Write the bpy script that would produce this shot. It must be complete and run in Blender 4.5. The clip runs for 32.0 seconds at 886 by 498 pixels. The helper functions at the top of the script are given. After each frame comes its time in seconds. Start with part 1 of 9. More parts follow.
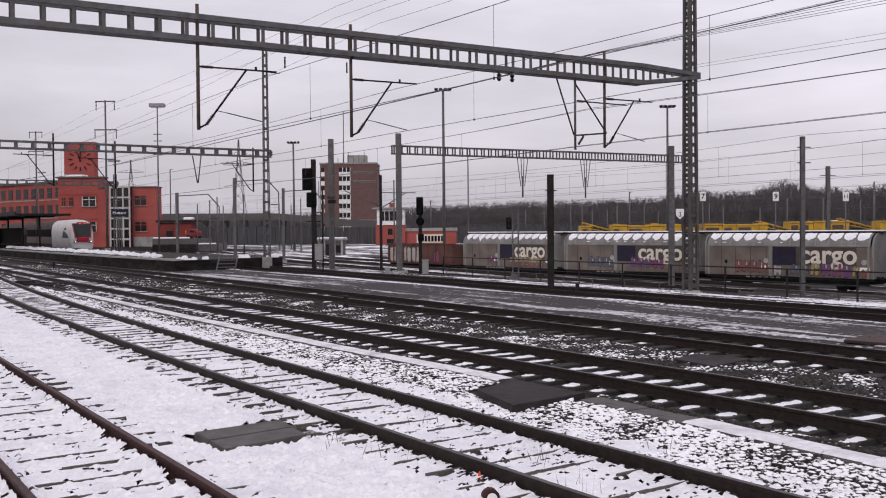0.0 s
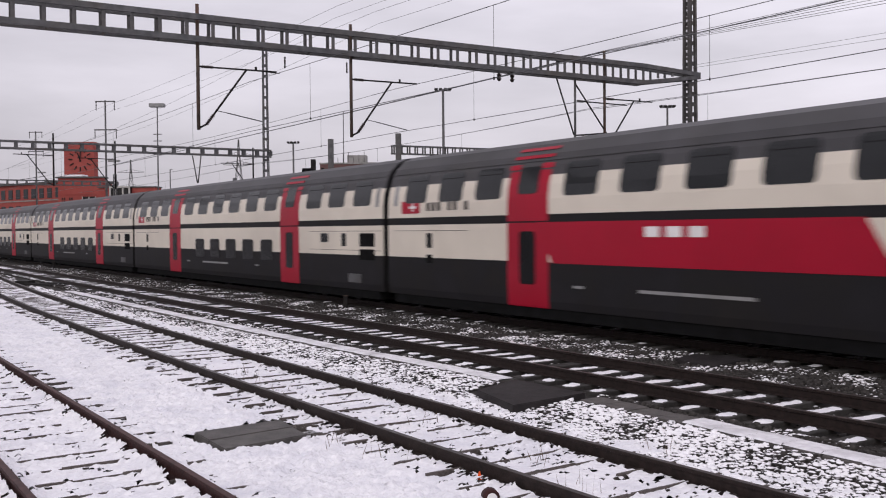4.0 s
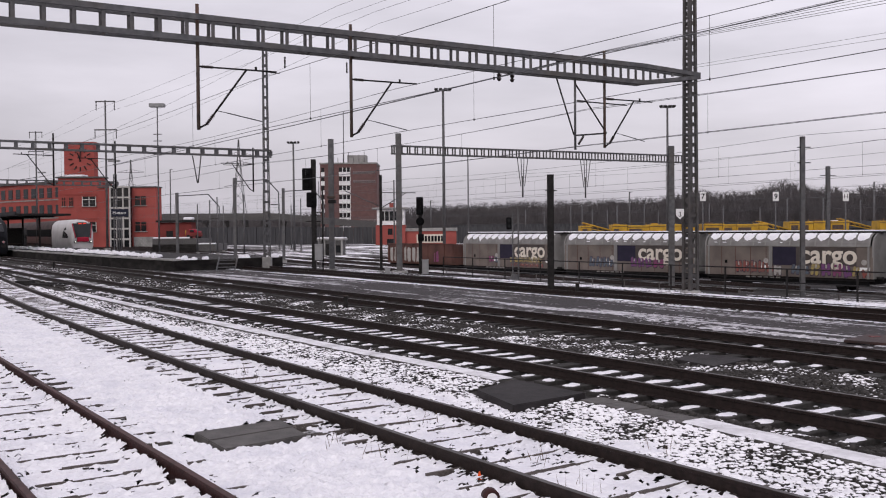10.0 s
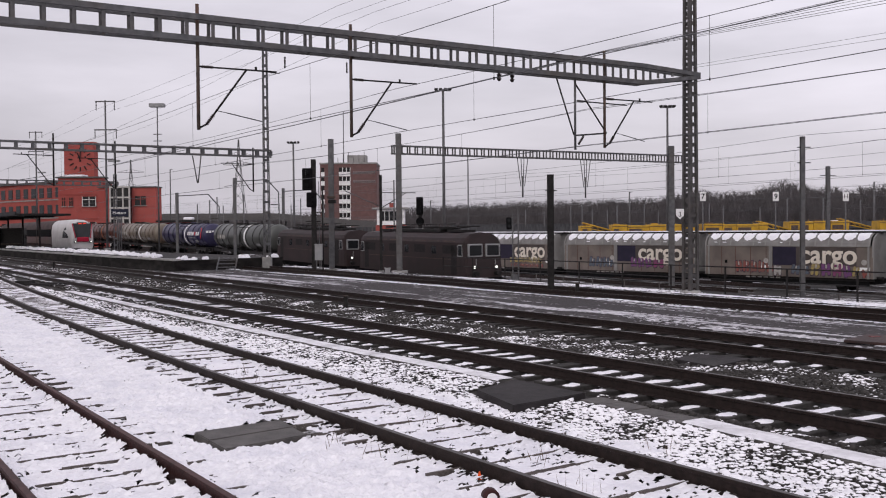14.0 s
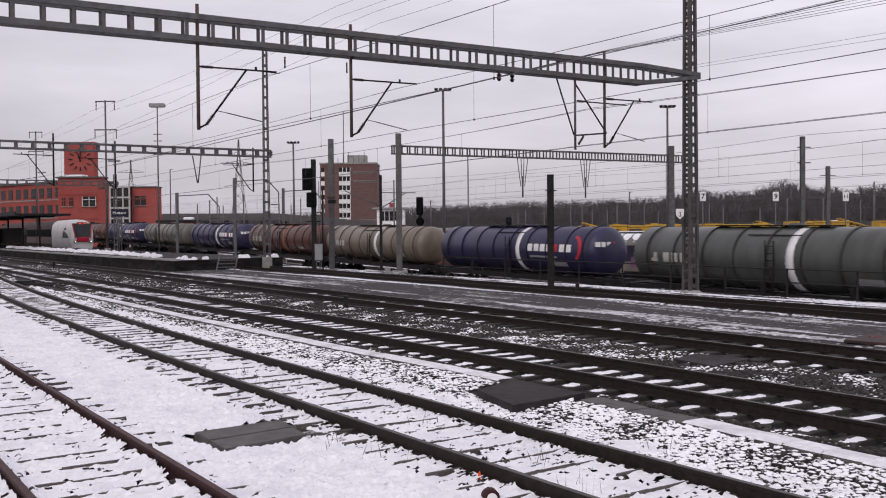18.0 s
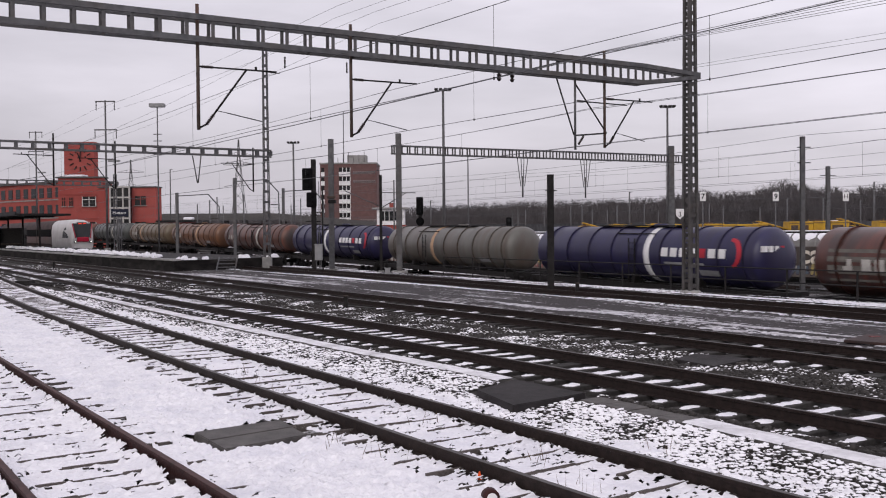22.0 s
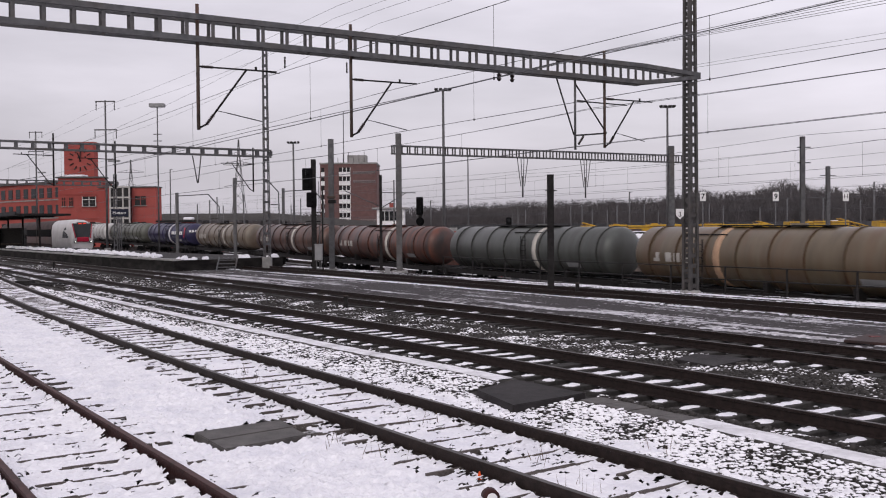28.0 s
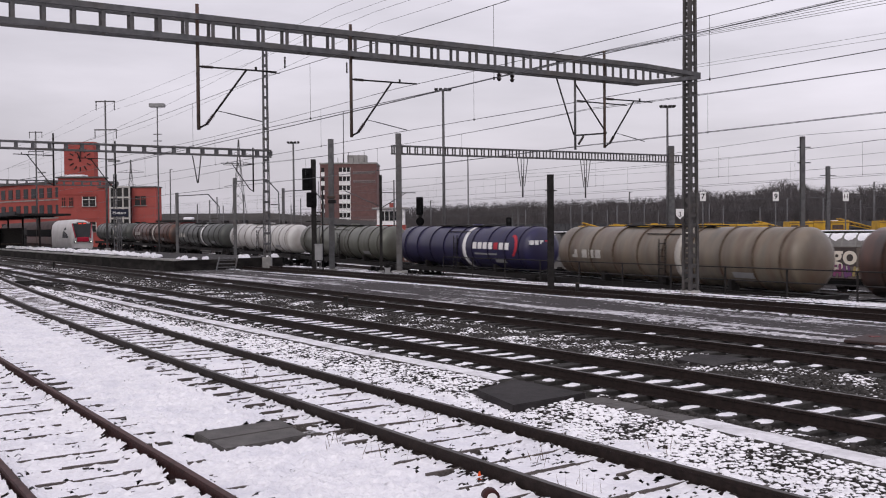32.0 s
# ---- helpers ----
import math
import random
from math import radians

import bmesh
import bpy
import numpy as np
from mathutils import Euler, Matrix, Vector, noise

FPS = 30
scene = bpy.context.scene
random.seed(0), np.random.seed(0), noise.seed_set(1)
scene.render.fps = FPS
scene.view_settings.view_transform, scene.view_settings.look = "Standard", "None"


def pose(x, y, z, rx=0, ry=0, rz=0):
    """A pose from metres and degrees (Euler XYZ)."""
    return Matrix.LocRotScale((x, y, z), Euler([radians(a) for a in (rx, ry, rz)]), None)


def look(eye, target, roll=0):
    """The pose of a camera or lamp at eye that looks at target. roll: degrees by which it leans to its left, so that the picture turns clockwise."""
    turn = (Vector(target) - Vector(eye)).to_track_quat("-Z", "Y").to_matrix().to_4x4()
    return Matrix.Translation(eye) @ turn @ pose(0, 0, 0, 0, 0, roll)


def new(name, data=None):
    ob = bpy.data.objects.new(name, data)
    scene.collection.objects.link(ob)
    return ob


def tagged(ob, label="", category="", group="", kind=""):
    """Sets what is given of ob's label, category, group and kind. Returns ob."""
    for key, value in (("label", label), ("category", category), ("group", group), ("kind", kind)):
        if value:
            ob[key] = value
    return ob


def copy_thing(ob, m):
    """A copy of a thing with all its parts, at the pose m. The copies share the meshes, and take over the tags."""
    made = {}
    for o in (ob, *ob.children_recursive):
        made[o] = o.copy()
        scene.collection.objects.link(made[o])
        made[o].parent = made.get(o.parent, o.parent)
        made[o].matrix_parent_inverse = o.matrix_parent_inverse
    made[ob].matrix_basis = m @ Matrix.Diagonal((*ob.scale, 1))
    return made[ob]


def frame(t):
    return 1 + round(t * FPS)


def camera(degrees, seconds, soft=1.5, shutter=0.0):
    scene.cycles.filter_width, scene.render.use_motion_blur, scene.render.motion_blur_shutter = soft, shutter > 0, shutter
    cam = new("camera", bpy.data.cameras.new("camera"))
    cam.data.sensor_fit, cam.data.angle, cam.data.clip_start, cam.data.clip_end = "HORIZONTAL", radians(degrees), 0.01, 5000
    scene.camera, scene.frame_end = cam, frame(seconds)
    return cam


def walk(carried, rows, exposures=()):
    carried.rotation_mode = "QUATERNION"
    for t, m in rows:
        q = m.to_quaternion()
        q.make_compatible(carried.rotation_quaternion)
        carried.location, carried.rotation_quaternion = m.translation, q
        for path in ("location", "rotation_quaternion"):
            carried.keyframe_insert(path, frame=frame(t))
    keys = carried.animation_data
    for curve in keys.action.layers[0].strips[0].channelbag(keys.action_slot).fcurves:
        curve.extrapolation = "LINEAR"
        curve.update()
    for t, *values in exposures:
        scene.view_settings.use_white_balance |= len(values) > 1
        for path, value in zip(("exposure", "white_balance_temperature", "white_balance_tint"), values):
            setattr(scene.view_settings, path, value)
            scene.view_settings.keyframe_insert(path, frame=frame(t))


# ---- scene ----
cam = camera(50.51, 32.0, soft=1.1, shutter=0.2)
EYE = pose(0, 0, 2.347, 88.774) @ pose(0, 0, 0, 0, 0, -0.4985)
walk(cam, [(0.0, EYE), (32.0, EYE)])

# ---------------------------------------------------------------- light
world = bpy.data.worlds.new("winter_sky")
scene.world = world
world.use_nodes = True
wn, wl = world.node_tree.nodes, world.node_tree.links
wn.clear()
sky = wn.new("ShaderNodeTexSky")
sky.sky_type, sky.sun_disc = "NISHITA", False
sky.sun_elevation, sky.sun_rotation = radians(24), radians(200)
sky.dust_density, sky.air_density, sky.ozone_density = 3.0, 1.4, 1.0
wtc = wn.new("ShaderNodeTexCoord")
wmap = wn.new("ShaderNodeMapping")
wmap.inputs["Scale"].default_value = (1.6, 1.6, 7.0)
wnoise = wn.new("ShaderNodeTexNoise")
wnoise.inputs["Scale"].default_value, wnoise.inputs["Detail"].default_value = 2.2, 6.0
wramp = wn.new("ShaderNodeValToRGB")
wramp.color_ramp.elements[0].position, wramp.color_ramp.elements[0].color = 0.3, (0.66, 0.625, 0.70, 1)
wramp.color_ramp.elements[1].position, wramp.color_ramp.elements[1].color = 0.72, (0.90, 0.85, 0.95, 1)
# a closed cloud deck: brighter overhead, a little duller at the skyline
wsep = wn.new("ShaderNodeSeparateXYZ")
whz = wn.new("ShaderNodeValToRGB")
whz.color_ramp.elements[0].color = (0.68, 0.68, 0.69, 1)
whz.color_ramp.elements[1].position, whz.color_ramp.elements[1].color = 0.30, (1.06, 1.06, 1.06, 1)
wmid = whz.color_ramp.elements.new(0.09)
wmid.color = (0.855, 0.855, 0.86, 1)
wmul = wn.new("ShaderNodeMixRGB")
wmul.blend_type, wmul.inputs["Fac"].default_value = "MULTIPLY", 1.0
wmix = wn.new("ShaderNodeMixRGB")
wmix.inputs["Fac"].default_value = 0.93
wbg = wn.new("ShaderNodeBackground")
wbg.inputs["Strength"].default_value = 1.0
wsc = wn.new("ShaderNodeMixRGB")
wsc.blend_type, wsc.inputs["Fac"].default_value = "MULTIPLY", 1.0
wsc.inputs["Color2"].default_value = (0.12, 0.12, 0.12, 1)
wout = wn.new("ShaderNodeOutputWorld")
wl.new(wtc.outputs["Generated"], wmap.inputs["Vector"])
wl.new(wmap.outputs["Vector"], wnoise.inputs["Vector"])
wl.new(wnoise.outputs["Fac"], wramp.inputs["Fac"])
wl.new(wtc.outputs["Generated"], wsep.inputs["Vector"])
wl.new(wsep.outputs["Z"], whz.inputs["Fac"])
wl.new(wramp.outputs["Color"], wmul.inputs["Color1"])
# the clouds thin out towards the upper right
wthin = wn.new("ShaderNodeMath")
wthin.operation, wthin.use_clamp = "MULTIPLY", True
wl.new(wsep.outputs["X"], wthin.inputs[0])
wl.new(wsep.outputs["Z"], wthin.inputs[1])
wcap = wn.new("ShaderNodeMath")
wcap.operation, wcap.inputs[1].default_value = "MINIMUM", 0.12
wl.new(wthin.outputs["Value"], wcap.inputs[0])
wadd = wn.new("ShaderNodeMath")
wadd.operation, wadd.inputs[1].default_value = "MULTIPLY_ADD", 2.2
wl.new(wcap.outputs["Value"], wadd.inputs[0])
wl.new(whz.outputs["Color"], wadd.inputs[2])
wl.new(wadd.outputs["Value"], wmul.inputs["Color2"])
wl.new(sky.outputs["Color"], wsc.inputs["Color1"])
wl.new(wsc.outputs["Color"], wmix.inputs["Color1"])
wl.new(wmul.outputs["Color"], wmix.inputs["Color2"])
wl.new(wmix.outputs["Color"], wbg.inputs["Color"])
wl.new(wbg.outputs["Background"], wout.inputs["Surface"])

sun = new("sun", bpy.data.lights.new("sun", "SUN"))
sun.data.energy, sun.data.angle, sun.data.color = 0.9, radians(30), (1.0, 0.96, 0.92)
sun.matrix_world = look((-30, -60, 55), (0, 20, 0))

# ---------------------------------------------------------------- materials
def mat(name, a, b=None, scale=3.0, rough=0.7, metal=0.0, bump=0.0, bscale=40.0, dirt_shade=None, dscale=0.6, damt=0.5,
        spec=0.18, object_random=0.0, stretch=(1, 1, 1), coat=0.0):
    """A surface that mixes two tones by fine grain, with broad blotches of a third for dirt (on snow: soft shade), and
    fine relief.
    """
    m = bpy.data.materials.new(name)
    m.use_nodes = True
    n, l = m.node_tree.nodes, m.node_tree.links
    bs = n["Principled BSDF"]
    b = b or tuple(c * 0.75 for c in a)
    tc, mp = n.new("ShaderNodeTexCoord"), n.new("ShaderNodeMapping")
    mp.inputs["Scale"].default_value = stretch
    l.new(tc.outputs["Object"], mp.inputs["Vector"])
    n1 = n.new("ShaderNodeTexNoise")
    n1.inputs["Scale"].default_value, n1.inputs["Detail"].default_value = scale, 6.0
    l.new(mp.outputs["Vector"], n1.inputs["Vector"])
    mx = n.new("ShaderNodeMixRGB")
    mx.inputs["Color1"].default_value, mx.inputs["Color2"].default_value = (*a, 1), (*b, 1)
    rmp = n.new("ShaderNodeMapRange")
    rmp.inputs["From Min"].default_value, rmp.inputs["From Max"].default_value = 0.36, 0.64
    l.new(n1.outputs["Fac"], rmp.inputs["Value"])
    l.new(rmp.outputs["Result"], mx.inputs["Fac"])
    col = mx.outputs["Color"]
    if dirt_shade:
        n2 = n.new("ShaderNodeTexNoise")
        n2.inputs["Scale"].default_value, n2.inputs["Detail"].default_value = dscale, 8.0
        l.new(mp.outputs["Vector"], n2.inputs["Vector"])
        r2 = n.new("ShaderNodeMapRange")
        r2.inputs["From Min"].default_value, r2.inputs["From Max"].default_value = 0.45, 0.72
        r2.inputs["To Max"].default_value = damt
        l.new(n2.outputs["Fac"], r2.inputs["Value"])
        m2 = n.new("ShaderNodeMixRGB")
        m2.inputs["Color2"].default_value = (*dirt_shade, 1)
        l.new(r2.outputs["Result"], m2.inputs["Fac"])
        l.new(col, m2.inputs["Color1"])
        col = m2.outputs["Color"]
    if object_random:
        oi, hs = n.new("ShaderNodeObjectInfo"), n.new("ShaderNodeHueSaturation")
        r3 = n.new("ShaderNodeMapRange")
        r3.inputs["To Min"].default_value, r3.inputs["To Max"].default_value = 1 - object_random, 1 + object_random
        l.new(oi.outputs["Random"], r3.inputs["Value"])
        l.new(r3.outputs["Result"], hs.inputs["Value"])
        l.new(col, hs.inputs["Color"])
        col = hs.outputs["Color"]
    l.new(col, bs.inputs["Base Color"])
    bs.inputs["Roughness"].default_value, bs.inputs["Metallic"].default_value = rough, metal
    bs.inputs["Specular IOR Level"].default_value = spec
    bs.inputs["Coat Weight"].default_value = coat
    if bump:
        n3, bp = n.new("ShaderNodeTexNoise"), n.new("ShaderNodeBump")
        n3.inputs["Scale"].default_value, n3.inputs["Detail"].default_value = bscale, 4.0
        l.new(mp.outputs["Vector"], n3.inputs["Vector"])
        bp.inputs["Strength"].default_value, bp.inputs["Distance"].default_value = bump, 0.02
        l.new(n3.outputs["Fac"], bp.inputs["Height"])
        l.new(bp.outputs["Normal"], bs.inputs["Normal"])
    return m


def patchy(name, base, base2, top, lo, hi, scale, big, rough=0.85, bump=0.6, bscale=25.0, fine=18.0, bias=0.5, along=1.0):
    """A dark ground with patches of snow that lie on it by two scales of noise."""
    m = mat(name, base, base2, scale=fine, rough=rough, bump=bump, bscale=bscale, spec=0.15)
    n, l = m.node_tree.nodes, m.node_tree.links
    bs = n["Principled BSDF"]
    old = bs.inputs["Base Color"].links[0].from_socket
    tc = n.new("ShaderNodeTexCoord")
    a, b = n.new("ShaderNodeTexNoise"), n.new("ShaderNodeTexNoise")
    a.inputs["Scale"].default_value, a.inputs["Detail"].default_value = scale, 7.0
    a.inputs["Roughness"].default_value = 0.65
    b.inputs["Scale"].default_value, b.inputs["Detail"].default_value = big, 3.0
    mixf = n.new("ShaderNodeMix")
    mixf.inputs["Factor"].default_value = bias
    turn = n.new("ShaderNodeMapping")
    turn.vector_type = "TEXTURE"
    turn.inputs["Rotation"].default_value = (0, 0, radians(34.5))
    turn.inputs["Scale"].default_value = (1, along, 1)
    l.new(tc.outputs["Object"], turn.inputs["Vector"])
    for t in (a, b):
        l.new(turn.outputs["Vector"] if along != 1.0 else tc.outputs["Object"], t.inputs["Vector"])
    l.new(a.outputs["Fac"], mixf.inputs["A"])
    l.new(b.outputs["Fac"], mixf.inputs["B"])
    r = n.new("ShaderNodeMapRange")
    r.inputs["From Min"].default_value, r.inputs["From Max"].default_value = lo, hi
    l.new(mixf.outputs["Result"], r.inputs["Value"])
    mx = n.new("ShaderNodeMixRGB")
    mx.inputs["Color2"].default_value = (*top, 1)
    l.new(old, mx.inputs["Color1"])
    l.new(r.outputs["Result"], mx.inputs["Fac"])
    l.new(mx.outputs["Color"], bs.inputs["Base Color"])
    return m


SNOW = (0.86, 0.85, 0.88)
M = dict(
    # the broad grey-blue blotches put soft shade into the snow's colour
    snow=mat("snow", (0.85, 0.84, 0.87), (0.76, 0.75, 0.79), scale=16, rough=0.75, bump=1.0, bscale=26, dirt_shade=(0.60, 0.60, 0.67), dscale=1.9, damt=0.55, spec=0.15),
    snow_flecked=patchy("snow_flecked_ground", (0.085, 0.075, 0.07), (0.05, 0.044, 0.041), (0.85, 0.84, 0.87), 0.53, 0.58, 7.0, 1.0, bump=0.8, bscale=12),
    ballast_white=patchy("snowy_ballast_bed", (0.05, 0.046, 0.043), (0.022, 0.02, 0.019), SNOW, 0.63, 0.69, 9.0, 1.0),
    ballast_dark=patchy("dark_ballast_bed", (0.040, 0.036, 0.034), (0.018, 0.016, 0.015), (0.7, 0.69, 0.71), 0.62, 0.68, 8.0, 0.5, bscale=30),
    asphalt=patchy("wet_asphalt_path", (0.066, 0.059, 0.061), (0.030, 0.027, 0.028), (0.50, 0.49, 0.51), 0.56, 0.66, 9.0, 0.8, rough=0.85, bump=0.9, bscale=30, fine=24.0, bias=0.42, along=5.0),
    verge=patchy("embankment_verge", (0.034, 0.031, 0.029), (0.018, 0.017, 0.016), SNOW, 0.57, 0.62, 2.6, 0.5, bump=0.7, along=7.0),
    yard=patchy("snowy_yard", (0.10, 0.095, 0.095), (0.055, 0.05, 0.05), SNOW, 0.50, 0.56, 1.4, 0.25, along=7.0),
    cutting=patchy("dark_cutting_floor", (0.042, 0.038, 0.036), (0.024, 0.022, 0.021), SNOW, 0.55, 0.60, 1.4, 0.4, along=6.0),
    slab_pale=mat("pale_worn_concrete", (0.115, 0.107, 0.103), (0.08, 0.075, 0.073), scale=6, rough=0.7, bump=0.25, bscale=60, dirt_shade=(0.07, 0.066, 0.063), dscale=1.4, damt=0.6),
    far=patchy("far_fields", (0.16, 0.15, 0.14), (0.10, 0.095, 0.09), (0.6, 0.6, 0.63), 0.5, 0.56, 0.05, 0.01),
    rail=mat("brown_rail_steel", (0.030, 0.021, 0.019), (0.018, 0.013, 0.012), scale=14, rough=0.62, metal=0.25, bump=0.2, bscale=80),
    rail_top=mat("worn_rail_head", (0.075, 0.066, 0.064), (0.045, 0.038, 0.036), scale=10, rough=0.45, metal=0.4),
    rail_rust=mat("rusty_rail", (0.048, 0.020, 0.020), (0.028, 0.013, 0.013), scale=11, rough=0.75, metal=0.1, bump=0.3, bscale=70),
    rail_rust_top=mat("rusty_rail_head", (0.085, 0.044, 0.042), (0.05, 0.028, 0.027), scale=11, rough=0.6, metal=0.2),
    sleeper_old=mat("weathered_wooden_sleeper", (0.12, 0.105, 0.098), (0.07, 0.06, 0.056), scale=5, rough=0.9, stretch=(10, 1, 10), bump=0.4, bscale=20, object_random=0.3),
    sleeper_conc=mat("wet_dark_sleeper", (0.05, 0.047, 0.045), (0.03, 0.028, 0.027), scale=8, rough=0.85, object_random=0.2),
    concrete=mat("weathered_concrete", (0.33, 0.32, 0.31), (0.24, 0.235, 0.23), scale=5, rough=0.85, bump=0.3, bscale=50, dirt_shade=(0.12, 0.12, 0.115), damt=0.7),
    concrete_dark=mat("wet_concrete_slab", (0.10, 0.096, 0.096), (0.065, 0.062, 0.062), scale=6, rough=0.55, bump=0.25, bscale=60, dirt_shade=(0.12, 0.115, 0.11), damt=0.5),
    concrete_wall=mat("dark_platform_wall", (0.022, 0.020, 0.0195), (0.013, 0.012, 0.012), scale=1.5, rough=0.9, spec=0.05, stretch=(1, 1, 2.5), dirt_shade=(0.06, 0.056, 0.052), damt=0.5),
    galv=mat("grey_mast_steel", (0.13, 0.13, 0.135), (0.085, 0.085, 0.09), scale=4, rough=0.6, metal=0.3, dirt_shade=(0.10, 0.085, 0.075), dscale=0.9, damt=0.6),
    galv_dark=mat("dull_mast_steel", (0.095, 0.092, 0.092), (0.06, 0.058, 0.058), scale=4, rough=0.65, metal=0.2, dirt_shade=(0.075, 0.062, 0.055), dscale=0.9, damt=0.6),
    steel_brown=mat("browned_steel", (0.10, 0.075, 0.062), (0.06, 0.047, 0.042), scale=5, rough=0.7, metal=0.25, dirt_shade=(0.16, 0.075, 0.05), damt=0.5),
    steel_dark=mat("dark_steel", (0.026, 0.024, 0.024), (0.015, 0.014, 0.014), scale=6, rough=0.6, metal=0.15, spec=0.1),
    insulator=mat("brown_insulator", (0.035, 0.025, 0.025), (0.022, 0.017, 0.017), scale=8, rough=0.3),
    wire=mat("contact_wire", (0.11, 0.11, 0.115), (0.08, 0.08, 0.085), scale=3, rough=0.5, metal=0.3),
    black=mat("black_rubber", (0.010, 0.010, 0.011), (0.006, 0.006, 0.006), rough=0.8, spec=0.04),
    cream=mat("cream_train_paint", (0.66, 0.60, 0.52), (0.62, 0.565, 0.49), scale=0.6, rough=0.42, dirt_shade=(0.45, 0.40, 0.345), dscale=0.5, damt=0.35, coat=0.05),
    trainroof=mat("anthracite_train_roof", (0.064, 0.062, 0.067), (0.050, 0.049, 0.053), scale=0.8, rough=0.5, dirt_shade=(0.05, 0.047, 0.045), dscale=0.7, damt=0.5),
    skirt=mat("anthracite_train_skirt", (0.021, 0.020, 0.0225), (0.015, 0.0145, 0.016), scale=0.8, rough=0.5, spec=0.05, dirt_shade=(0.03, 0.027, 0.025), dscale=0.8, damt=0.5),
    trainred=mat("red_door_paint", (0.33, 0.004, 0.023), (0.30, 0.004, 0.021), scale=1, rough=0.4, coat=0.05),
    yellow=mat("yellow_stripe_paint", (0.70, 0.48, 0.02), (0.66, 0.44, 0.02), scale=2, rough=0.45),
    glass=mat("dark_window_glass", (0.014, 0.015, 0.017), (0.009, 0.010, 0.011), scale=1, rough=0.14, spec=0.32),
    glass_deep=mat("tinted_lower_glass", (0.009, 0.009, 0.010), (0.006, 0.006, 0.007), scale=1, rough=0.2, spec=0.12),
    white=mat("white_paint", (0.78, 0.77, 0.77), (0.70, 0.69, 0.69), scale=2, rough=0.5, dirt_shade=(0.45, 0.43, 0.42), damt=0.3),
    lightgrey=mat("light_grey_paint", (0.28, 0.28, 0.285), (0.23, 0.23, 0.235), scale=2, rough=0.55, dirt_shade=(0.2, 0.19, 0.18), damt=0.4),
    stationred=mat("red_station_render", (0.33, 0.080, 0.068), (0.285, 0.069, 0.060), scale=0.5, rough=0.85, dirt_shade=(0.24, 0.045, 0.04), dscale=0.15, damt=0.5),
    brick=mat("brown_brick_facade", (0.15, 0.085, 0.080), (0.12, 0.069, 0.066), scale=0.9, rough=0.85),
    yardred=mat("orange_red_signal_box", (0.31, 0.08, 0.068), (0.27, 0.07, 0.06), scale=0.5, rough=0.8),
    yellowpaint=mat("yellow_machine_paint", (0.46, 0.27, 0.025), (0.36, 0.21, 0.025), scale=0.8, rough=0.55, dirt_shade=(0.2, 0.12, 0.03), dscale=0.8, damt=0.6),
    bark=mat("bare_winter_wood", (0.118, 0.108, 0.111), (0.08, 0.073, 0.076), scale=0.3, rough=0.95),
)


# ---------------------------------------------------------------- mesh helpers
def part(name, bm, material, parent=None, label=""):
    me = bpy.data.meshes.new(name)
    if isinstance(bm, bmesh.types.BMesh):
        bm.to_mesh(me)
        bm.free()
    else:
        me.from_pydata(*bm)
    for mm in (material if isinstance(material, (list, tuple)) else [material]):
        me.materials.append(mm)
    ob = new(name, me)
    if parent is not None:
        ob.parent = parent
    if label:
        ob["label"] = label
    return ob


def again(ob, name, parent, m):
    """A further part on the same mesh as ob."""
    o = new(name, ob.data)
    o.parent = parent
    o.matrix_basis = m
    return o


def thing(name, m=None, label="", category="", group="", kind=""):
    e = new(name)
    e.empty_display_size = 0.2
    if m is not None:
        e.matrix_basis = m
    return tagged(e, label, category, group, kind)


def box(bm, x0, y0, z0, x1, y1, z1, m=None, mi=0):
    vs = [bm.verts.new((x, y, z)) for x in (x0, x1) for y in (y0, y1) for z in (z0, z1)]
    if m is not None:
        for v in vs:
            v.co = m @ v.co
    for f in ((0, 1, 3, 2), (4, 6, 7, 5), (0, 4, 5, 1), (2, 3, 7, 6), (0, 2, 6, 4), (1, 5, 7, 3)):
        bm.faces.new([vs[i] for i in f]).material_index = mi
    return vs


def bx(x0, y0, z0, x1, y1, z1, bev=0.0, m=None):
    bm = bmesh.new()
    box(bm, x0, y0, z0, x1, y1, z1, m)
    if bev:
        bmesh.ops.bevel(bm, geom=bm.edges[:], offset=bev, segments=2, affect="EDGES", profile=0.5)
    return bm


def tube(bm, p, q, r, seg=8, r2=None, caps=True):
    p, q = Vector(p), Vector(q)
    d = q - p
    rot = d.to_track_quat("Z", "Y").to_matrix()
    r2 = r if r2 is None else r2
    a, b = [], []
    for i in range(seg):
        w = 2 * math.pi * (i + 0.5) / seg
        o = Vector((math.cos(w), math.sin(w), 0))
        a.append(bm.verts.new(p + rot @ (o * r)))
        b.append(bm.verts.new(q + rot @ (o * r2)))
    for i in range(seg):
        j = (i + 1) % seg
        f = bm.faces.new((a[i], a[j], b[j], b[i]))
        f.smooth = seg > 6
    if caps:
        bm.faces.new(a[::-1])
        bm.faces.new(b)


def tb(p, q, r, seg=8, r2=None):
    bm = bmesh.new()
    tube(bm, p, q, r, seg, r2)
    return bm


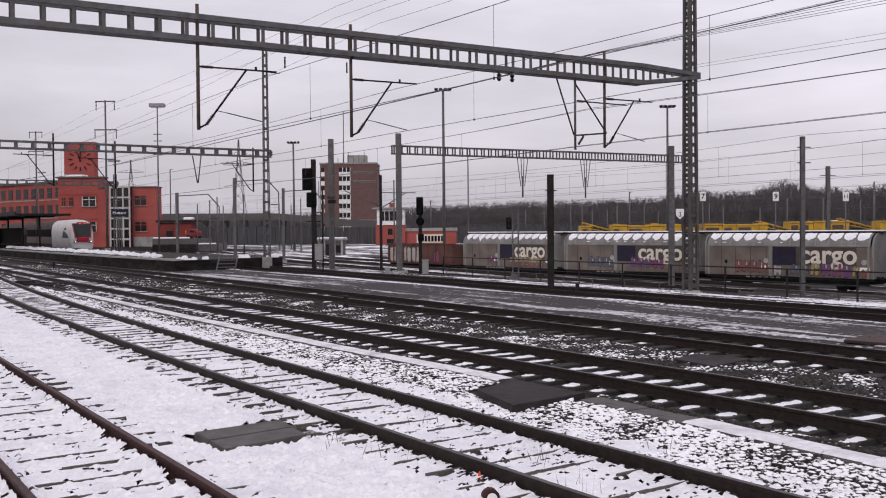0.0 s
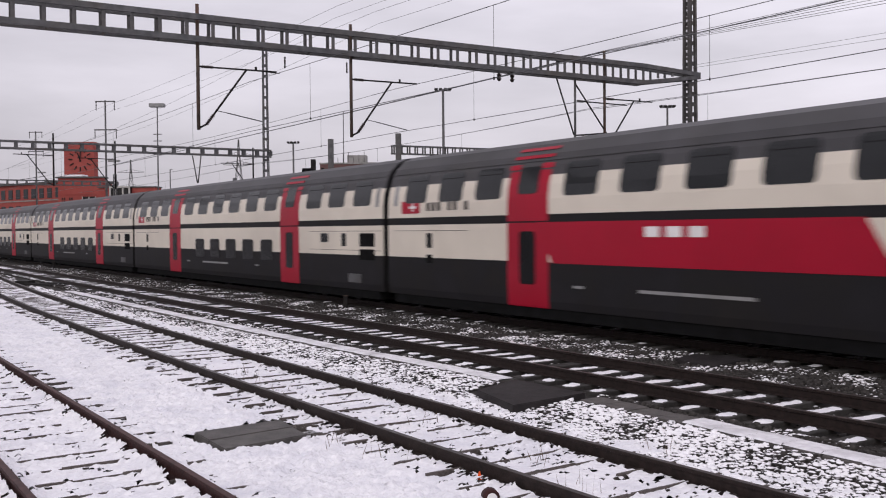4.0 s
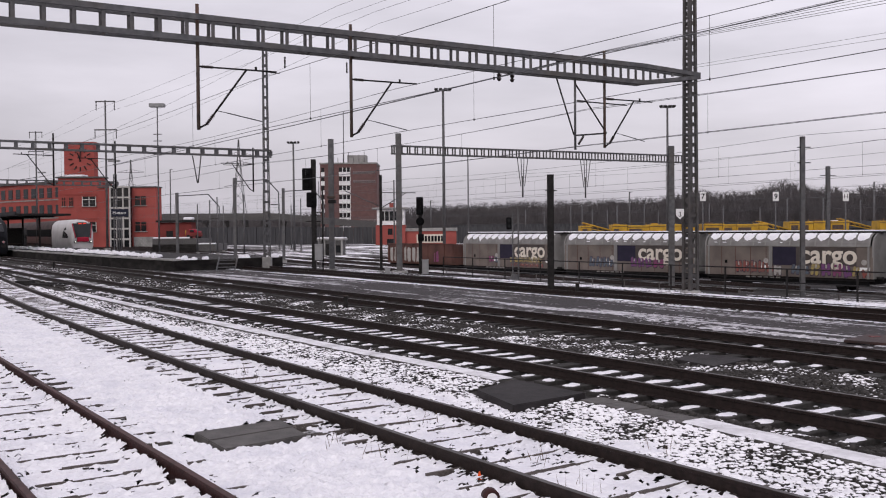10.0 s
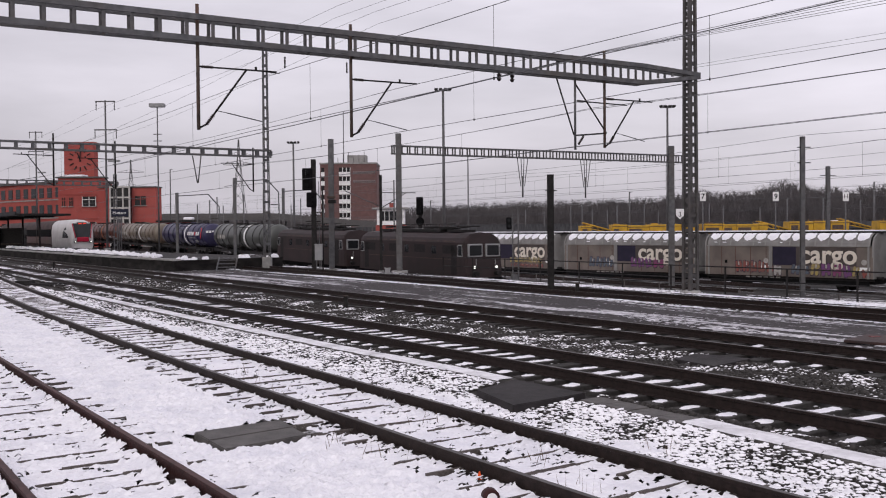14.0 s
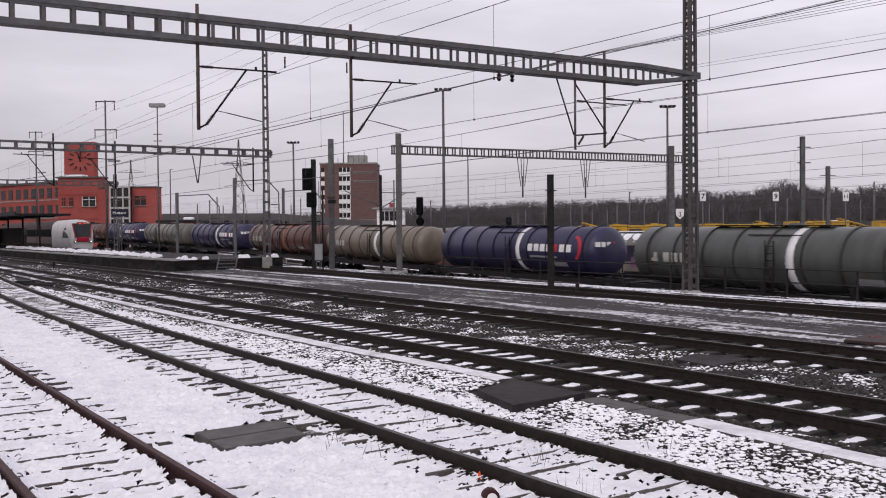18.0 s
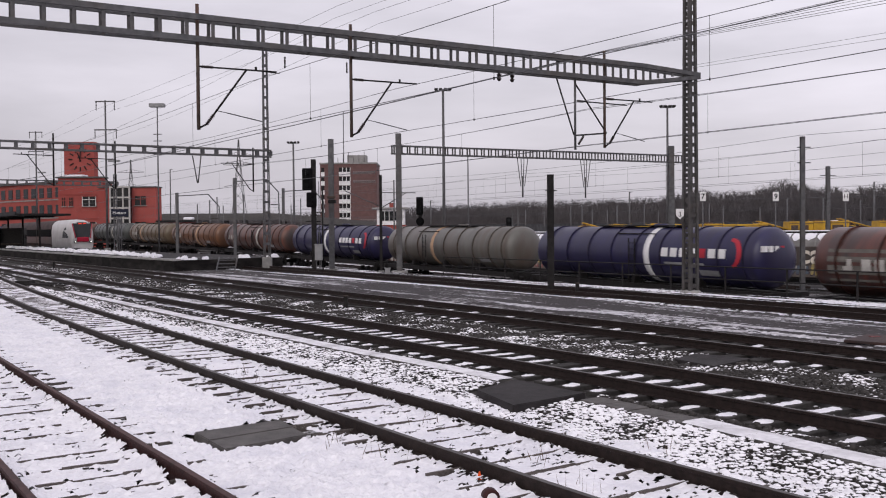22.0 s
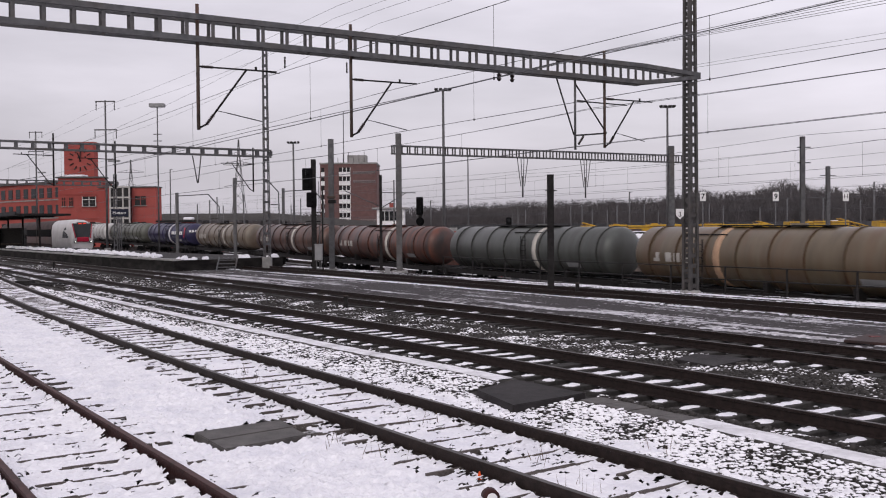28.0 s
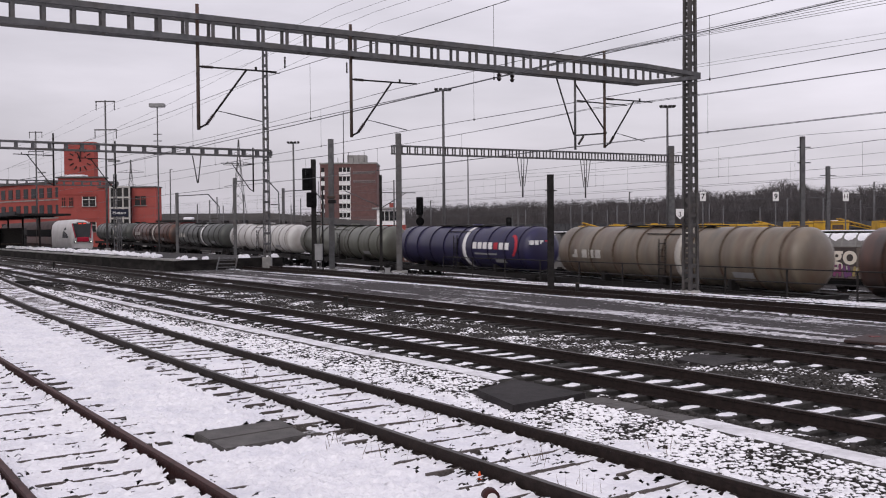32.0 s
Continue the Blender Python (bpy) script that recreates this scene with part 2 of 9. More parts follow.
def bar(bm, p, q, w, h, up=(0, 0, 1)):
    """A rectangular bar from p to q."""
    p, q = Vector(p), Vector(q)
    d = (q - p).normalized()
    u = Vector(up)
    s = d.cross(u)
    if s.length < 1e-4:
        s = d.cross(Vector((1, 0, 0)))
    s.normalize()
    t = s.cross(d)
    vs = [bm.verts.new(c + s * (w / 2 * i) + t * (h / 2 * j)) for c in (p, q) for i, j in ((-1, -1), (1, -1), (1, 1), (-1, 1))]
    for f in ((3, 2, 1, 0), (4, 5, 6, 7), (0, 1, 5, 4), (1, 2, 6, 5), (2, 3, 7, 6), (3, 0, 4, 7)):
        bm.faces.new([vs[i] for i in f])


def sweep(profile, frames, closed=True, smooth=False, caps=True):
    """A profile of (side, up) pairs carried along frames of (place, side, up)."""
    verts, faces = [], []
    n = len(profile)
    for c, s, u in frames:
        for a, b in profile:
            verts.append(tuple(c + s * a + u * b))
    k = n if closed else n - 1
    for i in range(len(frames) - 1):
        for j in range(k):
            j2 = (j + 1) % n
            faces.append((i * n + j, i * n + j2, (i + 1) * n + j2, (i + 1) * n + j))
    if closed and caps:
        faces.append(tuple(range(n - 1, -1, -1)))
        faces.append(tuple(range((len(frames) - 1) * n, len(frames) * n)))
    return verts, [], faces


def rrect(w, h, r, seg=3):
    """The outline of a rectangle with rounded corners, about its centre."""
    out = []
    for cx, cy, a0 in ((w / 2 - r, h / 2 - r, 0), (-w / 2 + r, h / 2 - r, 90), (-w / 2 + r, -h / 2 + r, 180), (w / 2 - r, -h / 2 + r, 270)):
        for i in range(seg + 1):
            a = radians(a0 + 90 * i / seg)
            out.append((cx + r * math.cos(a), cy + r * math.sin(a)))
    return out


def plate(outline, y0, y1):
    """A flat piece with an outline in x and z, from y0 to y1 deep."""
    bm = bmesh.new()
    a = [bm.verts.new((x, y0, z)) for x, z in outline]
    b = [bm.verts.new((x, y1, z)) for x, z in outline]
    bm.faces.new(a)
    bm.faces.new(b[::-1])
    n = len(a)
    for i in range(n):
        bm.faces.new((a[i], b[i], b[(i + 1) % n], a[(i + 1) % n]))
    bmesh.ops.recalc_face_normals(bm, faces=bm.faces[:])
    return bm


def text_mesh(words, size, extrude=0.004, bold=0.0):
    cu = bpy.data.curves.new("lettering", "FONT")
    cu.body, cu.size, cu.extrude, cu.offset = words, size, extrude, bold
    cu.align_x, cu.align_y = "CENTER", "CENTER"
    ob = bpy.data.objects.new("lettering", cu)
    scene.collection.objects.link(ob)
    me = bpy.data.meshes.new_from_object(ob.evaluated_get(bpy.context.evaluated_depsgraph_get()))
    bpy.data.objects.remove(ob)
    return me

# ---------------------------------------------------------------- the lines of the tracks
class Way:
    """A line over the ground, given by x as a function of y, with its length along it; it runs straight on past both ends."""

    def __init__(self, fx, y0, y1, fz=lambda y: 0.0, step=1.0):
        ys = np.arange(y0, y1 + step / 2, step)
        self.p = [Vector((fx(y), y, fz(y))) for y in ys]
        self.s = np.concatenate([[0], np.cumsum([(b - a).length for a, b in zip(self.p, self.p[1:])])])
        self.y0, self.y1, self.fx, self.fz = y0, y1, fx, fz

    def at(self, s):
        i = int(np.clip(np.searchsorted(self.s, s) - 1, 0, len(self.p) - 2))
        a, b = self.p[i], self.p[i + 1]
        return a + (b - a) * ((s - self.s[i]) / (self.s[i + 1] - self.s[i]))

    def dirn(self, s, e=1.0):
        return (self.at(s + e) - self.at(s - e)).normalized()

    def s_of_y(self, y):
        return float(np.interp(y, [p.y for p in self.p], self.s))

    def frames(self, s0, s1, step):
        out = []
        for s in np.linspace(s0, s1, max(2, int((s1 - s0) / step) + 1)):
            t = self.dirn(s)
            side = Vector((t.y, -t.x, 0)).normalized()
            out.append((self.at(s), side, Vector((0, 0, 1))))
        return out


def x3(y):
    return 18.9 - 0.65 * y - 0.00035 * y * y if y < 60 else -21.36 - 0.692 * (y - 60)


def x2(y):
    return 13.7 - 0.695 * y + 0.00028 * y * y if y < 90 else -46.58 - 0.6446 * (y - 90)


def x1(y):
    return 8.28 - 0.725 * y + 0.0015 * y * y if y < 60 else -29.82 - 0.545 * (y - 60)


def x0(y):
    return 3.05 - 0.69 * y


def x4(y):
    return 28.9 - 0.66 * y


def xf(y):
    return 35.0 - 0.4697 * y - 0.000794 * y * y if y < 170 else -67.8 - 0.7397 * (y - 170)


def zf(y):
    return float(np.interp(y, (36, 72, 105, 145, 170), (-1.85, -1.56, -1.0, -0.45, -0.3)))


way0 = Way(x0, 2, 40, lambda y: -0.10)
way1 = Way(x1, 4, 70, lambda y: -0.09)
way2 = Way(x2, 2, 130)
way3 = Way(x3, -10, 200)
way4 = Way(x4, 10, 75, lambda y: -0.02)
wayf = Way(xf, 5, 230, zf)


def yard_z(y):
    return float(np.interp(y, (0, 36, 72, 105, 145, 400), (-2.25, -2.25, -2.1, -1.6, -1.0, -0.8)))


def ground_z(d, y):
    """The height of the ground, d metres across from the fast line's middle."""
    if d < 14.6:
        return float(np.interp(d, (-9e3, -30, -12, -7.4, -6.6, -2.6, 2.2, 3.0, 6.0, 14.6), (-0.33, -0.33, -0.33, -0.30, -0.24, -0.24, -0.24, -0.15, -0.17, -0.36)))
    low = yard_z(y)
    if d < 15.0:
        return -0.36 + (low + 0.36) * (d - 14.6) / 0.4
    if d > 30:
        return low - 0.35 * min(1, (d - 30) / 15) if y < 120 else low
    return low


COLS = [-4000, -1500, -500, -150, -60, -30, -20, -15, -12, -10.5, -9, -8, -7.4, -6.6, -5.6, -4.7, -3.8, -2.7, -1.8, 0, 1.6, 2.2, 3.0, 4.5, 6.0, 7.0, 9.6,
        11.5, 13, 14.2, 14.6, 15.0, 16, 18, 20.5, 23, 26, 30, 36, 45, 60, 90, 150, 300, 700, 1800, 4000]
ROWS = [-4000, -1500, -400, -120, -40, -15, -5] + list(range(0, 100, 3)) + [105, 115, 130, 150, 180, 220, 280, 380, 550, 900, 1600, 2800, 4500]


def zone(d, y):
    if y > 200 or d > 150 or d < -150 or y < -60:
        return 5
    if d < -7.4:
        return 0
    if d < -6.6:
        return 1
    if d < 2.2:
        return 2
    if d < 7.0:
        return 3
    if d < 15:
        return 4
    return 7 if d < (56 if y < 78 else 20) else 6


def build_ground():
    verts, faces, mi = [], [], []
    for y in ROWS:
        yy = min(max(y, -40), 200)
        for d in COLS:
            verts.append((x3(yy) + d / 0.825 - 0.64 * (y - yy) * 0.4, y, ground_z(d, y)))
    n = len(COLS)
    for i in range(len(ROWS) - 1):
        for j in range(n - 1):
            faces.append((i * n + j, i * n + j + 1, (i + 1) * n + j + 1, (i + 1) * n + j))
            mi.append(zone((COLS[j] + COLS[j + 1]) / 2, (ROWS[i] + ROWS[i + 1]) / 2))
    g = part("ground", (verts, [], faces), [M["snow_flecked"], M["ballast_white"], M["ballast_dark"], M["asphalt"], M["verge"], M["far"], M["yard"], M["cutting"]])
    for p, k in zip(g.data.polygons, mi):
        p.material_index = k
    return tagged(g, "snow-covered railway ground with ballast beds and a wet asphalt path", "ground", kind="structure")


build_ground()

# ---------------------------------------------------------------- tracks
RAIL_W = [(-0.068, -0.172), (0.068, -0.172), (0.068, -0.160), (0.012, -0.145), (0.010, -0.045), (0.036, -0.036), (0.036, -0.002)]
RAIL_N = [(0.036, -0.004), (0.030, 0.0), (-0.030, 0.0), (-0.036, -0.004)]
RAIL_B = [(-0.036, -0.002), (-0.036, -0.036), (-0.010, -0.045), (-0.012, -0.145), (-0.068, -0.160), (-0.068, -0.172)]


def make_track(name, way, s0, s1, rail_m, top_m, sl_m, label, spacing=0.6, sl=(2.5, 0.25, 0.18), snow=0.0, seed=1, group=""):
    tr = thing(name, None, label, "railway track", group, "structure")
    rnd = random.Random(seed)
    prof = RAIL_W + RAIL_N + RAIL_B
    for sgn in (-1, 1):
        fr = [(c + s * (0.753 * sgn), s, u) for c, s, u in way.frames(s0, s1, 1.2)]
        rail = part("rail", sweep(prof, fr), [rail_m, top_m], tr)
        n = len(prof)
        k0 = len(RAIL_W) - 1
        for p in rail.data.polygons:
            if len(p.vertices) == 4 and k0 <= (p.index % n) <= k0 + 4:
                p.material_index = 1
    L, W, H = sl
    meshes = []
    for v in range(3):
        bm = bx(-W / 2, -L / 2, -0.17 - H, W / 2, L / 2, -0.172, 0.015)
        o = part("sleeper", bm, sl_m)
        meshes.append(o.data)
        bpy.data.objects.remove(o)
    caps = []
    count = int((s1 - s0) / spacing)
    sv, sf = [], []
    for i in range(count):
        s = s0 + (i + 0.5) * spacing + rnd.uniform(-0.02, 0.02)
        c, t = way.at(s), way.dirn(s)
        rz = math.degrees(math.atan2(t.y, t.x)) + rnd.uniform(-0.8, 0.8)
        m = pose(c.x, c.y, c.z, 0, 0, rz)
        if i < 290:
            o = new("sleeper", meshes[i % 3])
            o.parent, o.matrix_basis = tr, m
        if snow:
            # patches of snow lying on the sleeper: between the rails and outside them
            for y0, y1 in ((-L / 2, -0.84), (-0.66, 0.66), (0.84, L / 2)):
                if rnd.random() > snow * (1.0 if c.y < 38 else 0.55):
                    continue
                k = max(4, int((y1 - y0) / 0.07))
                base = len(sv)
                top = -0.172
                mid_, wid = rnd.uniform(-0.03, 0.03), rnd.uniform(0.45, 0.85) * W / 2
                y0, y1 = y0 + rnd.uniform(0, 0.12), y1 - rnd.uniform(0, 0.12)
                for j in range(k + 1):
                    y = y0 + (y1 - y0) * j / k + rnd.uniform(-0.015, 0.015)
                    e = 0.35 if j in (0, k) else 1.0
                    h = rnd.uniform(0.010, 0.028) * e
                    mid_ += rnd.uniform(-0.012, 0.012)
                    a_, b_ = wid * rnd.uniform(0.75, 1.2) * e, wid * rnd.uniform(0.75, 1.2) * e
                    for x, z in ((mid_ - a_, 0.002), (mid_ - a_ * 0.6, h), (mid_ + b_ * 0.6, h), (mid_ + b_, 0.002)):
                        sv.append(tuple(m @ Vector((x, y, top + z))))
                for j in range(k):
                    for q in range(3):
                        a = base + j * 4 + q
                        sf.append((a, a + 1, a + 5, a + 4))
    if sv:
        o = part("sleeper_snow", (sv, [], sf), M["snow"], tr, "patches of snow on the sleepers")
        tagged(o, kind="stuff")
        for p in o.data.polygons:
            p.use_smooth = True
    return tr


make_track("track_1", way0, -24.8, way0.s_of_y(30), M["rail_rust"], M["rail_rust_top"], M["sleeper_old"], "rusty siding track with snow-covered wooden sleepers", 0.62, (2.5, 0.26, 0.16), 0.0, 1)
make_track("track_2", way1, -24.0, way1.s_of_y(66), M["rail"], M["rail_top"], M["sleeper_old"], "brown railway track with snow-covered wooden sleepers", 0.6, (2.5, 0.26, 0.16), 0.0, 2)
make_track("track_3", way2, -24.0, way2.s_of_y(110), M["rail"], M["rail_top"], M["sleeper_conc"], "main line track on dark ballast with snow on its sleepers", 0.6, (2.5, 0.28, 0.18), 0.93, 3)
make_track("track_4", way3, -12.0, way3.s_of_y(150), M["rail"], M["rail_top"], M["sleeper_conc"], "main line track on dark ballast with wet sleepers", 0.6, (2.5, 0.28, 0.18), 0.2, 4)
make_track("track_5", way4, -26.0, way4.s_of_y(72), M["rail"], M["rail"], M["sleeper_conc"], "brown disused track beside the asphalt path", 0.65, (2.4, 0.26, 0.16), 0.0, 5)
make_track("track_6", wayf, -27.0, wayf.s_of_y(215), M["rail"], M["rail_top"], M["sleeper_conc"], "freight track in the lower cutting", 0.9, (2.4, 0.26, 0.16), 0.0, 6)

# ---------------------------------------------------------------- double-deck passenger train
PROF = [(1.36, 0.42), (1.385, 0.60), (1.385, 3.05), (1.34, 3.40), (1.22, 3.85), (1.08, 4.15), (0.80, 4.42), (0.42, 4.56), (0.0, 4.60)]


def side_y(z):
    zs = [p[1] for p in PROF]
    return float(np.interp(z, zs, [p[0] for p in PROF]))


def band(name, z0, z1, x0, x1, material, parent, off=0.0, sides=(1, -1), thick=0.03):
    """A strip of the car's skin between two heights, along the car."""
    zs = [z0] + [p[1] for p in PROF if z0 < p[1] < z1] + [z1]
    for sg in sides:
        out = [(sg * (side_y(z) + off), z) for z in zs] + [(sg * (side_y(z) + off - thick), z) for z in reversed(zs)]
        fr = [(Vector((x, 0, 0)), Vector((0, 1, 0)), Vector((0, 0, 1))) for x in (x0, x1)]
        v, e, f = sweep(out, fr)
        bm = bmesh.new()
        vs = [bm.verts.new(c) for c in v]
        for q in f:
            bm.faces.new([vs[i] for i in q])
        bmesh.ops.recalc_face_normals(bm, faces=bm.faces[:])
        part(name, bm, material, parent)


def pane(name, xc, zc, w, h, r, material, parent, off=0.008, sides=(1, -1), label="", skew=0.0, depth=0.03):
    """A rounded panel laid on the car's skin and bent with it."""
    made = []
    r = min(r, w * 0.49, h * 0.49)
    zs = []
    for i in range(4):
        a = radians(90 * i / 3)
        zs.append((-h / 2 + r - r * math.cos(a), w / 2 - r + r * math.sin(a)))
    mid = [(z, w / 2) for z in np.linspace(-h / 2 + r, h / 2 - r, 5)[1:-1]] if h > 0.3 else []
    lev = zs + mid + [(-z, x) for z, x in reversed(zs)]
    for sg in sides:
        bm = bmesh.new()
        rows = []
        for z, hw in lev:
            y = side_y(zc + z) + off
            rows.append([bm.verts.new((xc + sx * hw + skew * z, sg * yy, zc + z)) for yy in (y, y - depth) for sx in (-1, 1)])
        for p, q in zip(rows, rows[1:]):
            bm.faces.new((p[0], p[1], q[1], q[0]))
            bm.faces.new((p[2], q[2], q[3], p[3]))
            bm.faces.new((p[0], q[0], q[2], p[2]))
            bm.faces.new((p[1], p[3], q[3], q[1]))
        for e in (rows[0], rows[-1]):
            bm.faces.new((e[0], e[2], e[3], e[1]))
        bmesh.ops.recalc_face_normals(bm, faces=bm.faces[:])
        made.append(part(name, bm, material, parent, label))
    return made


def wheelset(parent, x, r=0.46, name="wheel"):
    for sg in (-1, 1):
        bm = bmesh.new()
        tube(bm, (x, sg * 0.68, r), (x, sg * 0.815, r), r, 20)
        tube(bm, (x, sg * 0.815, r), (x, sg * 0.84, r), 0.2, 12)
        part(name, bm, M["steel_dark"], parent)


def bogie(parent, xc, wb=2.5, r=0.46):
    bm = bmesh.new()
    for sg in (-1, 1):
        box(bm, xc - wb / 2 - 0.45, sg * 1.0 - 0.09, 0.42, xc + wb / 2 + 0.45, sg * 1.0 + 0.09, 0.66)
        for k in (-1, 1):
            box(bm, xc + k * wb / 2 - 0.2, sg * 1.08 - 0.12, 0.3, xc + k * wb / 2 + 0.2, sg * 1.08 + 0.12, 0.56)
            tube(bm, (xc + k * 0.55, sg * 1.05, 0.5), (xc + k * 0.55, sg * 1.05, 0.95), 0.14, 10)
    box(bm, xc - 0.4, -1.0, 0.4, xc + 0.4, 1.0, 0.7)
    b = part("bogie", bm, M["black"], parent)
    for k in (-1, 1):
        wheelset(b, xc + k * wb / 2, r)
    return b


def roof_strip(z0, z1, x0, x1, material, parent, name, off=0.0):
    zs = [z0] + [p[1] for p in PROF if z0 < p[1] < 4.6] + [4.6]
    out = [(side_y(z) + off, z) for z in zs] + [(-side_y(z) - off, z) for z in reversed(zs[:-1])]
    inn = [(y * 0.96, z - 0.05) for y, z in reversed(out)]
    v, e, f = sweep(out + inn, [(Vector((x, 0, 0)), Vector((0, 1, 0)), Vector((0, 0, 1))) for x in (x0, x1)])
    bm = bmesh.new()
    vs = [bm.verts.new(c) for c in v]
    for q in f:
        bm.faces.new([vs[i] for i in q])
    bmesh.ops.recalc_face_normals(bm, faces=bm.faces[:])
    return part(name, bm, material, parent)


def ic_shell(c, x0, x1):
    """Skin, roof, ends and underframe of a double-deck car from x0 to x1."""
    band("skirt", 0.42, 1.53, x0, x1, M["skirt"], c)
    band("lower_panel", 1.53, 2.47, x0, x1, M["cream"], c)
    band("window_line", 2.47, 2.68, x0, x1, M["skirt"], c)
    band("upper_panel", 2.68, 3.62, x0, x1, M["cream"], c)
    roof_strip(3.62, 4.6, x0, x1, M["trainroof"], c, "roof")
    # a light ridge along the eaves
    band("eaves_ridge", 3.98, 4.04, x0, x1, M["trainroof"], c, 0.02)
    o = [(y, z) for y, z in PROF] + [(-y, z) for y, z in reversed(PROF[:-1])]
    for x in (x0 + 0.02, x1 - 0.04):
        bm = bmesh.new()
        a = [bm.verts.new((x, y * 0.985, z)) for y, z in o]
        b = [bm.verts.new((x + 0.03, y * 0.985, z)) for y, z in o]
        bm.faces.new(a[::-1])
        bm.faces.new(b)
        for i in range(len(a)):
            bm.faces.new((a[i], b[i], b[(i + 1) % len(a)], a[(i + 1) % len(a)]))
        part("end_wall", bm, M["skirt"], c)
    # underframe, made wide, low and black to stand in for the shade beneath
    part("underframe", bx(x0 + 0.3, -1.33, 0.16, x1 - 0.3, 1.33, 0.6), M["black"], c)


def ic_door(c, x, first_class, cream_door=False):
    if cream_door:
        for d in pane("door", x, 1.95, 1.55, 1.9, 0.04, M["cream"], c, 0.012, label="cream side door"):
            pass
        pane("door_window", x + 0.15, 2.35, 0.9, 0.85, 0.06, M["glass"], c, 0.02)
        return
    pane("door", x, 1.45, 1.58, 2.06, 0.05, M["trainred"], c, 0.014, label="red entrance door")
    pane("door_surround", x, 3.14, 1.58, 1.24, 0.05, M["trainred"], c, 0.011, label="red panel over the door")
    pane("door_window", x, 1.62, 0.62, 1.30, 0.1, M["glass_deep"], c, 0.022)
    pane("upper_window", x, 3.52, 0.78, 0.66, 0.09, M["glass"], c, 0.02)
    for dx in (-0.62, 0.62):
        pane("roof_mark", x + dx, 3.86, 0.42, 0.13, 0.03, M["trainred"], c, 0.012)
    for z in (4.1, 4.3):
        pane("roof_mark", x, z, 1.5, 0.08, 0.03, M["trainred"], c, 0.025, label="red dash over the door")
    if first_class:
        pane("first_class_line", x, 2.58, 2.3, 0.17, 0.02, M["yellow"], c, 0.018, label="yellow first-class line")


def logo(c, x, z=2.98, w=1.0, h=0.36):
    pane("logo_panel", x, z, w, h, 0.02, M["trainred"], c, 0.008, label="red panel with a white cross")
    pane("cross_bar", x - 0.12, z, 0.36, 0.07, 0.01, M["white"], c, 0.012)
    pane("cross_bar", x - 0.12, z, 0.07, 0.24, 0.01, M["white"], c, 0.013)
    for i in range(8):
        if i in (3, 6):
            continue
        pane("lettering_bar", x - 0.95 - i * 0.27, z, 0.17, 0.24, 0.01, M["skirt"], c, 0.006)


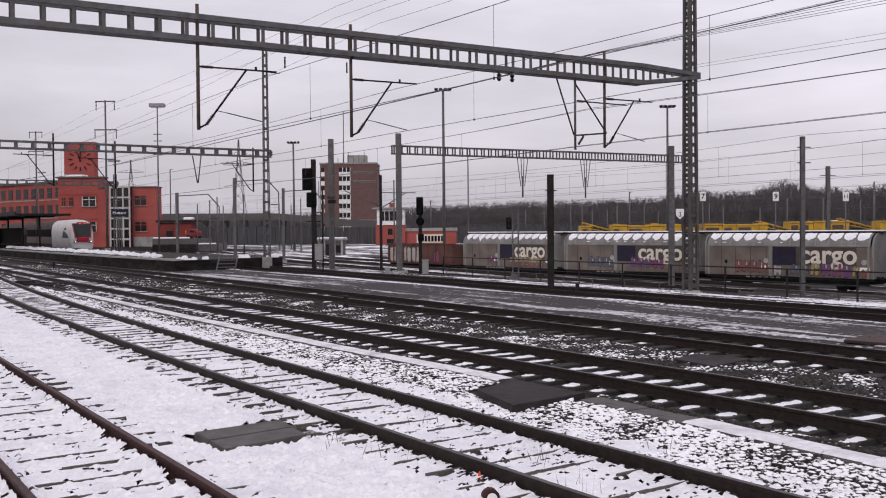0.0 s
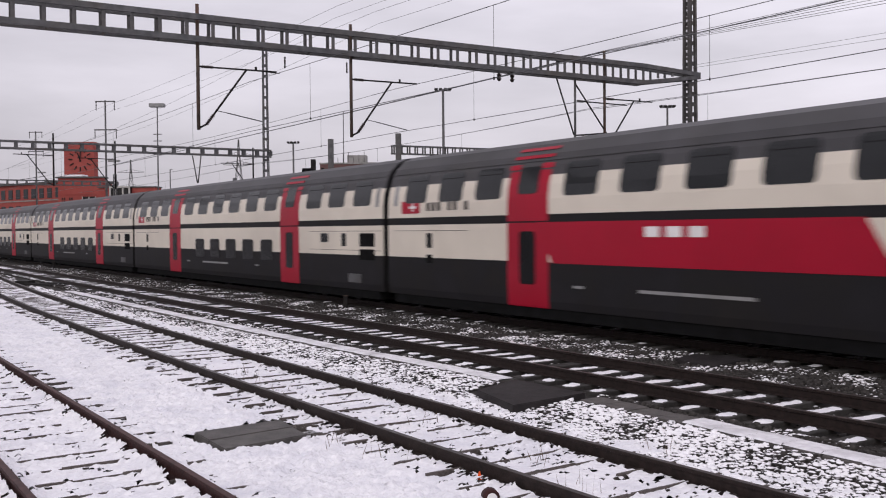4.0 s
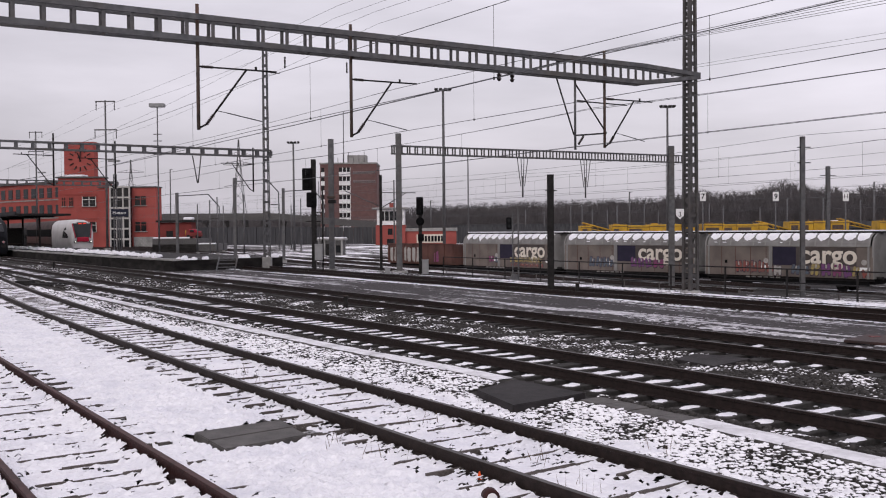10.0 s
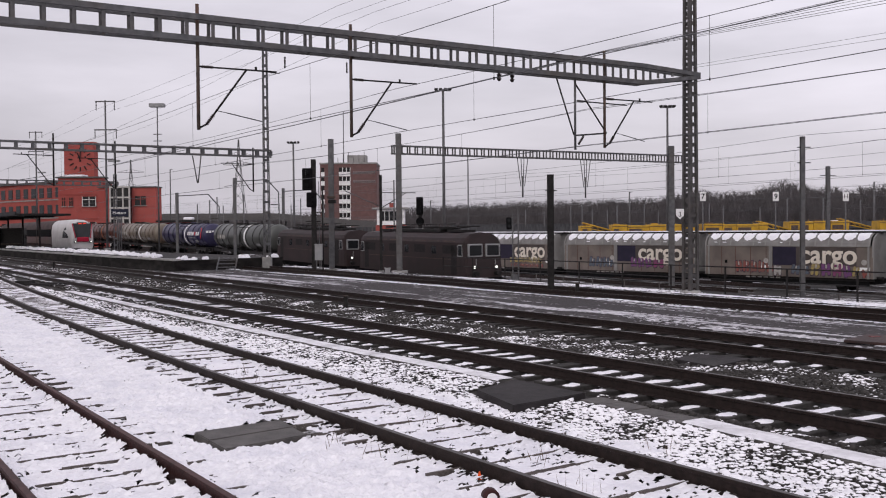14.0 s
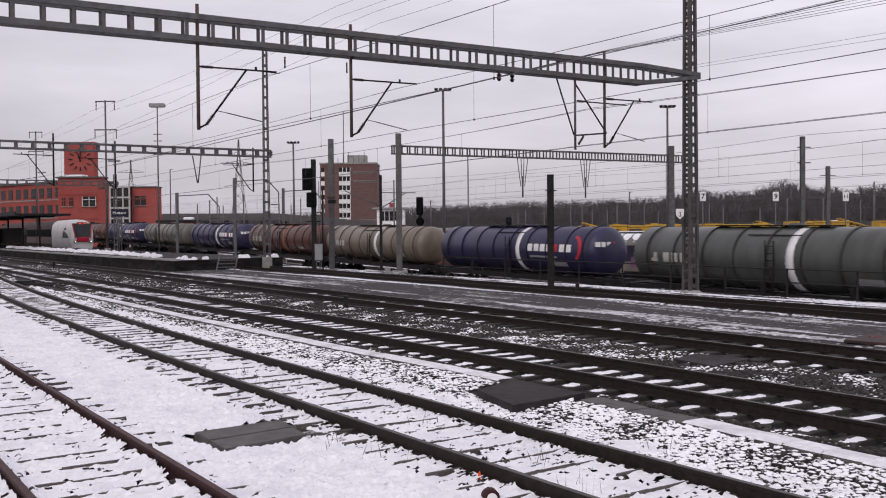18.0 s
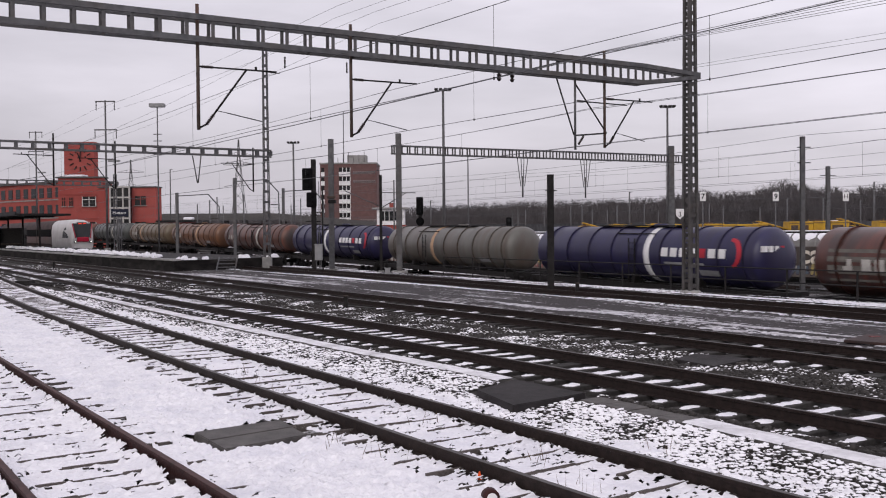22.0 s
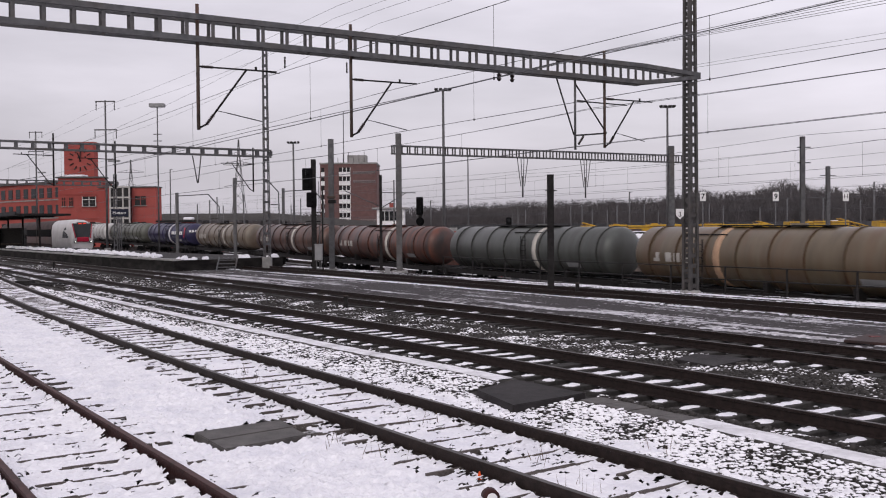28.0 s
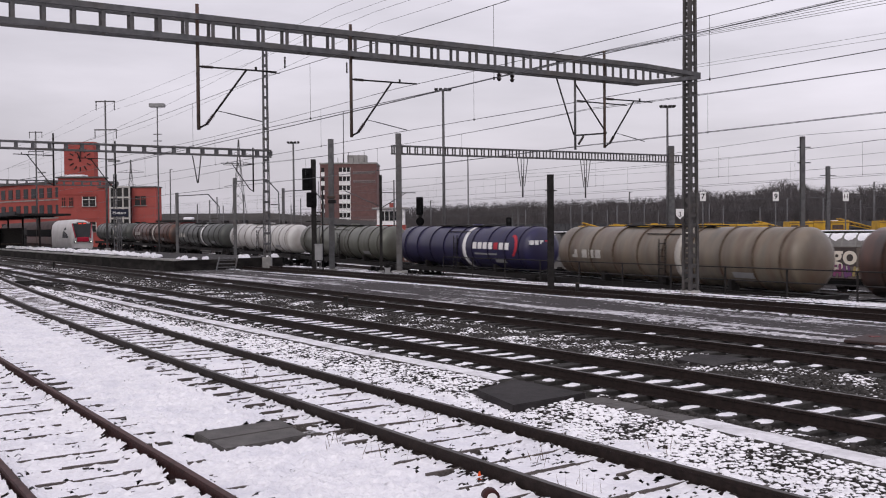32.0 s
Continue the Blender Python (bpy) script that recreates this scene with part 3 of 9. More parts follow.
def ic_car(kind):
    """One double-deck coach; its own x runs the way it travels."""
    H = 13.2
    c = thing("passenger_coach", None, "cream and anthracite double-deck coach with red doors", "train coach", "coaches of the passenger train")
    xn = 13.0
    first = kind in ("first", "last")
    ic_shell(c, -H, H if kind != "cab" else 9.3)
    UP = 3.5
    doors = [6.45, -6.45]
    if kind == "last":
        doors = [6.45]
        ic_door(c, -8.35, False, True)
        pane("luggage_window", -11.5, 2.35, 1.3, 0.85, 0.09, M["glass_deep"], c, 0.015)
    for d in doors:
        ic_door(c, d, first)
    ups = [4.55, 2.7, 0.85, -1.0, -2.85, -4.7]
    lows = [3.05, 1.2, -0.65, -2.5, -4.35]
    front = [8.1, 9.85, 11.65]
    rear = [-8.4, -10.1, -11.85]
    if kind == "last":
        ups, lows, rear = [4.2, 2.35, 0.5, -1.2, -2.7, -4.0], [2.5, 0.35, -1.7, -3.9], []
    if kind == "first":
        ups, lows = [4.6, 2.5, 0.4, -1.9, -4.2], [3.9, 1.7, -0.4, -2.6]
    if kind == "bistro":
        lows = [-3.5]
        pane("bistro_panel", 1.5, 2.0, 8.6, 0.98, 0.03, M["trainred"], c, 0.010, label="red dining car panel", skew=0.6)
        for i in range(3):
            pane("lettering_bar", 2.3 - i * 0.6, 2.25, 0.4, 0.22, 0.02, M["white"], c, 0.016)
    if kind == "cab":
        front = [8.1]
    for x in ups + front + rear:
        pane("upper_window", x, UP, 1.15, 0.80, 0.12, M["glass"], c, 0.010)
        pane("window_vent", x, UP + 0.24, 1.0, 0.02, 0.008, M["skirt"], c, 0.016)
    for x in lows:
        pane("lower_window", x, 1.60, 1.12, 0.80, 0.12, M["glass_deep"], c, 0.012)
    if kind != "last":
        pane("service_window", -9.25, 2.08, 0.55, 0.30, 0.03, M["glass"], c, 0.01)
        pane("service_slit", -10.65, 2.02, 0.30, 0.42, 0.03, M["skirt"], c, 0.01)
        pane("grille", -12.2, 2.02, 0.95, 0.42, 0.02, M["black"], c, 0.01)
        pane("grille", -12.2, 1.55, 0.95, 0.34, 0.02, M["black"], c, 0.012)
        pane("panel_seam", -10.6, 2.30, 5.0, 0.012, 0.004, M["skirt"], c, 0.004)
        pane("panel_seam", -10.6, 1.68, 5.0, 0.012, 0.004, M["skirt"], c, 0.004)
        pane("upper_slit", -12.85, 3.35, 0.2, 0.62, 0.05, M["lightgrey"], c, 0.01)
    if kind != "cab":
        pane("upper_slit", 12.75, 3.35, 0.2, 0.62, 0.05, M["lightgrey"], c, 0.01)
        pane("service_slit", 10.9, 2.02, 0.28, 0.42, 0.03, M["skirt"], c, 0.01)
        pane("service_slit", 10.9, 1.5, 0.28, 0.24, 0.02, M["black"], c, 0.012)
        pane("panel_seam", 10.9, 2.30, 3.8, 0.012, 0.004, M["skirt"], c, 0.004)
        logo(c, 11.9)
    pane("number_bars", 1.2, 0.98, 3.0, 0.07, 0.02, M["lightgrey"], c, 0.006, label="row of small painted characters")
    for x in (-3.4, 4.6):
        pane("label_bars", x, 0.98, 0.35, 0.06, 0.02, M["lightgrey"], c, 0.006)
    pane("step_plate", -11.4, 0.78, 0.85, 0.28, 0.03, M["galv"], c, 0.02)
    bogie(c, -9.3)
    bogie(c, 9.3 if kind != "cab" else 8.4)
    if kind == "cab":
        # the raked driving end
        bm = bmesh.new()
        rings = []
        lev = [0.42, 0.60, 1.05, 1.53, 2.1, 2.68, 3.05, 3.40, 3.85, 4.15, 4.42, 4.56, 4.60]
        NOSE = ((9.3, 1.0, 4.6), (10.4, 1.0, 4.42), (11.5, 1.0, 4.12), (12.4, 1.0, 3.86), (12.85, 1.0, 3.64), (13.1, 0.995, 3.25), (13.3, 0.98, 2.85), (13.43, 0.94, 2.6), (13.52, 0.82, 2.42))

        def on_nose(x, zz, out):
            sc, top = (float(np.interp(x, [q[0] for q in NOSE], [q[k] for q in NOSE])) for k in (1, 2))
            z = zz if zz <= 1.53 else 1.53 + (zz - 1.53) * 3.07 / (top - 1.53)
            return side_y(min(z, 4.5)) * sc + out
        for x, sc, top in NOSE:
            half = []
            for z in lev:
                zz = z if z <= 1.53 else 1.53 + (z - 1.53) * (top - 1.53) / 3.07
                inset = max(0.0, 0.95 - zz) * 0.9 * max(0.0, (x - 12.0) / 1.5)
                half.append((x - inset, side_y(z) * sc, zz))
            rings.append([bm.verts.new(p) for p in half] + [bm.verts.new((px, -py, pz)) for px, py, pz in reversed(half[:-1])])
        for a, b in zip(rings, rings[1:]):
            for i in range(len(a) - 1):
                f = bm.faces.new((a[i], a[i + 1], b[i + 1], b[i]))
                f.smooth = True
                z = sum(v.co.z for v in f.verts) / 4
                f.material_index = 1 if z < 1.53 else (2 if z > 3.6 else 0)
        bm.faces.new(rings[-1][::-1]).material_index = 1
        bmesh.ops.recalc_face_normals(bm, faces=bm.faces[:])
        nose = part("nose", bm, [M["nose_white"], M["skirt"], M["trainroof"]], c, "rounded cream driving end")
        for sg in (1, -1):
            bm = bmesh.new()
            rows_ = []
            for k in range(6):
                z = 2.48 + 0.72 * k / 5
                xf_ = float(np.interp(z, (2.48, 2.8, 3.2), (13.3, 13.16, 12.95)))
                rows_.append([(12.3 + (xf_ - 12.3) * j / 6, z) for j in range(7)])
            out_ = [[bm.verts.new((x, sg * on_nose(x, z, 0.018), z)) for x, z in r] for r in rows_]
            inn_ = [[bm.verts.new((x, sg * on_nose(x, z, -0.06), z)) for x, z in r] for r in rows_]
            for g_ in (out_, inn_):
                for p_, q_ in zip(g_, g_[1:]):
                    for j in range(6):
                        bm.faces.new((p_[j], p_[j + 1], q_[j + 1], q_[j]))
            rim = [(0, j) for j in range(7)] + [(k, 6) for k in range(1, 6)] + [(5, j) for j in range(5, -1, -1)] + [(k, 0) for k in range(4, 0, -1)]
            for (k0, j0), (k1, j1) in zip(rim, rim[1:] + rim[:1]):
                bm.faces.new((out_[k0][j0], out_[k1][j1], inn_[k1][j1], inn_[k0][j0]))
            bmesh.ops.recalc_face_normals(bm, faces=bm.faces[:])
            part("cab_side_window", bm, M["glass"], c)
        bm = bmesh.new()
        for vs in ([(12.82, -1.0, 3.62), (12.82, 1.0, 3.62), (13.3, 0.98, 2.78), (13.3, -0.98, 2.78)],):
            f = [bm.verts.new((x + 0.06, y, z + 0.05)) for x, y, z in vs]
            g = [bm.verts.new((x - 0.1, y, z - 0.1)) for x, y, z in vs]
            bm.faces.new(f)
            bm.faces.new(g[::-1])
            for i in range(4):
                bm.faces.new((f[i], g[i], g[(i + 1) % 4], f[(i + 1) % 4]))
        part("windscreen", bm, M["glass"], c)
        pane("cab_door_window", 9.0, 2.9, 0.55, 0.45, 0.04, M["glass"], c, 0.012)
        pane("cab_window", 8.9, 2.02, 0.55, 0.40, 0.03, M["glass"], c, 0.012)
        pane("cab_window", 8.9, 1.52, 0.55, 0.40, 0.03, M["glass"], c, 0.012)
        logo(c, 3.1)
        rnd = random.Random(12)
        for cx_, cz_, sw, sh, n_, cols in ((-2.05, 3.05, 0.26, 0.24, 9, ("decal_orange",)), (-4.0, 3.0, 0.16, 0.12, 6, ("decal_lime",)), (-3.2, 2.12, 0.42, 0.14, 12, ("decal_teal", "decal_navy", "decal_green")),
                                           (-4.9, 2.15, 0.5, 0.22, 12, ("decal_green", "decal_teal", "decal_lime")), (-5.35, 2.5, 0.32, 0.38, 22, ("decal_navy", "panel_violet", "decal_navy", "decal_teal"))):
            for k in range(n_):
                w_, h_ = rnd.uniform(0.12, 0.34) * (1 if n_ > 8 else 0.7), rnd.uniform(0.10, 0.30) * (1 if n_ > 8 else 0.7)
                pane("decal", cx_ + rnd.gauss(0, sw * 0.6), cz_ + rnd.gauss(0, sh * 0.6), w_, h_, min(w_, h_) * 0.45, M[rnd.choice(cols)], c, 0.011 + 0.0011 * k, label="", skew=rnd.uniform(-0.8, 0.8))
        pane("door_edge_decal", 4.9, 2.2, 0.18, 1.1, 0.05, M["panel_violet"], c, 0.012)
        bm = bmesh.new()
        for sg in (-1, 1):
            tube(bm, (13.3, sg * 0.75, 1.2), (13.46, sg * 0.7, 1.2), 0.12, 10)
        part("headlights", bm, M["lightgrey"], c)
    else:
        # rubber gangway bellows on the front end
        o = [(1.3, 0.7), (1.3, 3.1), (1.0, 4.05), (0.4, 4.44), (-0.4, 4.44), (-1.0, 4.05), (-1.3, 3.1), (-1.3, 0.7)]
        bm = bmesh.new()
        prev = None
        for i in range(7):
            k = 1.0 if i % 2 else 0.95
            ring = [bm.verts.new((H - 0.02 + i * 0.1, y * k, z)) for y, z in o]
            if prev:
                for j in range(8):
                    bm.faces.new((prev[j], prev[(j + 1) % 8], ring[(j + 1) % 8], ring[j]))
            prev = ring
        part("bellows", bm, M["black"], c, "black rubber gangway bellows")
    return c


M["nose_white"] = mat("whiter_cab_paint", (0.70, 0.66, 0.62), (0.64, 0.60, 0.57), scale=0.6, rough=0.42, dirt_shade=(0.5, 0.46, 0.42), dscale=0.5, damt=0.3)
M["panel_violet"] = mat("violet_decal", (0.10, 0.06, 0.20), (0.07, 0.05, 0.15), scale=4)
M["decal_orange"] = mat("orange_decal", (0.62, 0.17, 0.07), (0.55, 0.22, 0.12), scale=4)
M["decal_green"] = mat("green_decal", (0.12, 0.42, 0.30), (0.3, 0.45, 0.2), scale=5)
M["decal_lime"] = mat("lime_decal", (0.52, 0.50, 0.22), (0.5, 0.47, 0.3), scale=4)
M["decal_navy"] = mat("dark_blue_decal", (0.03, 0.035, 0.07), (0.06, 0.07, 0.14), scale=6)
M["decal_teal"] = mat("blue_decal", (0.22, 0.34, 0.50), (0.16, 0.40, 0.42), scale=6)
M["leaf"] = mat("painted_green", (0.19, 0.36, 0.05), (0.08, 0.20, 0.03), scale=2, rough=0.4)
M["chalet"] = mat("painted_chalet_timber", (0.055, 0.018, 0.012), (0.028, 0.011, 0.009), scale=2.5, rough=0.45, stretch=(1, 1, 6))
M["evening_blue"] = mat("painted_evening_blue", (0.035, 0.13, 0.27), (0.03, 0.17, 0.27), scale=0.8, rough=0.4)
M["glass_sky"] = mat("sloping_windscreen_glass", (0.02, 0.021, 0.024), (0.014, 0.015, 0.017), scale=1, rough=0.12, spec=0.34)
M["loco_black"] = mat("black_locomotive_paint", (0.011, 0.0115, 0.0145), (0.008, 0.0085, 0.011), scale=1, spec=0.05, rough=0.42, dirt_shade=(0.013, 0.012, 0.0115), dscale=0.7, damt=0.4)
M["loco_roof"] = mat("dark_locomotive_roof", (0.032, 0.031, 0.035), (0.022, 0.021, 0.024), scale=1, spec=0.05, rough=0.5)
M["chalet_edge"] = mat("painted_red_timber", (0.085, 0.024, 0.017), (0.06, 0.018, 0.013), scale=3, rough=0.45)
M["leaf_dark"] = mat("painted_dark_green", (0.05, 0.085, 0.02), (0.03, 0.05, 0.015), scale=3, rough=0.45)
M["chalet_light"] = mat("painted_balcony", (0.24, 0.13, 0.095), (0.11, 0.045, 0.033), scale=3, rough=0.45)
M["tail_red"] = mat("red_tail_lamp", (0.4, 0.01, 0.05), (0.35, 0.01, 0.05), rough=0.3)
M["tail_red"].node_tree.nodes["Principled BSDF"].inputs["Emission Color"].default_value = (1, 0.02, 0.05, 1)
M["tail_red"].node_tree.nodes["Principled BSDF"].inputs["Emission Strength"].default_value = 0.25
M["headlamp"] = mat("lit_headlamp", (0.9, 0.9, 0.85), rough=0.3)
M["headlamp"].node_tree.nodes["Principled BSDF"].inputs["Emission Color"].default_value = (1, 0.97, 0.9, 1)
M["headlamp"].node_tree.nodes["Principled BSDF"].inputs["Emission Strength"].default_value = 1.1


def painted_sky():
    """Painted sky: deep blue at one end, turquoise above and a pale haze low down."""
    m = mat("painted_sky", (0.020, 0.15, 0.27), (0.012, 0.09, 0.20), scale=0.9, rough=0.4)
    n, l = m.node_tree.nodes, m.node_tree.links
    bs = n["Principled BSDF"]
    old = bs.inputs["Base Color"].links[0].from_socket
    tc, sp = n.new("ShaderNodeTexCoord"), n.new("ShaderNodeSeparateXYZ")
    l.new(tc.outputs["Object"], sp.inputs["Vector"])
    col = old
    for axis, lo, hi, tint in (("Z", 2.6, 1.8, (0.09, 0.32, 0.36, 1)), ("X", 3.4, -1.5, (0.10, 0.36, 0.64, 1)), ("X", 3.2, 5.9, (0.005, 0.016, 0.032, 1))):
        r = n.new("ShaderNodeMapRange")
        r.inputs["From Min"].default_value, r.inputs["From Max"].default_value = lo, hi
        r.inputs["To Max"].default_value = 0.97
        l.new(sp.outputs[axis], r.inputs["Value"])
        mx = n.new("ShaderNodeMixRGB")
        mx.inputs["Color2"].default_value = tint
        l.new(r.outputs["Result"], mx.inputs["Fac"])
        l.new(col, mx.inputs["Color1"])
        col = mx.outputs["Color"]
    l.new(col, bs.inputs["Base Color"])
    return m


M["painted_sky"] = painted_sky()
M["haze_blue"] = mat("painted_haze_ridge", (0.05, 0.22, 0.30), (0.035, 0.17, 0.24), scale=1.5, rough=0.4)
M["forest_far"] = mat("painted_far_firs", (0.018, 0.08, 0.09), (0.012, 0.055, 0.065), scale=3, rough=0.4)
M["forest_near"] = mat("painted_near_firs", (0.008, 0.022, 0.020), (0.006, 0.016, 0.014), scale=3, rough=0.4)


def flat_piece(c, name, pts, m, off, label="", yy=1.47):
    for sg in (1, -1):
        bm = bmesh.new()
        a = [bm.verts.new((x, sg * (yy + off), z)) for x, z in pts]
        b = [bm.verts.new((x, sg * (yy + off - 0.02), z)) for x, z in pts]
        bm.faces.new(a)
        bm.faces.new(b[::-1])
        n = len(a)
        for i in range(n):
            bm.faces.new((a[i], b[i], b[(i + 1) % n], a[(i + 1) % n]))
        bmesh.ops.recalc_face_normals(bm, faces=bm.faces[:])
        part(name, bm, M[m], c, label)


def express_loco():
    """The pushing locomotive with a painted landscape; its own x runs the way it travels."""
    c = thing("locomotive", None, "black electric locomotive with a painted alpine landscape", "locomotive", "")
    H = 9.1
    sec = [(1.30, 0.30), (1.47, 0.75), (1.47, 3.40), (1.40, 3.52), (1.0, 3.98), (0.70, 4.10), (0, 4.14)]
    bm = bmesh.new()
    rings = []
    half = [(9.25, 0.80, 0.74, 2.05), (9.05, 0.90, 0.84, 2.42), (8.55, 0.955, 0.90, 2.98), (8.1, 0.975, 0.94, 3.45), (7.4, 0.99, 0.98, 3.88), (6.5, 1.0, 1.0, 4.14)]
    prof = half + [(-x, a, b, t) for x, a, b, t in reversed(half)]
    for x, sc, sct, top in prof:
        ring = []
        for y, z in sec + [(-y, z) for y, z in reversed(sec[:-1])]:
            k = sc if z < 2 else sct + (sc - sct) * (4.14 - z) / 2.14
            zz = 0.30 + (z - 0.30) * (top - 0.30) / 3.84
            dx = 0
            if abs(x) > 9.1:
                dx = math.copysign(0.25 * max(0.0, 1 - abs(zz - 1.3) / 1.1), x)
            ring.append(bm.verts.new((x + dx, y * k, zz)))
        rings.append(ring)
    for a, b in zip(rings, rings[1:]):
        for i in range(len(a) - 1):
            f = bm.faces.new((a[i], a[i + 1], b[i + 1], b[i]))
            f.smooth = abs(a[0].co.x - b[0].co.x) < 3
            f.material_index = 1 if sum(v.co.z for v in f.verts) / 4 > 3.44 else 0
    bm.faces.new(rings[0])
    bm.faces.new(rings[-1][::-1])
    bmesh.ops.recalc_face_normals(bm, faces=bm.faces[:])
    part("body", bm, [M["loco_black"], M["loco_roof"]], c)
    # the painted picture along both sides
    def paint(th, name, outline, m, off, label=""):
        flat_piece(th, name, [(x, z * 1.04 + 0.22) for x, z in outline], m, off, label)
    paint(c, "sky_panel", [(7.25, 1.62), (7.25, 2.99), (-5.4, 3.04), (-4.6, 1.3), (0, 1.3), (4.5, 1.36), (6.2, 1.5)], "painted_sky", 0.004, "painted blue sky over a hazy valley")
    rp_ = random.Random(4)
    # far ridges and rows of firs
    for k, (z, amp, m_, off_) in enumerate(((2.1, 0.16, "haze_blue", 0.007), (1.98, 0.16, "forest_far", 0.009), (1.80, 0.2, "forest_near", 0.011))):
        x0_, x1_ = (6.3 - 0.7 * k, -1.4)
        top = []
        n_ = 40 if k else 12
        for q in range(n_ + 1):
            top.append((x0_ + (x1_ - x0_) * q / n_, z + (amp * rp_.uniform(-0.6, 1.0) if k == 0 else amp * (1.0 if q % 2 else -0.3) * rp_.uniform(0.4, 1.3)) - 0.25 * (q < 3)))
        paint(c, "painted_ridge", top + [(x1_, 1.25), (x0_ - 0.4, 1.34)], m_, off_)
    # thin blue lines painted on for the sky's reflection along the side
    for k in range(8):
        paint(c, "timber_slat", [(5.8 - 0.3 * k, 1.98 + 0.13 * k), (5.8 - 0.3 * k, 1.988 + 0.13 * k), (-3.0 - 0.25 * k, 1.988 + 0.13 * k), (-3.0 - 0.25 * k, 1.98 + 0.13 * k)], "evening_blue", 0.0125)
    for x in (5.95, 4.75):
        w_ = 0.62 if x > 5 else 0.46
        paint(c, "peak", [(x - w_, 1.98), (x, 2.34 if w_ < 0.5 else 2.46), (x + w_, 1.98), (x + w_ - 0.2, 1.98), (x, 2.2 if w_ < 0.5 else 2.3), (x - w_ + 0.2, 1.98)], "white", 0.016, "white mountain outline")
    # broad-leaved trees in yellow-green, with ragged edges
    for x, w_, h_, m_ in ((1.45, 0.34, 1.0, "leaf"), (1.2, 0.24, 0.85, "leaf_dark"), (0.05, 0.42, 0.95, "leaf"), (0.45, 0.22, 0.75, "leaf_dark"), (-0.35, 0.26, 0.7, "leaf")):
        o_ = []
        for q in range(17):
            a_ = math.pi * q / 16
            rr_ = rp_.uniform(0.8, 1.15)
            o_.append((x - w_ * math.cos(a_) * rr_ * (1.1 - 0.35 * math.sin(a_)), 1.36 + h_ * math.sin(a_) * rp_.uniform(0.9, 1.08)))
        paint(c, "tree_shape", o_, m_, 0.014 + (0.001 if m_ == "leaf" else 0), "painted tree")
    paint(c, "meadow", [(3.5, 1.16), (2.9, 1.30), (1.9, 1.40), (0.5, 1.38), (-1.0, 1.22), (-1.6, 1.10), (-0.5, 1.20), (0.8, 1.29), (2.2, 1.26), (3.0, 1.18)], "leaf", 0.017, "painted meadow line")
    # the painted chalet: a steep roof over rows of windows and balconies
    paint(c, "chalet_shape", [(0.1, 1.75), (-0.2, 1.85), (-2.0, 3.03), (-4.6, 3.03), (-6.3, 1.85), (-6.5, 1.7), (-5.7, 1.15), (-0.6, 1.12)], "chalet", 0.018, "painted wooden chalet")
    paint(c, "chalet_roof_edge", [(0.2, 1.7), (-0.1, 1.7), (-2.2, 3.03), (-1.8, 3.03)], "chalet_edge", 0.021)
    paint(c, "chalet_roof_edge", [(-6.6, 1.65), (-6.2, 1.65), (-4.4, 3.03), (-4.9, 3.03)], "chalet_edge", 0.021)
    for k, (z, w0) in enumerate(((1.2, 4.8), (1.62, 4.9))):
        for i in range(7):
            x = -0.75 - i * 0.68
            paint(c, "chalet_window", [(x, z), (x, z + 0.26), (x - 0.5, z + 0.26), (x - 0.5, z)], "chalet_light", 0.022)
        paint(c, "chalet_balcony", [(-0.5, z + 0.31), (-0.5, z + 0.37), (-5.8, z + 0.37), (-5.8, z + 0.31)], "chalet_edge", 0.024)
    paint(c, "chalet_balcony", [(-1.3, 2.3), (-1.3, 2.36), (-5.2, 2.36), (-5.2, 2.3)], "chalet_light", 0.022)
    for x in (-2.4, -3.7):
        paint(c, "chalet_window", [(x, 2.45), (x, 2.72), (x - 0.4, 2.72), (x - 0.4, 2.45)], "chalet_light", 0.022)
    paint(c, "chalet_shadow", [(-0.6, 2.02), (-0.9, 2.24), (-5.6, 2.24), (-5.9, 2.02)], "loco_black", 0.020)
    paint(c, "shrub", [(-5.6, 1.12), (-5.9, 1.5), (-6.3, 1.62), (-6.8, 1.3), (-6.9, 1.12)], "leaf_dark", 0.019, "painted shrub")
    for i in range(4):
        xa = 6.15 - i * 0.42
        paint(c, "lettering_bar", [(xa, 1.40), (xa, 1.78), (xa - 0.3, 1.78), (xa - 0.3, 1.40)], "pale_lettering", 0.016)
    for z in (1.40, 1.62):
        for i in range(5):
            xa = 4.35 - i * 0.3
            paint(c, "lettering_bar", [(xa, z), (xa, z + 0.13), (xa - 0.22, z + 0.13), (xa - 0.22, z)], "pale_lettering", 0.016)
    flat_piece(c, "red_mark", [(-3.0, 0.82), (-3.0, 1.02), (-3.7, 1.02), (-3.7, 0.82)], "trainred", 0.012)
    flat_piece(c, "lettering_bar", [(-3.8, 0.86), (-3.8, 1.0), (-5.4, 1.0), (-5.4, 0.86)], "lightgrey", 0.012)
    for sg in (1, -1):
        flat_piece(c, "cab_side_window", [(sg * 7.9, 2.2), (sg * 7.9, 2.75), (sg * 7.35, 2.85), (sg * 7.35, 2.2)], "glass", 0.006, yy=1.43)
        flat_piece(c, "cab_door", [(sg * 7.1, 0.8), (sg * 7.1, 2.9), (sg * 6.4, 2.9), (sg * 6.4, 0.8)], "skirt", 0.002)
        flat_piece(c, "lettering_bar", [(sg * 7.9, 1.55), (sg * 7.9, 1.75), (sg * 7.3, 1.75), (sg * 7.3, 1.55)], "pale_lettering", 0.012, yy=1.43)
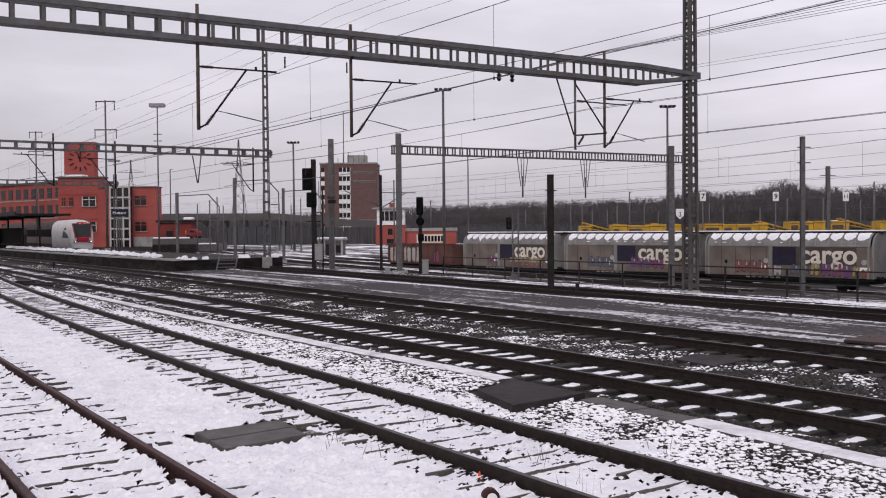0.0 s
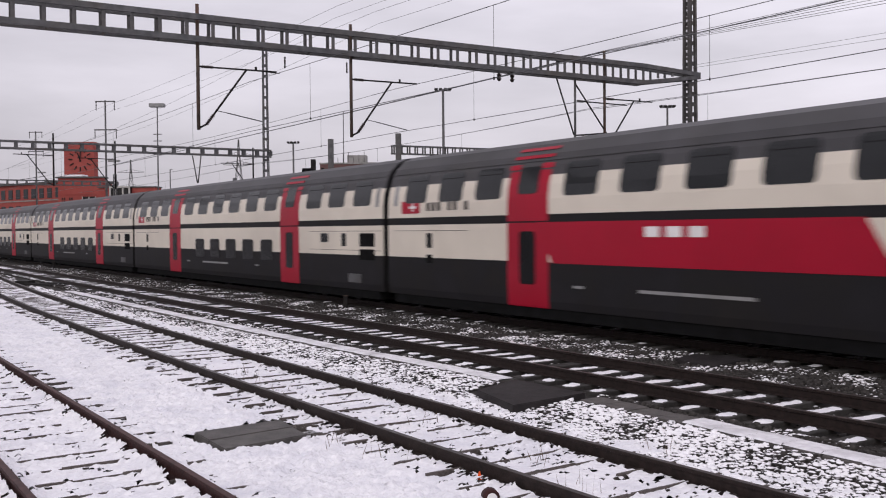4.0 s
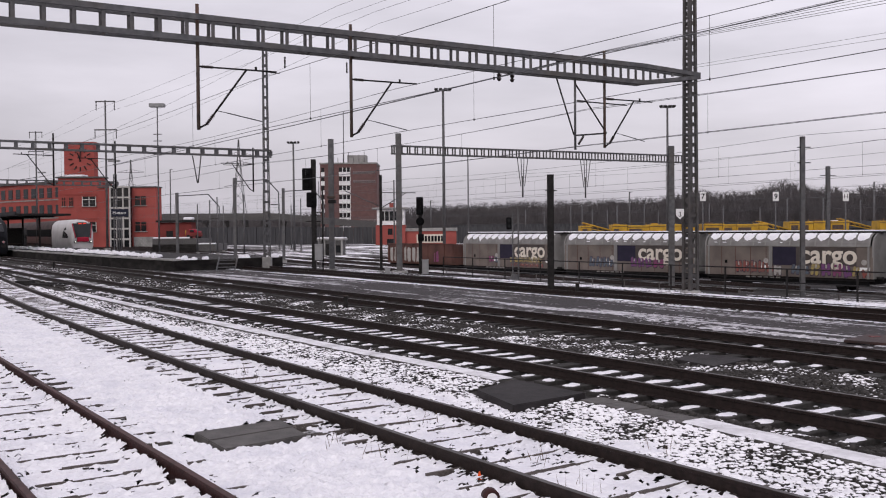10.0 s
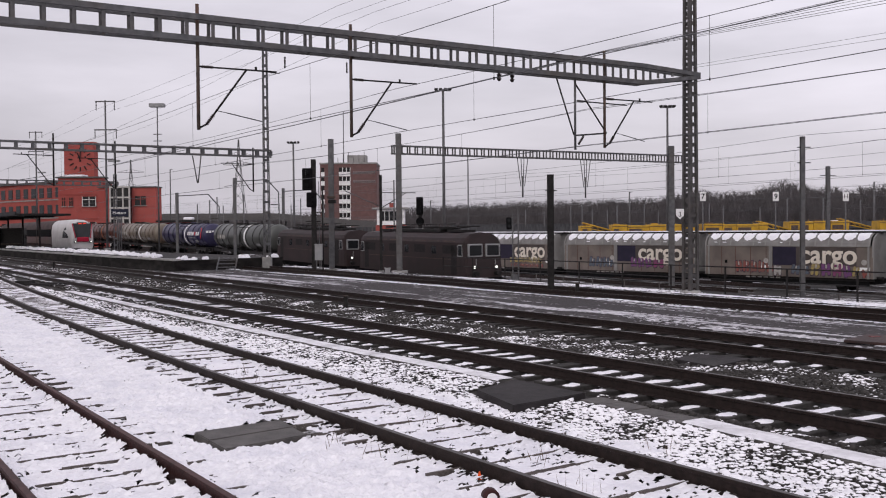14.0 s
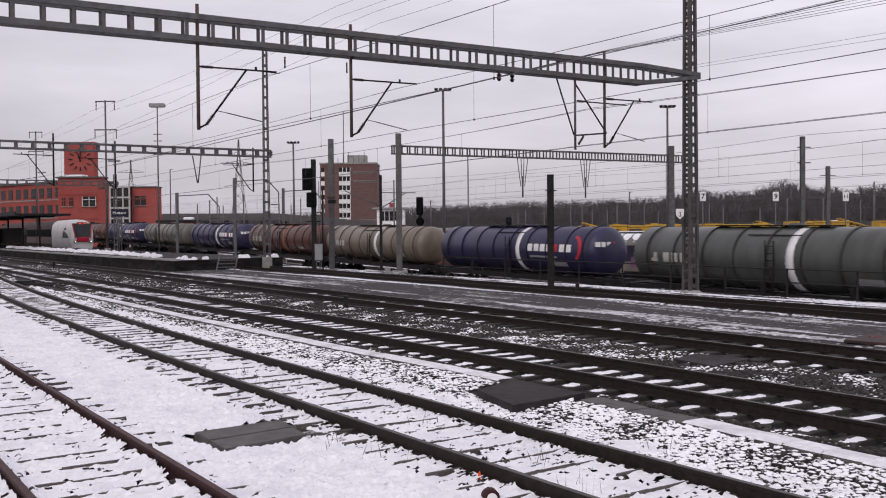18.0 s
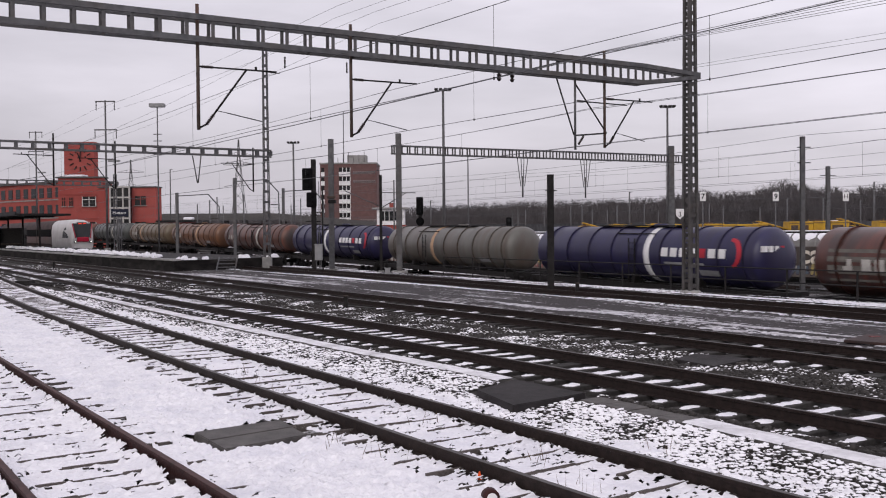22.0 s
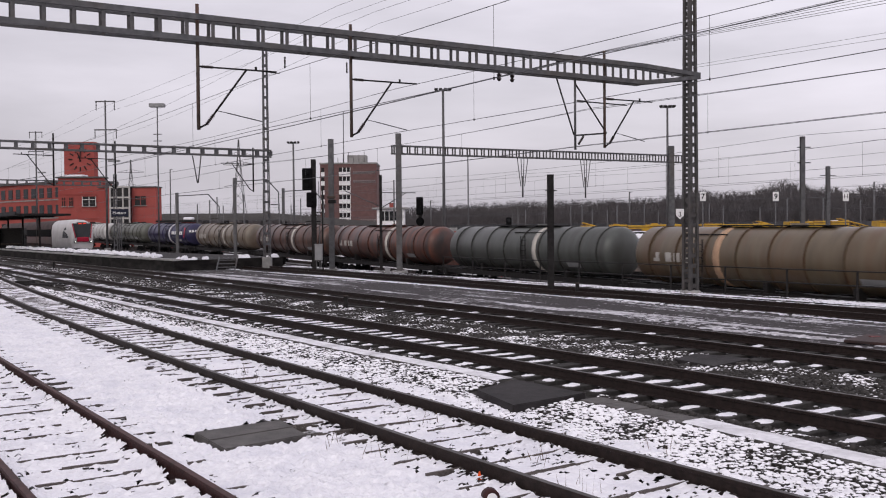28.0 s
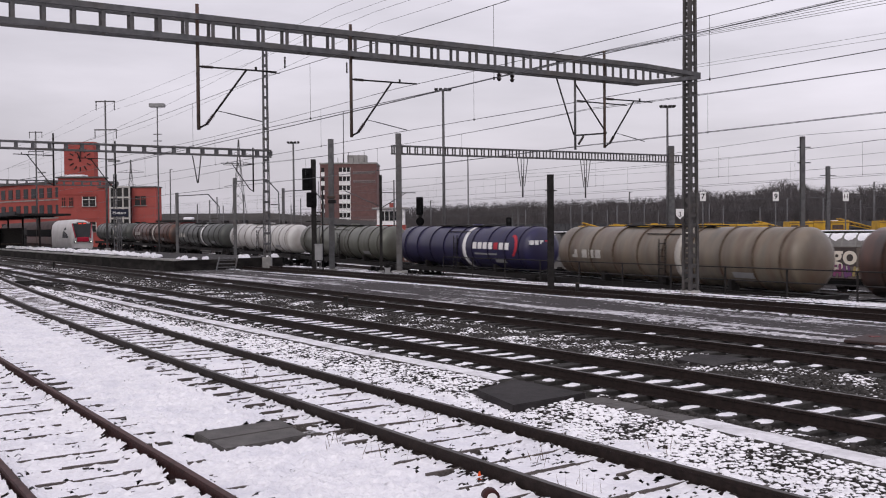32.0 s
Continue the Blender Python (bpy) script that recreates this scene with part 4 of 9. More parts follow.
        for z in (1.3, 1.05):
            flat_piece(c, "lettering_bar", [(sg * 8.05, z), (sg * 8.05, z + 0.1), (sg * 7.2, z + 0.1), (sg * 7.2, z)], "pale_lettering", 0.012, yy=1.43)
        # windscreen, lamps and front writing on each end
        bm = bmesh.new()
        vs = [(9.0, -1.02, 2.40), (9.0, 1.02, 2.40), (8.12, 0.92, 3.38), (8.12, -0.92, 3.38)]
        f = [bm.verts.new((sg * (x + 0.05), y, z + 0.05)) for x, y, z in vs]
        g = [bm.verts.new((sg * (x - 0.3), y, z - 0.1)) for x, y, z in vs]
        bm.faces.new(f)
        bm.faces.new(g[::-1])
        for i in range(4):
            bm.faces.new((f[i], g[i], g[(i + 1) % 4], f[(i + 1) % 4]))
        bmesh.ops.recalc_face_normals(bm, faces=bm.faces[:])
        part("windscreen", bm, M["glass_sky"], c)
        part("sun_blind", bx(sg * 8.26 - 0.06, -0.86, 3.22, sg * 8.26 + 0.06, 0.86, 3.36), M["lightgrey"], c)
        for y in (-0.86, 0.86):
            bm = tb((sg * 9.2, y, 1.42), (sg * 9.36, y, 1.42), 0.13, 12)
            lamp = part("lamp", bm, M["lightgrey"], c)
            if sg < 0:
                part("tail_light", tb((sg * 9.36, y, 1.42), (sg * 9.42, y, 1.42), 0.05, 12), M["tail_red"], lamp, "glowing red tail light")
        part("front_writing", bx(sg * 9.42 - 0.02, -0.3, 1.62, sg * 9.42 + 0.02, 0.3, 1.70), M["pale_lettering"], c, "white painted bar")
        bm = bmesh.new()
        for y in (-0.3, 0.1):
            bar(bm, (sg * 9.41, y * 0.7 - 0.15, 1.82), (sg * 9.41, y * 0.7, 1.95), 0.03, 0.03)
            bar(bm, (sg * 9.41, y * 0.7, 1.95), (sg * 9.41, y * 0.7 + 0.15, 1.82), 0.03, 0.03)
        part("front_peaks", bm, M["pale_lettering"], c, "white mountain outline")
        for y in (-0.87, 0.87):
            bf = part("buffer", tb((sg * 9.0, y, 1.02), (sg * 9.45, y, 1.02), 0.09, 10), M["black"], c)
            part("buffer_plate", tb((sg * 9.45, y, 1.02), (sg * 9.52, y, 1.02), 0.22, 14), M["steel_dark"], bf)
        part("plough", bx(sg * 9.1 - 0.15, -1.2, 0.15, sg * 9.1 + 0.15, 1.2, 0.55, 0.04), M["black"], c)
    bogie(c, -5.5, 2.8, 0.55)
    bogie(c, 5.5, 2.8, 0.55)
    # this underframe reaches down to blacken the shaded gap over the rails
    part("underframe", bx(-8.4, -1.3, 0.10, 8.4, 1.3, 0.6), M["black"], c)
    part("roof_gear", bx(-4.6, -0.7, 4.1, 4.0, 0.7, 4.24, 0.04), M["loco_roof"], c)
    # the raised current collector over the rear end
    pan = part("pantograph", bx(-5.9, -0.55, 4.12, -4.7, 0.55, 4.28, 0.02), M["steel_dark"], c, "raised current collector")
    part("lower_arm", tb((-4.85, 0, 4.3), (-6.1, 0, 4.95), 0.05), M["steel_dark"], pan)
    part("upper_arm", tb((-6.1, 0, 4.95), (-4.95, 0, 5.55), 0.035), M["steel_dark"], pan)
    bm = bmesh.new()
    for dx in (-0.18, 0.18):
        tube(bm, (-4.95 + dx, -0.65, 5.58), (-4.95 + dx, 0.65, 5.58), 0.03, 6)
        tube(bm, (-4.95 + dx, 0.65, 5.58), (-4.95 + dx, 0.95, 5.42), 0.025, 6)
        tube(bm, (-4.95 + dx, -0.65, 5.58), (-4.95 + dx, -0.95, 5.42), 0.025, 6)
    part("contact_strip", bm, M["steel_dark"], pan)
    for o in c.children_recursive:
        o.data.transform(Matrix.Diagonal((0.95, 1, 1, 1)))
    return c


# ---------------------------------------------------------------- freight train
def tank_wagon(look_of):
    """A four-axle tank wagon; its own x runs the way it travels."""
    colour, stripe, brand, label, xb = look_of
    c = thing("tank_wagon", None, label, "tank wagon", "wagons of the freight train")
    R, zc, H, HF = 1.36, 2.76, 8.2, 8.62
    bm = bmesh.new()
    prev = None
    seg = 28
    for x, k in ((-H - 0.32, 0.0), (-H - 0.30, 0.35), (-H - 0.2, 0.7), (-H, 0.93), (-H + 0.18, 1.0), (-H / 3, 1.0), (H / 3, 1.0), (H - 0.18, 1.0), (H, 0.93), (H + 0.2, 0.7), (H + 0.30, 0.35), (H + 0.32, 0.0)):
        ring = [bm.verts.new((x, R * k * math.cos(2 * math.pi * i / seg), zc + R * k * math.sin(2 * math.pi * i / seg))) for i in range(seg)] if k else [bm.verts.new((x, 0, zc))]
        if prev:
            for i in range(seg):
                a = prev[i % len(prev)], prev[(i + 1) % len(prev)]
                b = ring[i % len(ring)], ring[(i + 1) % len(ring)]
                vs = [a[0], a[1], b[1], b[0]]
                vs = [v for j, v in enumerate(vs) if v not in vs[:j]]
                bm.faces.new(vs).smooth = True
        prev = ring
    bmesh.ops.recalc_face_normals(bm, faces=bm.faces[:])
    part("tank", bm, M[colour], c)

    def hoop(name, x, w, m, off):
        b = bmesh.new()
        tube(b, (x - w / 2, 0, zc), (x + w / 2, 0, zc), R + off, 28)
        return part(name, b, M[m], c)
    for x in (-7.1, -5.2, -3.3, -1.4, 0.45, 2.3, 4.2, 6.1, 7.6):
        if abs(x - xb) > 0.45:
            hoop("ring", x, 0.09, colour + "_ring", 0.05)
    hoop("band", xb, 0.40, stripe, 0.012)
    if brand == "blue":
        # white bars in place of the letters, a red one among them, and a red sickle
        z = zc + 0.16
        for i in range(7):
            curved(c, "lettering_bar", 2.62 + i * 0.62, z, 0.44, 0.42, "brand_red" if i == 4 else "white", R + 0.014)
        for i in range(14):
            a_ = radians(85 - 11.5 * i)
            curved(c, "sickle", 6.75 + 0.62 * math.cos(a_), z + 0.02 + 0.62 * math.sin(a_), 0.12 + 0.16 * math.sin(math.pi * (i + 0.5) / 14), 0.14, "brand_red", R + 0.014 + 0.0006 * i)
        curved(c, "lettering_bar", 3.9, z - 0.52, 2.6, 0.11, "lightgrey", R + 0.014)
        for i in range(4):
            ys_ = -1.05 + i * 0.34
            part("lettering_bar", bx(H + 0.12, ys_, z + 0.12, H + 0.30, ys_ + 0.22, z + 0.38), M["white" if i < 3 else "brand_red"], c)
    elif brand:
        if brand == "panel":
            curved(c, "cleaned_panel", -6.0, zc - 0.1, 3.0, 1.25, "cleaned_grey", R + 0.008)
        curved(c, "emblem", -6.55, zc - 0.22, 0.42, 0.16, "pale_lettering", R + 0.014)
        curved(c, "emblem", -6.48, zc + 0.0, 0.22, 0.28, "pale_lettering", R + 0.015)
        for i in range(3):
            curved(c, "lettering_bar", -5.72 + 0.58 * i, zc - 0.08, 0.40, 0.44, "pale_lettering", R + 0.014)
    curved(c, "data_panel", 5.4, zc - 0.75, 1.2, 0.26, "lightgrey", R + 0.012)
    # walkway, dome, frame, ladder, bogies, buffers
    part("walkway", bx(-3.4, -0.45, zc + R + 0.03, 3.0, 0.45, zc + R + 0.08), M["steel_dark"], c)
    part("dome", tb((0.9, 0, zc + R - 0.1), (0.9, 0, zc + R + 0.16), 0.35, 14), M[colour], c)
    for sg in (-1, 1):
        part("sole_bar", bx(-HF - 0.2, sg * 1.1 - 0.06, 1.02, HF + 0.2, sg * 1.1 + 0.06, 1.3), M["steel_dark"], c)
        part("end_beam", bx(sg * (HF + 0.15) - 0.12, -1.3, 0.88, sg * (HF + 0.15) + 0.12, 1.3, 1.3), M["steel_dark"], c)
        for k in (-4.5, 0, 4.5):
            part("saddle", bx(k - 0.12, sg * 0.8 - 0.25, 1.2, k + 0.12, sg * 0.8 + 0.25, 1.75), M["steel_dark"], c)
        for y in (-0.87, 0.87):
            part("buffer", tb((sg * (HF + 0.2), y, 1.04), (sg * (HF + 0.82), y, 1.04), 0.1, 10), M["steel_dark"], c)
    for sg in (-1, 1):
        lad = part("ladder", bx(xb - 1.25, sg * 1.42 - 0.02, 1.3, xb - 1.2, sg * 1.42 + 0.02, 3.55), M["steel_dark"], c)
        part("ladder_rail", bx(xb - 0.8, sg * 1.42 - 0.02, 1.3, xb - 0.75, sg * 1.42 + 0.02, 3.55), M["steel_dark"], lad)
        for k in range(7):
            part("rung", bx(xb - 1.25, sg * 1.42 - 0.015, 1.5 + 0.3 * k, xb - 0.75, sg * 1.42 + 0.015, 1.53 + 0.3 * k), M["steel_dark"], lad)
        part("landing_edge", bx(xb - 2.6, sg * 0.95 - 0.02, 3.75, xb + 0.3, sg * 0.95 + 0.02, 3.80), M["steel_dark"], c)
    part("brake_box", bx(-H + 2.2, 1.15, 0.75, -H + 2.6, 1.3, 1.0, 0.02), M["brand_red"], c)
    part("underframe", bx(-H, -0.35, 0.95, H, 0.35, 1.3), M["steel_dark"], c)
    bogie(c, -6.7, 1.8)
    bogie(c, 6.7, 1.8)
    return c


def curved(c, name, x, z, w, h, m, r, zc=2.76):
    """A painted patch on the tank's round side."""
    for sg in (1, -1):
        bm = bmesh.new()
        rows = []
        for k in range(4):
            zz = z - h / 2 + h * k / 3 - zc
            a = math.asin(max(-0.99, min(0.99, zz / r)))
            rows.append([bm.verts.new((x + dx, sg * rr * math.cos(a), zc + rr * math.sin(a))) for rr in (r, r - 0.02) for dx in (-w / 2, w / 2)])
        for p, q in zip(rows, rows[1:]):
            bm.faces.new((p[0], p[1], q[1], q[0]))
            bm.faces.new((p[2], q[2], q[3], p[3]))
            bm.faces.new((p[0], q[0], q[2], p[2]))
            bm.faces.new((p[1], p[3], q[3], q[1]))
        bmesh.ops.recalc_face_normals(bm, faces=bm.faces[:])
        part(name, bm, M[m], c)


def tankpaint(name, a, b, dirt_shade, damt=0.7):
    M[name + "_ring"] = mat(name + "_ring", tuple(c * 0.62 for c in a), tuple(c * 0.7 for c in dirt_shade), scale=1.5, rough=0.55)
    M[name] = mat(name, a, b, scale=0.9, rough=0.38, spec=0.4, dirt_shade=dirt_shade, dscale=0.6, damt=damt, stretch=(2.6, 1, 0.45), bump=0.1, bscale=6)


tankpaint("tank_navy", (0.024, 0.021, 0.068), (0.020, 0.018, 0.054), (0.026, 0.022, 0.042), 0.7)
tankpaint("tank_greygreen", (0.12, 0.125, 0.105), (0.092, 0.094, 0.08), (0.055, 0.046, 0.038))
tankpaint("tank_beige", (0.19, 0.155, 0.118), (0.125, 0.112, 0.092), (0.10, 0.062, 0.044), 0.8)
tankpaint("tank_darkred", (0.115, 0.036, 0.025), (0.052, 0.026, 0.023), (0.028, 0.022, 0.021), 0.85)
tankpaint("tank_grey", (0.125, 0.12, 0.108), (0.095, 0.09, 0.082), (0.09, 0.06, 0.045))
tankpaint("tank_brown", (0.115, 0.052, 0.036), (0.050, 0.037, 0.032), (0.028, 0.024, 0.023), 0.9)
tankpaint("tank_rust", (0.16, 0.072, 0.036), (0.11, 0.052, 0.029), (0.05, 0.031, 0.024))
tankpaint("tank_olive", (0.135, 0.105, 0.07), (0.10, 0.078, 0.052), (0.11, 0.06, 0.035))
tankpaint("tank_slate", (0.075, 0.08, 0.074), (0.058, 0.062, 0.058), (0.04, 0.036, 0.033))
tankpaint("tank_white", (0.52, 0.51, 0.50), (0.44, 0.43, 0.42), (0.2, 0.17, 0.15))
M["brand_red"] = mat("red_marking", (0.45, 0.03, 0.05), (0.36, 0.03, 0.045), scale=3, rough=0.5)
M["cleaned_grey"] = mat("cleaned_grey_panel", (0.15, 0.14, 0.125), (0.11, 0.10, 0.09), scale=2, rough=0.55)
M["pale_lettering"] = mat("pale_lettering", (0.46, 0.44, 0.41), (0.36, 0.34, 0.32), scale=4, rough=0.6)
tankpaint("tank_redbrown", (0.145, 0.052, 0.034), (0.052, 0.040, 0.037), (0.030, 0.026, 0.026), 0.9)
M["pale_band"] = mat("pale_dirty_band", (0.55, 0.52, 0.47), (0.44, 0.41, 0.37), scale=3, rough=0.6)
M["rust_band"] = mat("orange_rust_band", (0.34, 0.12, 0.05), (0.26, 0.09, 0.04), scale=3, rough=0.6)
M["orange_band"] = mat("pale_orange_band", (0.50, 0.33, 0.21), (0.42, 0.27, 0.18), scale=3, rough=0.6)
M["cargo_loco"] = mat("dirty_brown_locomotive", (0.034, 0.022, 0.023), (0.026, 0.019, 0.019), scale=0.8, rough=0.6, dirt_shade=(0.019, 0.016, 0.0155), dscale=0.5, damt=0.7)

NAVY = ("tank_navy", "white", "blue", "dark blue tank wagon with a white band and white bars", 1.3)
# paint, band, lettering, label and the band's place along the tank
WAGONS = [
    ("tank_slate", "white", "plain", "dark grey-green tank wagon with a white band", 1.7),
    NAVY,
    ("tank_beige", "white", "plain", "beige tank wagon with a white band", 1.4),
    ("tank_darkred", "rust_band", "panel", "dark red dirty tank wagon with an orange band", 1.4),
    NAVY,
    ("tank_grey", "orange_band", "", "grey tank wagon with a pale orange band", -1.2),
    NAVY[:4] + (-0.6,),
    ("tank_redbrown", "pale_band", "plain", "red-brown dirty tank wagon with a pale band", 1.7),
    ("tank_rust", "orange_band", "plain", "rust-brown tank wagon with a pale band", 1.5),
    ("tank_olive", "orange_band", "plain", "olive-brown tank wagon with a pale orange band", -2.6),
    ("tank_slate", "pale_band", "", "dark slate-grey tank wagon with a pale band", 1.8),
    ("tank_redbrown", "pale_band", "plain", "red-brown dirty tank wagon with a pale band", 1.7),
    ("tank_brown", "pale_band", "plain", "dark brown dirty tank wagon with a pale band", 1.5),
    ("tank_beige", "pale_band", "plain", "beige-brown tank wagon with a pale band", 1.5),
    NAVY,
    ("tank_greygreen", "tank_greygreen", "", "grey-green dirty tank wagon", 1.5),
    ("tank_white", "tank_white", "", "dirty white tank wagon", 1.5),
    ("tank_slate", "white", "plain", "dark grey-green tank wagon with a white band", 1.7),
    ("tank_brown", "pale_band", "plain", "dark brown dirty tank wagon with a pale band", 1.5),
    ("tank_slate", "pale_band", "", "dark slate-grey tank wagon with a pale band", 1.8),
]
# the middle of each wagon along the train, in metres
PLACES = [-47.9, -27.95, -8.15, 11.3, 30.85, 50.45, 69.85, 89.05, 108.45, 127.65, 146.55, 165.95, 184.95, 204.5, 224.3, 243.7, 263.1, 282.5, 301.9, 321.3]


def cargo_loco(H, bogies, label):
    """A freight locomotive, dirty and dark; its own x runs the way it travels."""
    c = thing("locomotive", None, label, "locomotive", "freight locomotives")
    sec = [(1.47, 0.75), (1.47, 3.05), (1.32, 3.35), (0.9, 3.65), (0, 3.75)]
    bm = bmesh.new()
    rings = []
    for x, sc in ((H, 0.90), (H - 0.12, 0.97), (H - 0.8, 1.0), (-H + 0.8, 1.0), (-H + 0.12, 0.97), (-H, 0.90)):
        rings.append([bm.verts.new((x - math.copysign(0.5, x) * max(0, (z - 2.0) / 2.2) * (abs(x) > H - 0.5), y * sc, z)) for y, z in sec + [(-y, z) for y, z in reversed(sec[:-1])]])
    for a, b in zip(rings, rings[1:]):
        for i in range(len(a) - 1):
            bm.faces.new((a[i], a[i + 1], b[i + 1], b[i]))
    bm.faces.new(rings[0])
    bm.faces.new(rings[-1][::-1])
    bmesh.ops.recalc_face_normals(bm, faces=bm.faces[:])
    bmesh.ops.bevel(bm, geom=[e for e in bm.edges if e.calc_face_angle(0) > 0.6], offset=0.06, segments=2, affect="EDGES")
    part("body", bm, M["cargo_loco"], c)
    for sg in (1, -1):
        for y in (-0.68, 0.68):
            xw = sg * (H - 0.13)
            fr = part("window_frame", bx(xw - 0.10, y - 0.56, 2.12, xw + 0.06, y + 0.56, 2.98, 0.04), M["lightgrey"], c)
            part("windscreen", bx(xw - 0.12, y - 0.48, 2.2, xw + 0.08, y + 0.48, 2.9, 0.05), M["glass"], fr)
            lm = part("lamp", tb((sg * H, y * 1.25, 1.45), (sg * (H + 0.08), y * 1.25, 1.45), 0.15, 12), M["steel_dark"], c)
            if sg > 0:
                part("headlight", tb((sg * (H + 0.08), y * 1.25, 1.45), (sg * (H + 0.11), y * 1.25, 1.45), 0.095, 12), M["headlamp"], lm, "lit white headlight")
            part("handrail", tb((sg * (H + 0.1), y * 1.1, 1.55), (sg * (H + 0.1), y * 1.1, 2.0), 0.02, 6), M["lightgrey"], c)
            part("buffer", tb((sg * H, y * 1.28, 1.04), (sg * (H + 0.45), y * 1.28, 1.04), 0.16, 12), M["steel_dark"], c)
        flat_piece(c, "cab_door", [(sg * (H - 1.2), 0.9), (sg * (H - 1.2), 2.9), (sg * (H - 1.9), 2.9), (sg * (H - 1.9), 0.9)], "steel_dark", 0.006)
        flat_piece(c, "cab_window_frame", [(sg * (H - 0.45), 2.14), (sg * (H - 0.55), 2.92), (sg * (H - 1.08), 2.92), (sg * (H - 1.08), 2.14)], "lightgrey", 0.004)
        flat_piece(c, "cab_side_window", [(sg * (H - 0.5), 2.2), (sg * (H - 0.6), 2.85), (sg * (H - 1.02), 2.85), (sg * (H - 1.02), 2.2)], "glass", 0.010)
        part("front_step", bx(sg * (H + 0.05) - 0.12, -1.35, 0.55, sg * (H + 0.05) + 0.12, 1.35, 0.75), M["black"], c)
    n_ = int(H / 2)
    for k in range(-n_ + 1, n_):
        x = k * 2.0
        if k % 2:
            flat_piece(c, "grille", [(x + 0.8, 2.3), (x + 0.8, 2.85), (x - 0.8, 2.85), (x - 0.8, 2.3)], "steel_dark", 0.006)
        else:
            flat_piece(c, "side_window", [(x + 0.32, 2.25), (x + 0.32, 2.8), (x - 0.32, 2.8), (x - 0.32, 2.25)], "glass", 0.006)
        flat_piece(c, "side_light_strip", [(x + 0.8, 3.10), (x + 0.8, 3.16), (x - 0.8, 3.16), (x - 0.8, 3.10)], "steel_brown", -0.03)
    flat_piece(c, "waist_line", [(H - 2, 1.9), (H - 2, 1.93), (-H + 2, 1.93), (-H + 2, 1.9)], "steel_brown", 0.006)
    for x in bogies:
        bogie(c, x, 2.7, 0.6)
    part("underframe", bx(-H + 0.8, -1.25, 0.5, H - 0.8, 1.25, 0.8), M["black"], c)
    for sg in (-1, 1):
        x = sg * (H - 3.0)
        pan = part("pantograph", bx(x - 0.9, -0.6, 3.74, x + 0.9, 0.6, 3.9), M["steel_dark"], c, "folded current collector")
        part("pantograph_arm", tb((x - 1.0, 0, 3.98), (x + 1.0, 0, 4.1), 0.05), M["steel_dark"], pan)
        part("contact_strip", tb((x + 0.9, -0.9, 4.12), (x + 0.9, 0.9, 4.12), 0.04), M["steel_dark"], pan)
    part("roof_gear", bx(-H + 4.7, -0.7, 3.7, H - 4.7, 0.7, 3.95, 0.05), M["steel_dark"], c)
    for k in range(9):
        x = (-5.0 + 1.2 * k) * H / 9.2
        part("roof_insulator", tb((x, 0.45 * (-1) ** k, 3.7), (x, 0.45 * (-1) ** k, 4.25 + 0.05 * (k % 3)), 0.07, 8, 0.04), M["insulator"], c)
    part("roof_line", tb((-H + 4.0, 0.1, 4.25), (H - 4.0, 0.1, 4.3), 0.03, 6), M["steel_dark"], c)
    for x in (-3.1, 1.2, 3.6):
        part("roof_box", bx(x - 0.5, -0.5, 3.9, x + 0.5, 0.5, 4.12, 0.04), M["steel_dark"], c)
    return c


coaches = [ic_car("cab")]
second = ic_car("second")
coaches += [second] + [copy_thing(second, Matrix()) for _ in range(2)]
coaches.append(tagged(ic_car("bistro"), "cream double-deck dining coach with a red side panel"))
fc = tagged(ic_car("first"), "cream double-deck coach with red doors and yellow first-class lines")
coaches += [fc, copy_thing(fc, Matrix())]
coaches.append(tagged(ic_car("last"), "cream double-deck luggage coach with one red door"))
pusher = express_loco()
freight = [cargo_loco(8.3, (-5.7, 0, 5.7), "dirty dark brown six-axle freight locomotive"), cargo_loco(7.8, (-4.4, 4.4), "dirty dark brown four-axle freight locomotive")]
kinds = {}
for k in WAGONS:
    if k in kinds:
        freight.append(copy_thing(kinds[k], Matrix()))
    else:
        kinds[k] = tank_wagon(k)
        freight.append(kinds[k])

# ---------------------------------------------------------------- overhead line portals
BEAM = Vector((0.857, 0.515, 0)).normalized()


def lattice_mast(th, base, top, w0, w1, bdir, name="mast", step=0.62, leg=0.075, m="galv"):
    """Four angle-iron legs with flat battens between them, as one thing's parts."""
    c = Vector(base)
    h = top - c.z
    nrm = Vector((-bdir.y, bdir.x, 0))
    corners = [(-1, -1), (1, -1), (1, 1), (-1, 1)]

    def pt(i, j, z):
        w = (w0 + (w1 - w0) * z / h) / 2
        return c + bdir * (w * i) + nrm * (w * 0.8 * j) + Vector((0, 0, z))
    for i, j in corners:
        bm = bmesh.new()
        bar(bm, pt(i, j, 0), pt(i, j, h), leg, leg, bdir)
        part(name + "_leg", bm, M[m], th)
    z = 0.25
    while z < h:
        for j in (-1, 1):
            bm = bmesh.new()
            bar(bm, pt(-1, j, z), pt(1, j, z), 0.012, 0.16, (0, 0, 1))
            part("batten", bm, M[m], th)
        bm = bmesh.new()
        bar(bm, pt(-1, -1, z + step / 2), pt(-1, 1, z + step / 2), 0.012, 0.12, (0, 0, 1))
        part("side_batten", bm, M[m], th)
        z += step
    part("footing", bx(c.x - w0 * 0.8, c.y - w0 * 0.8, c.z - 0.9, c.x + w0 * 0.8, c.y + w0 * 0.8, c.z + 0.06, 0.03), M["concrete"], th)


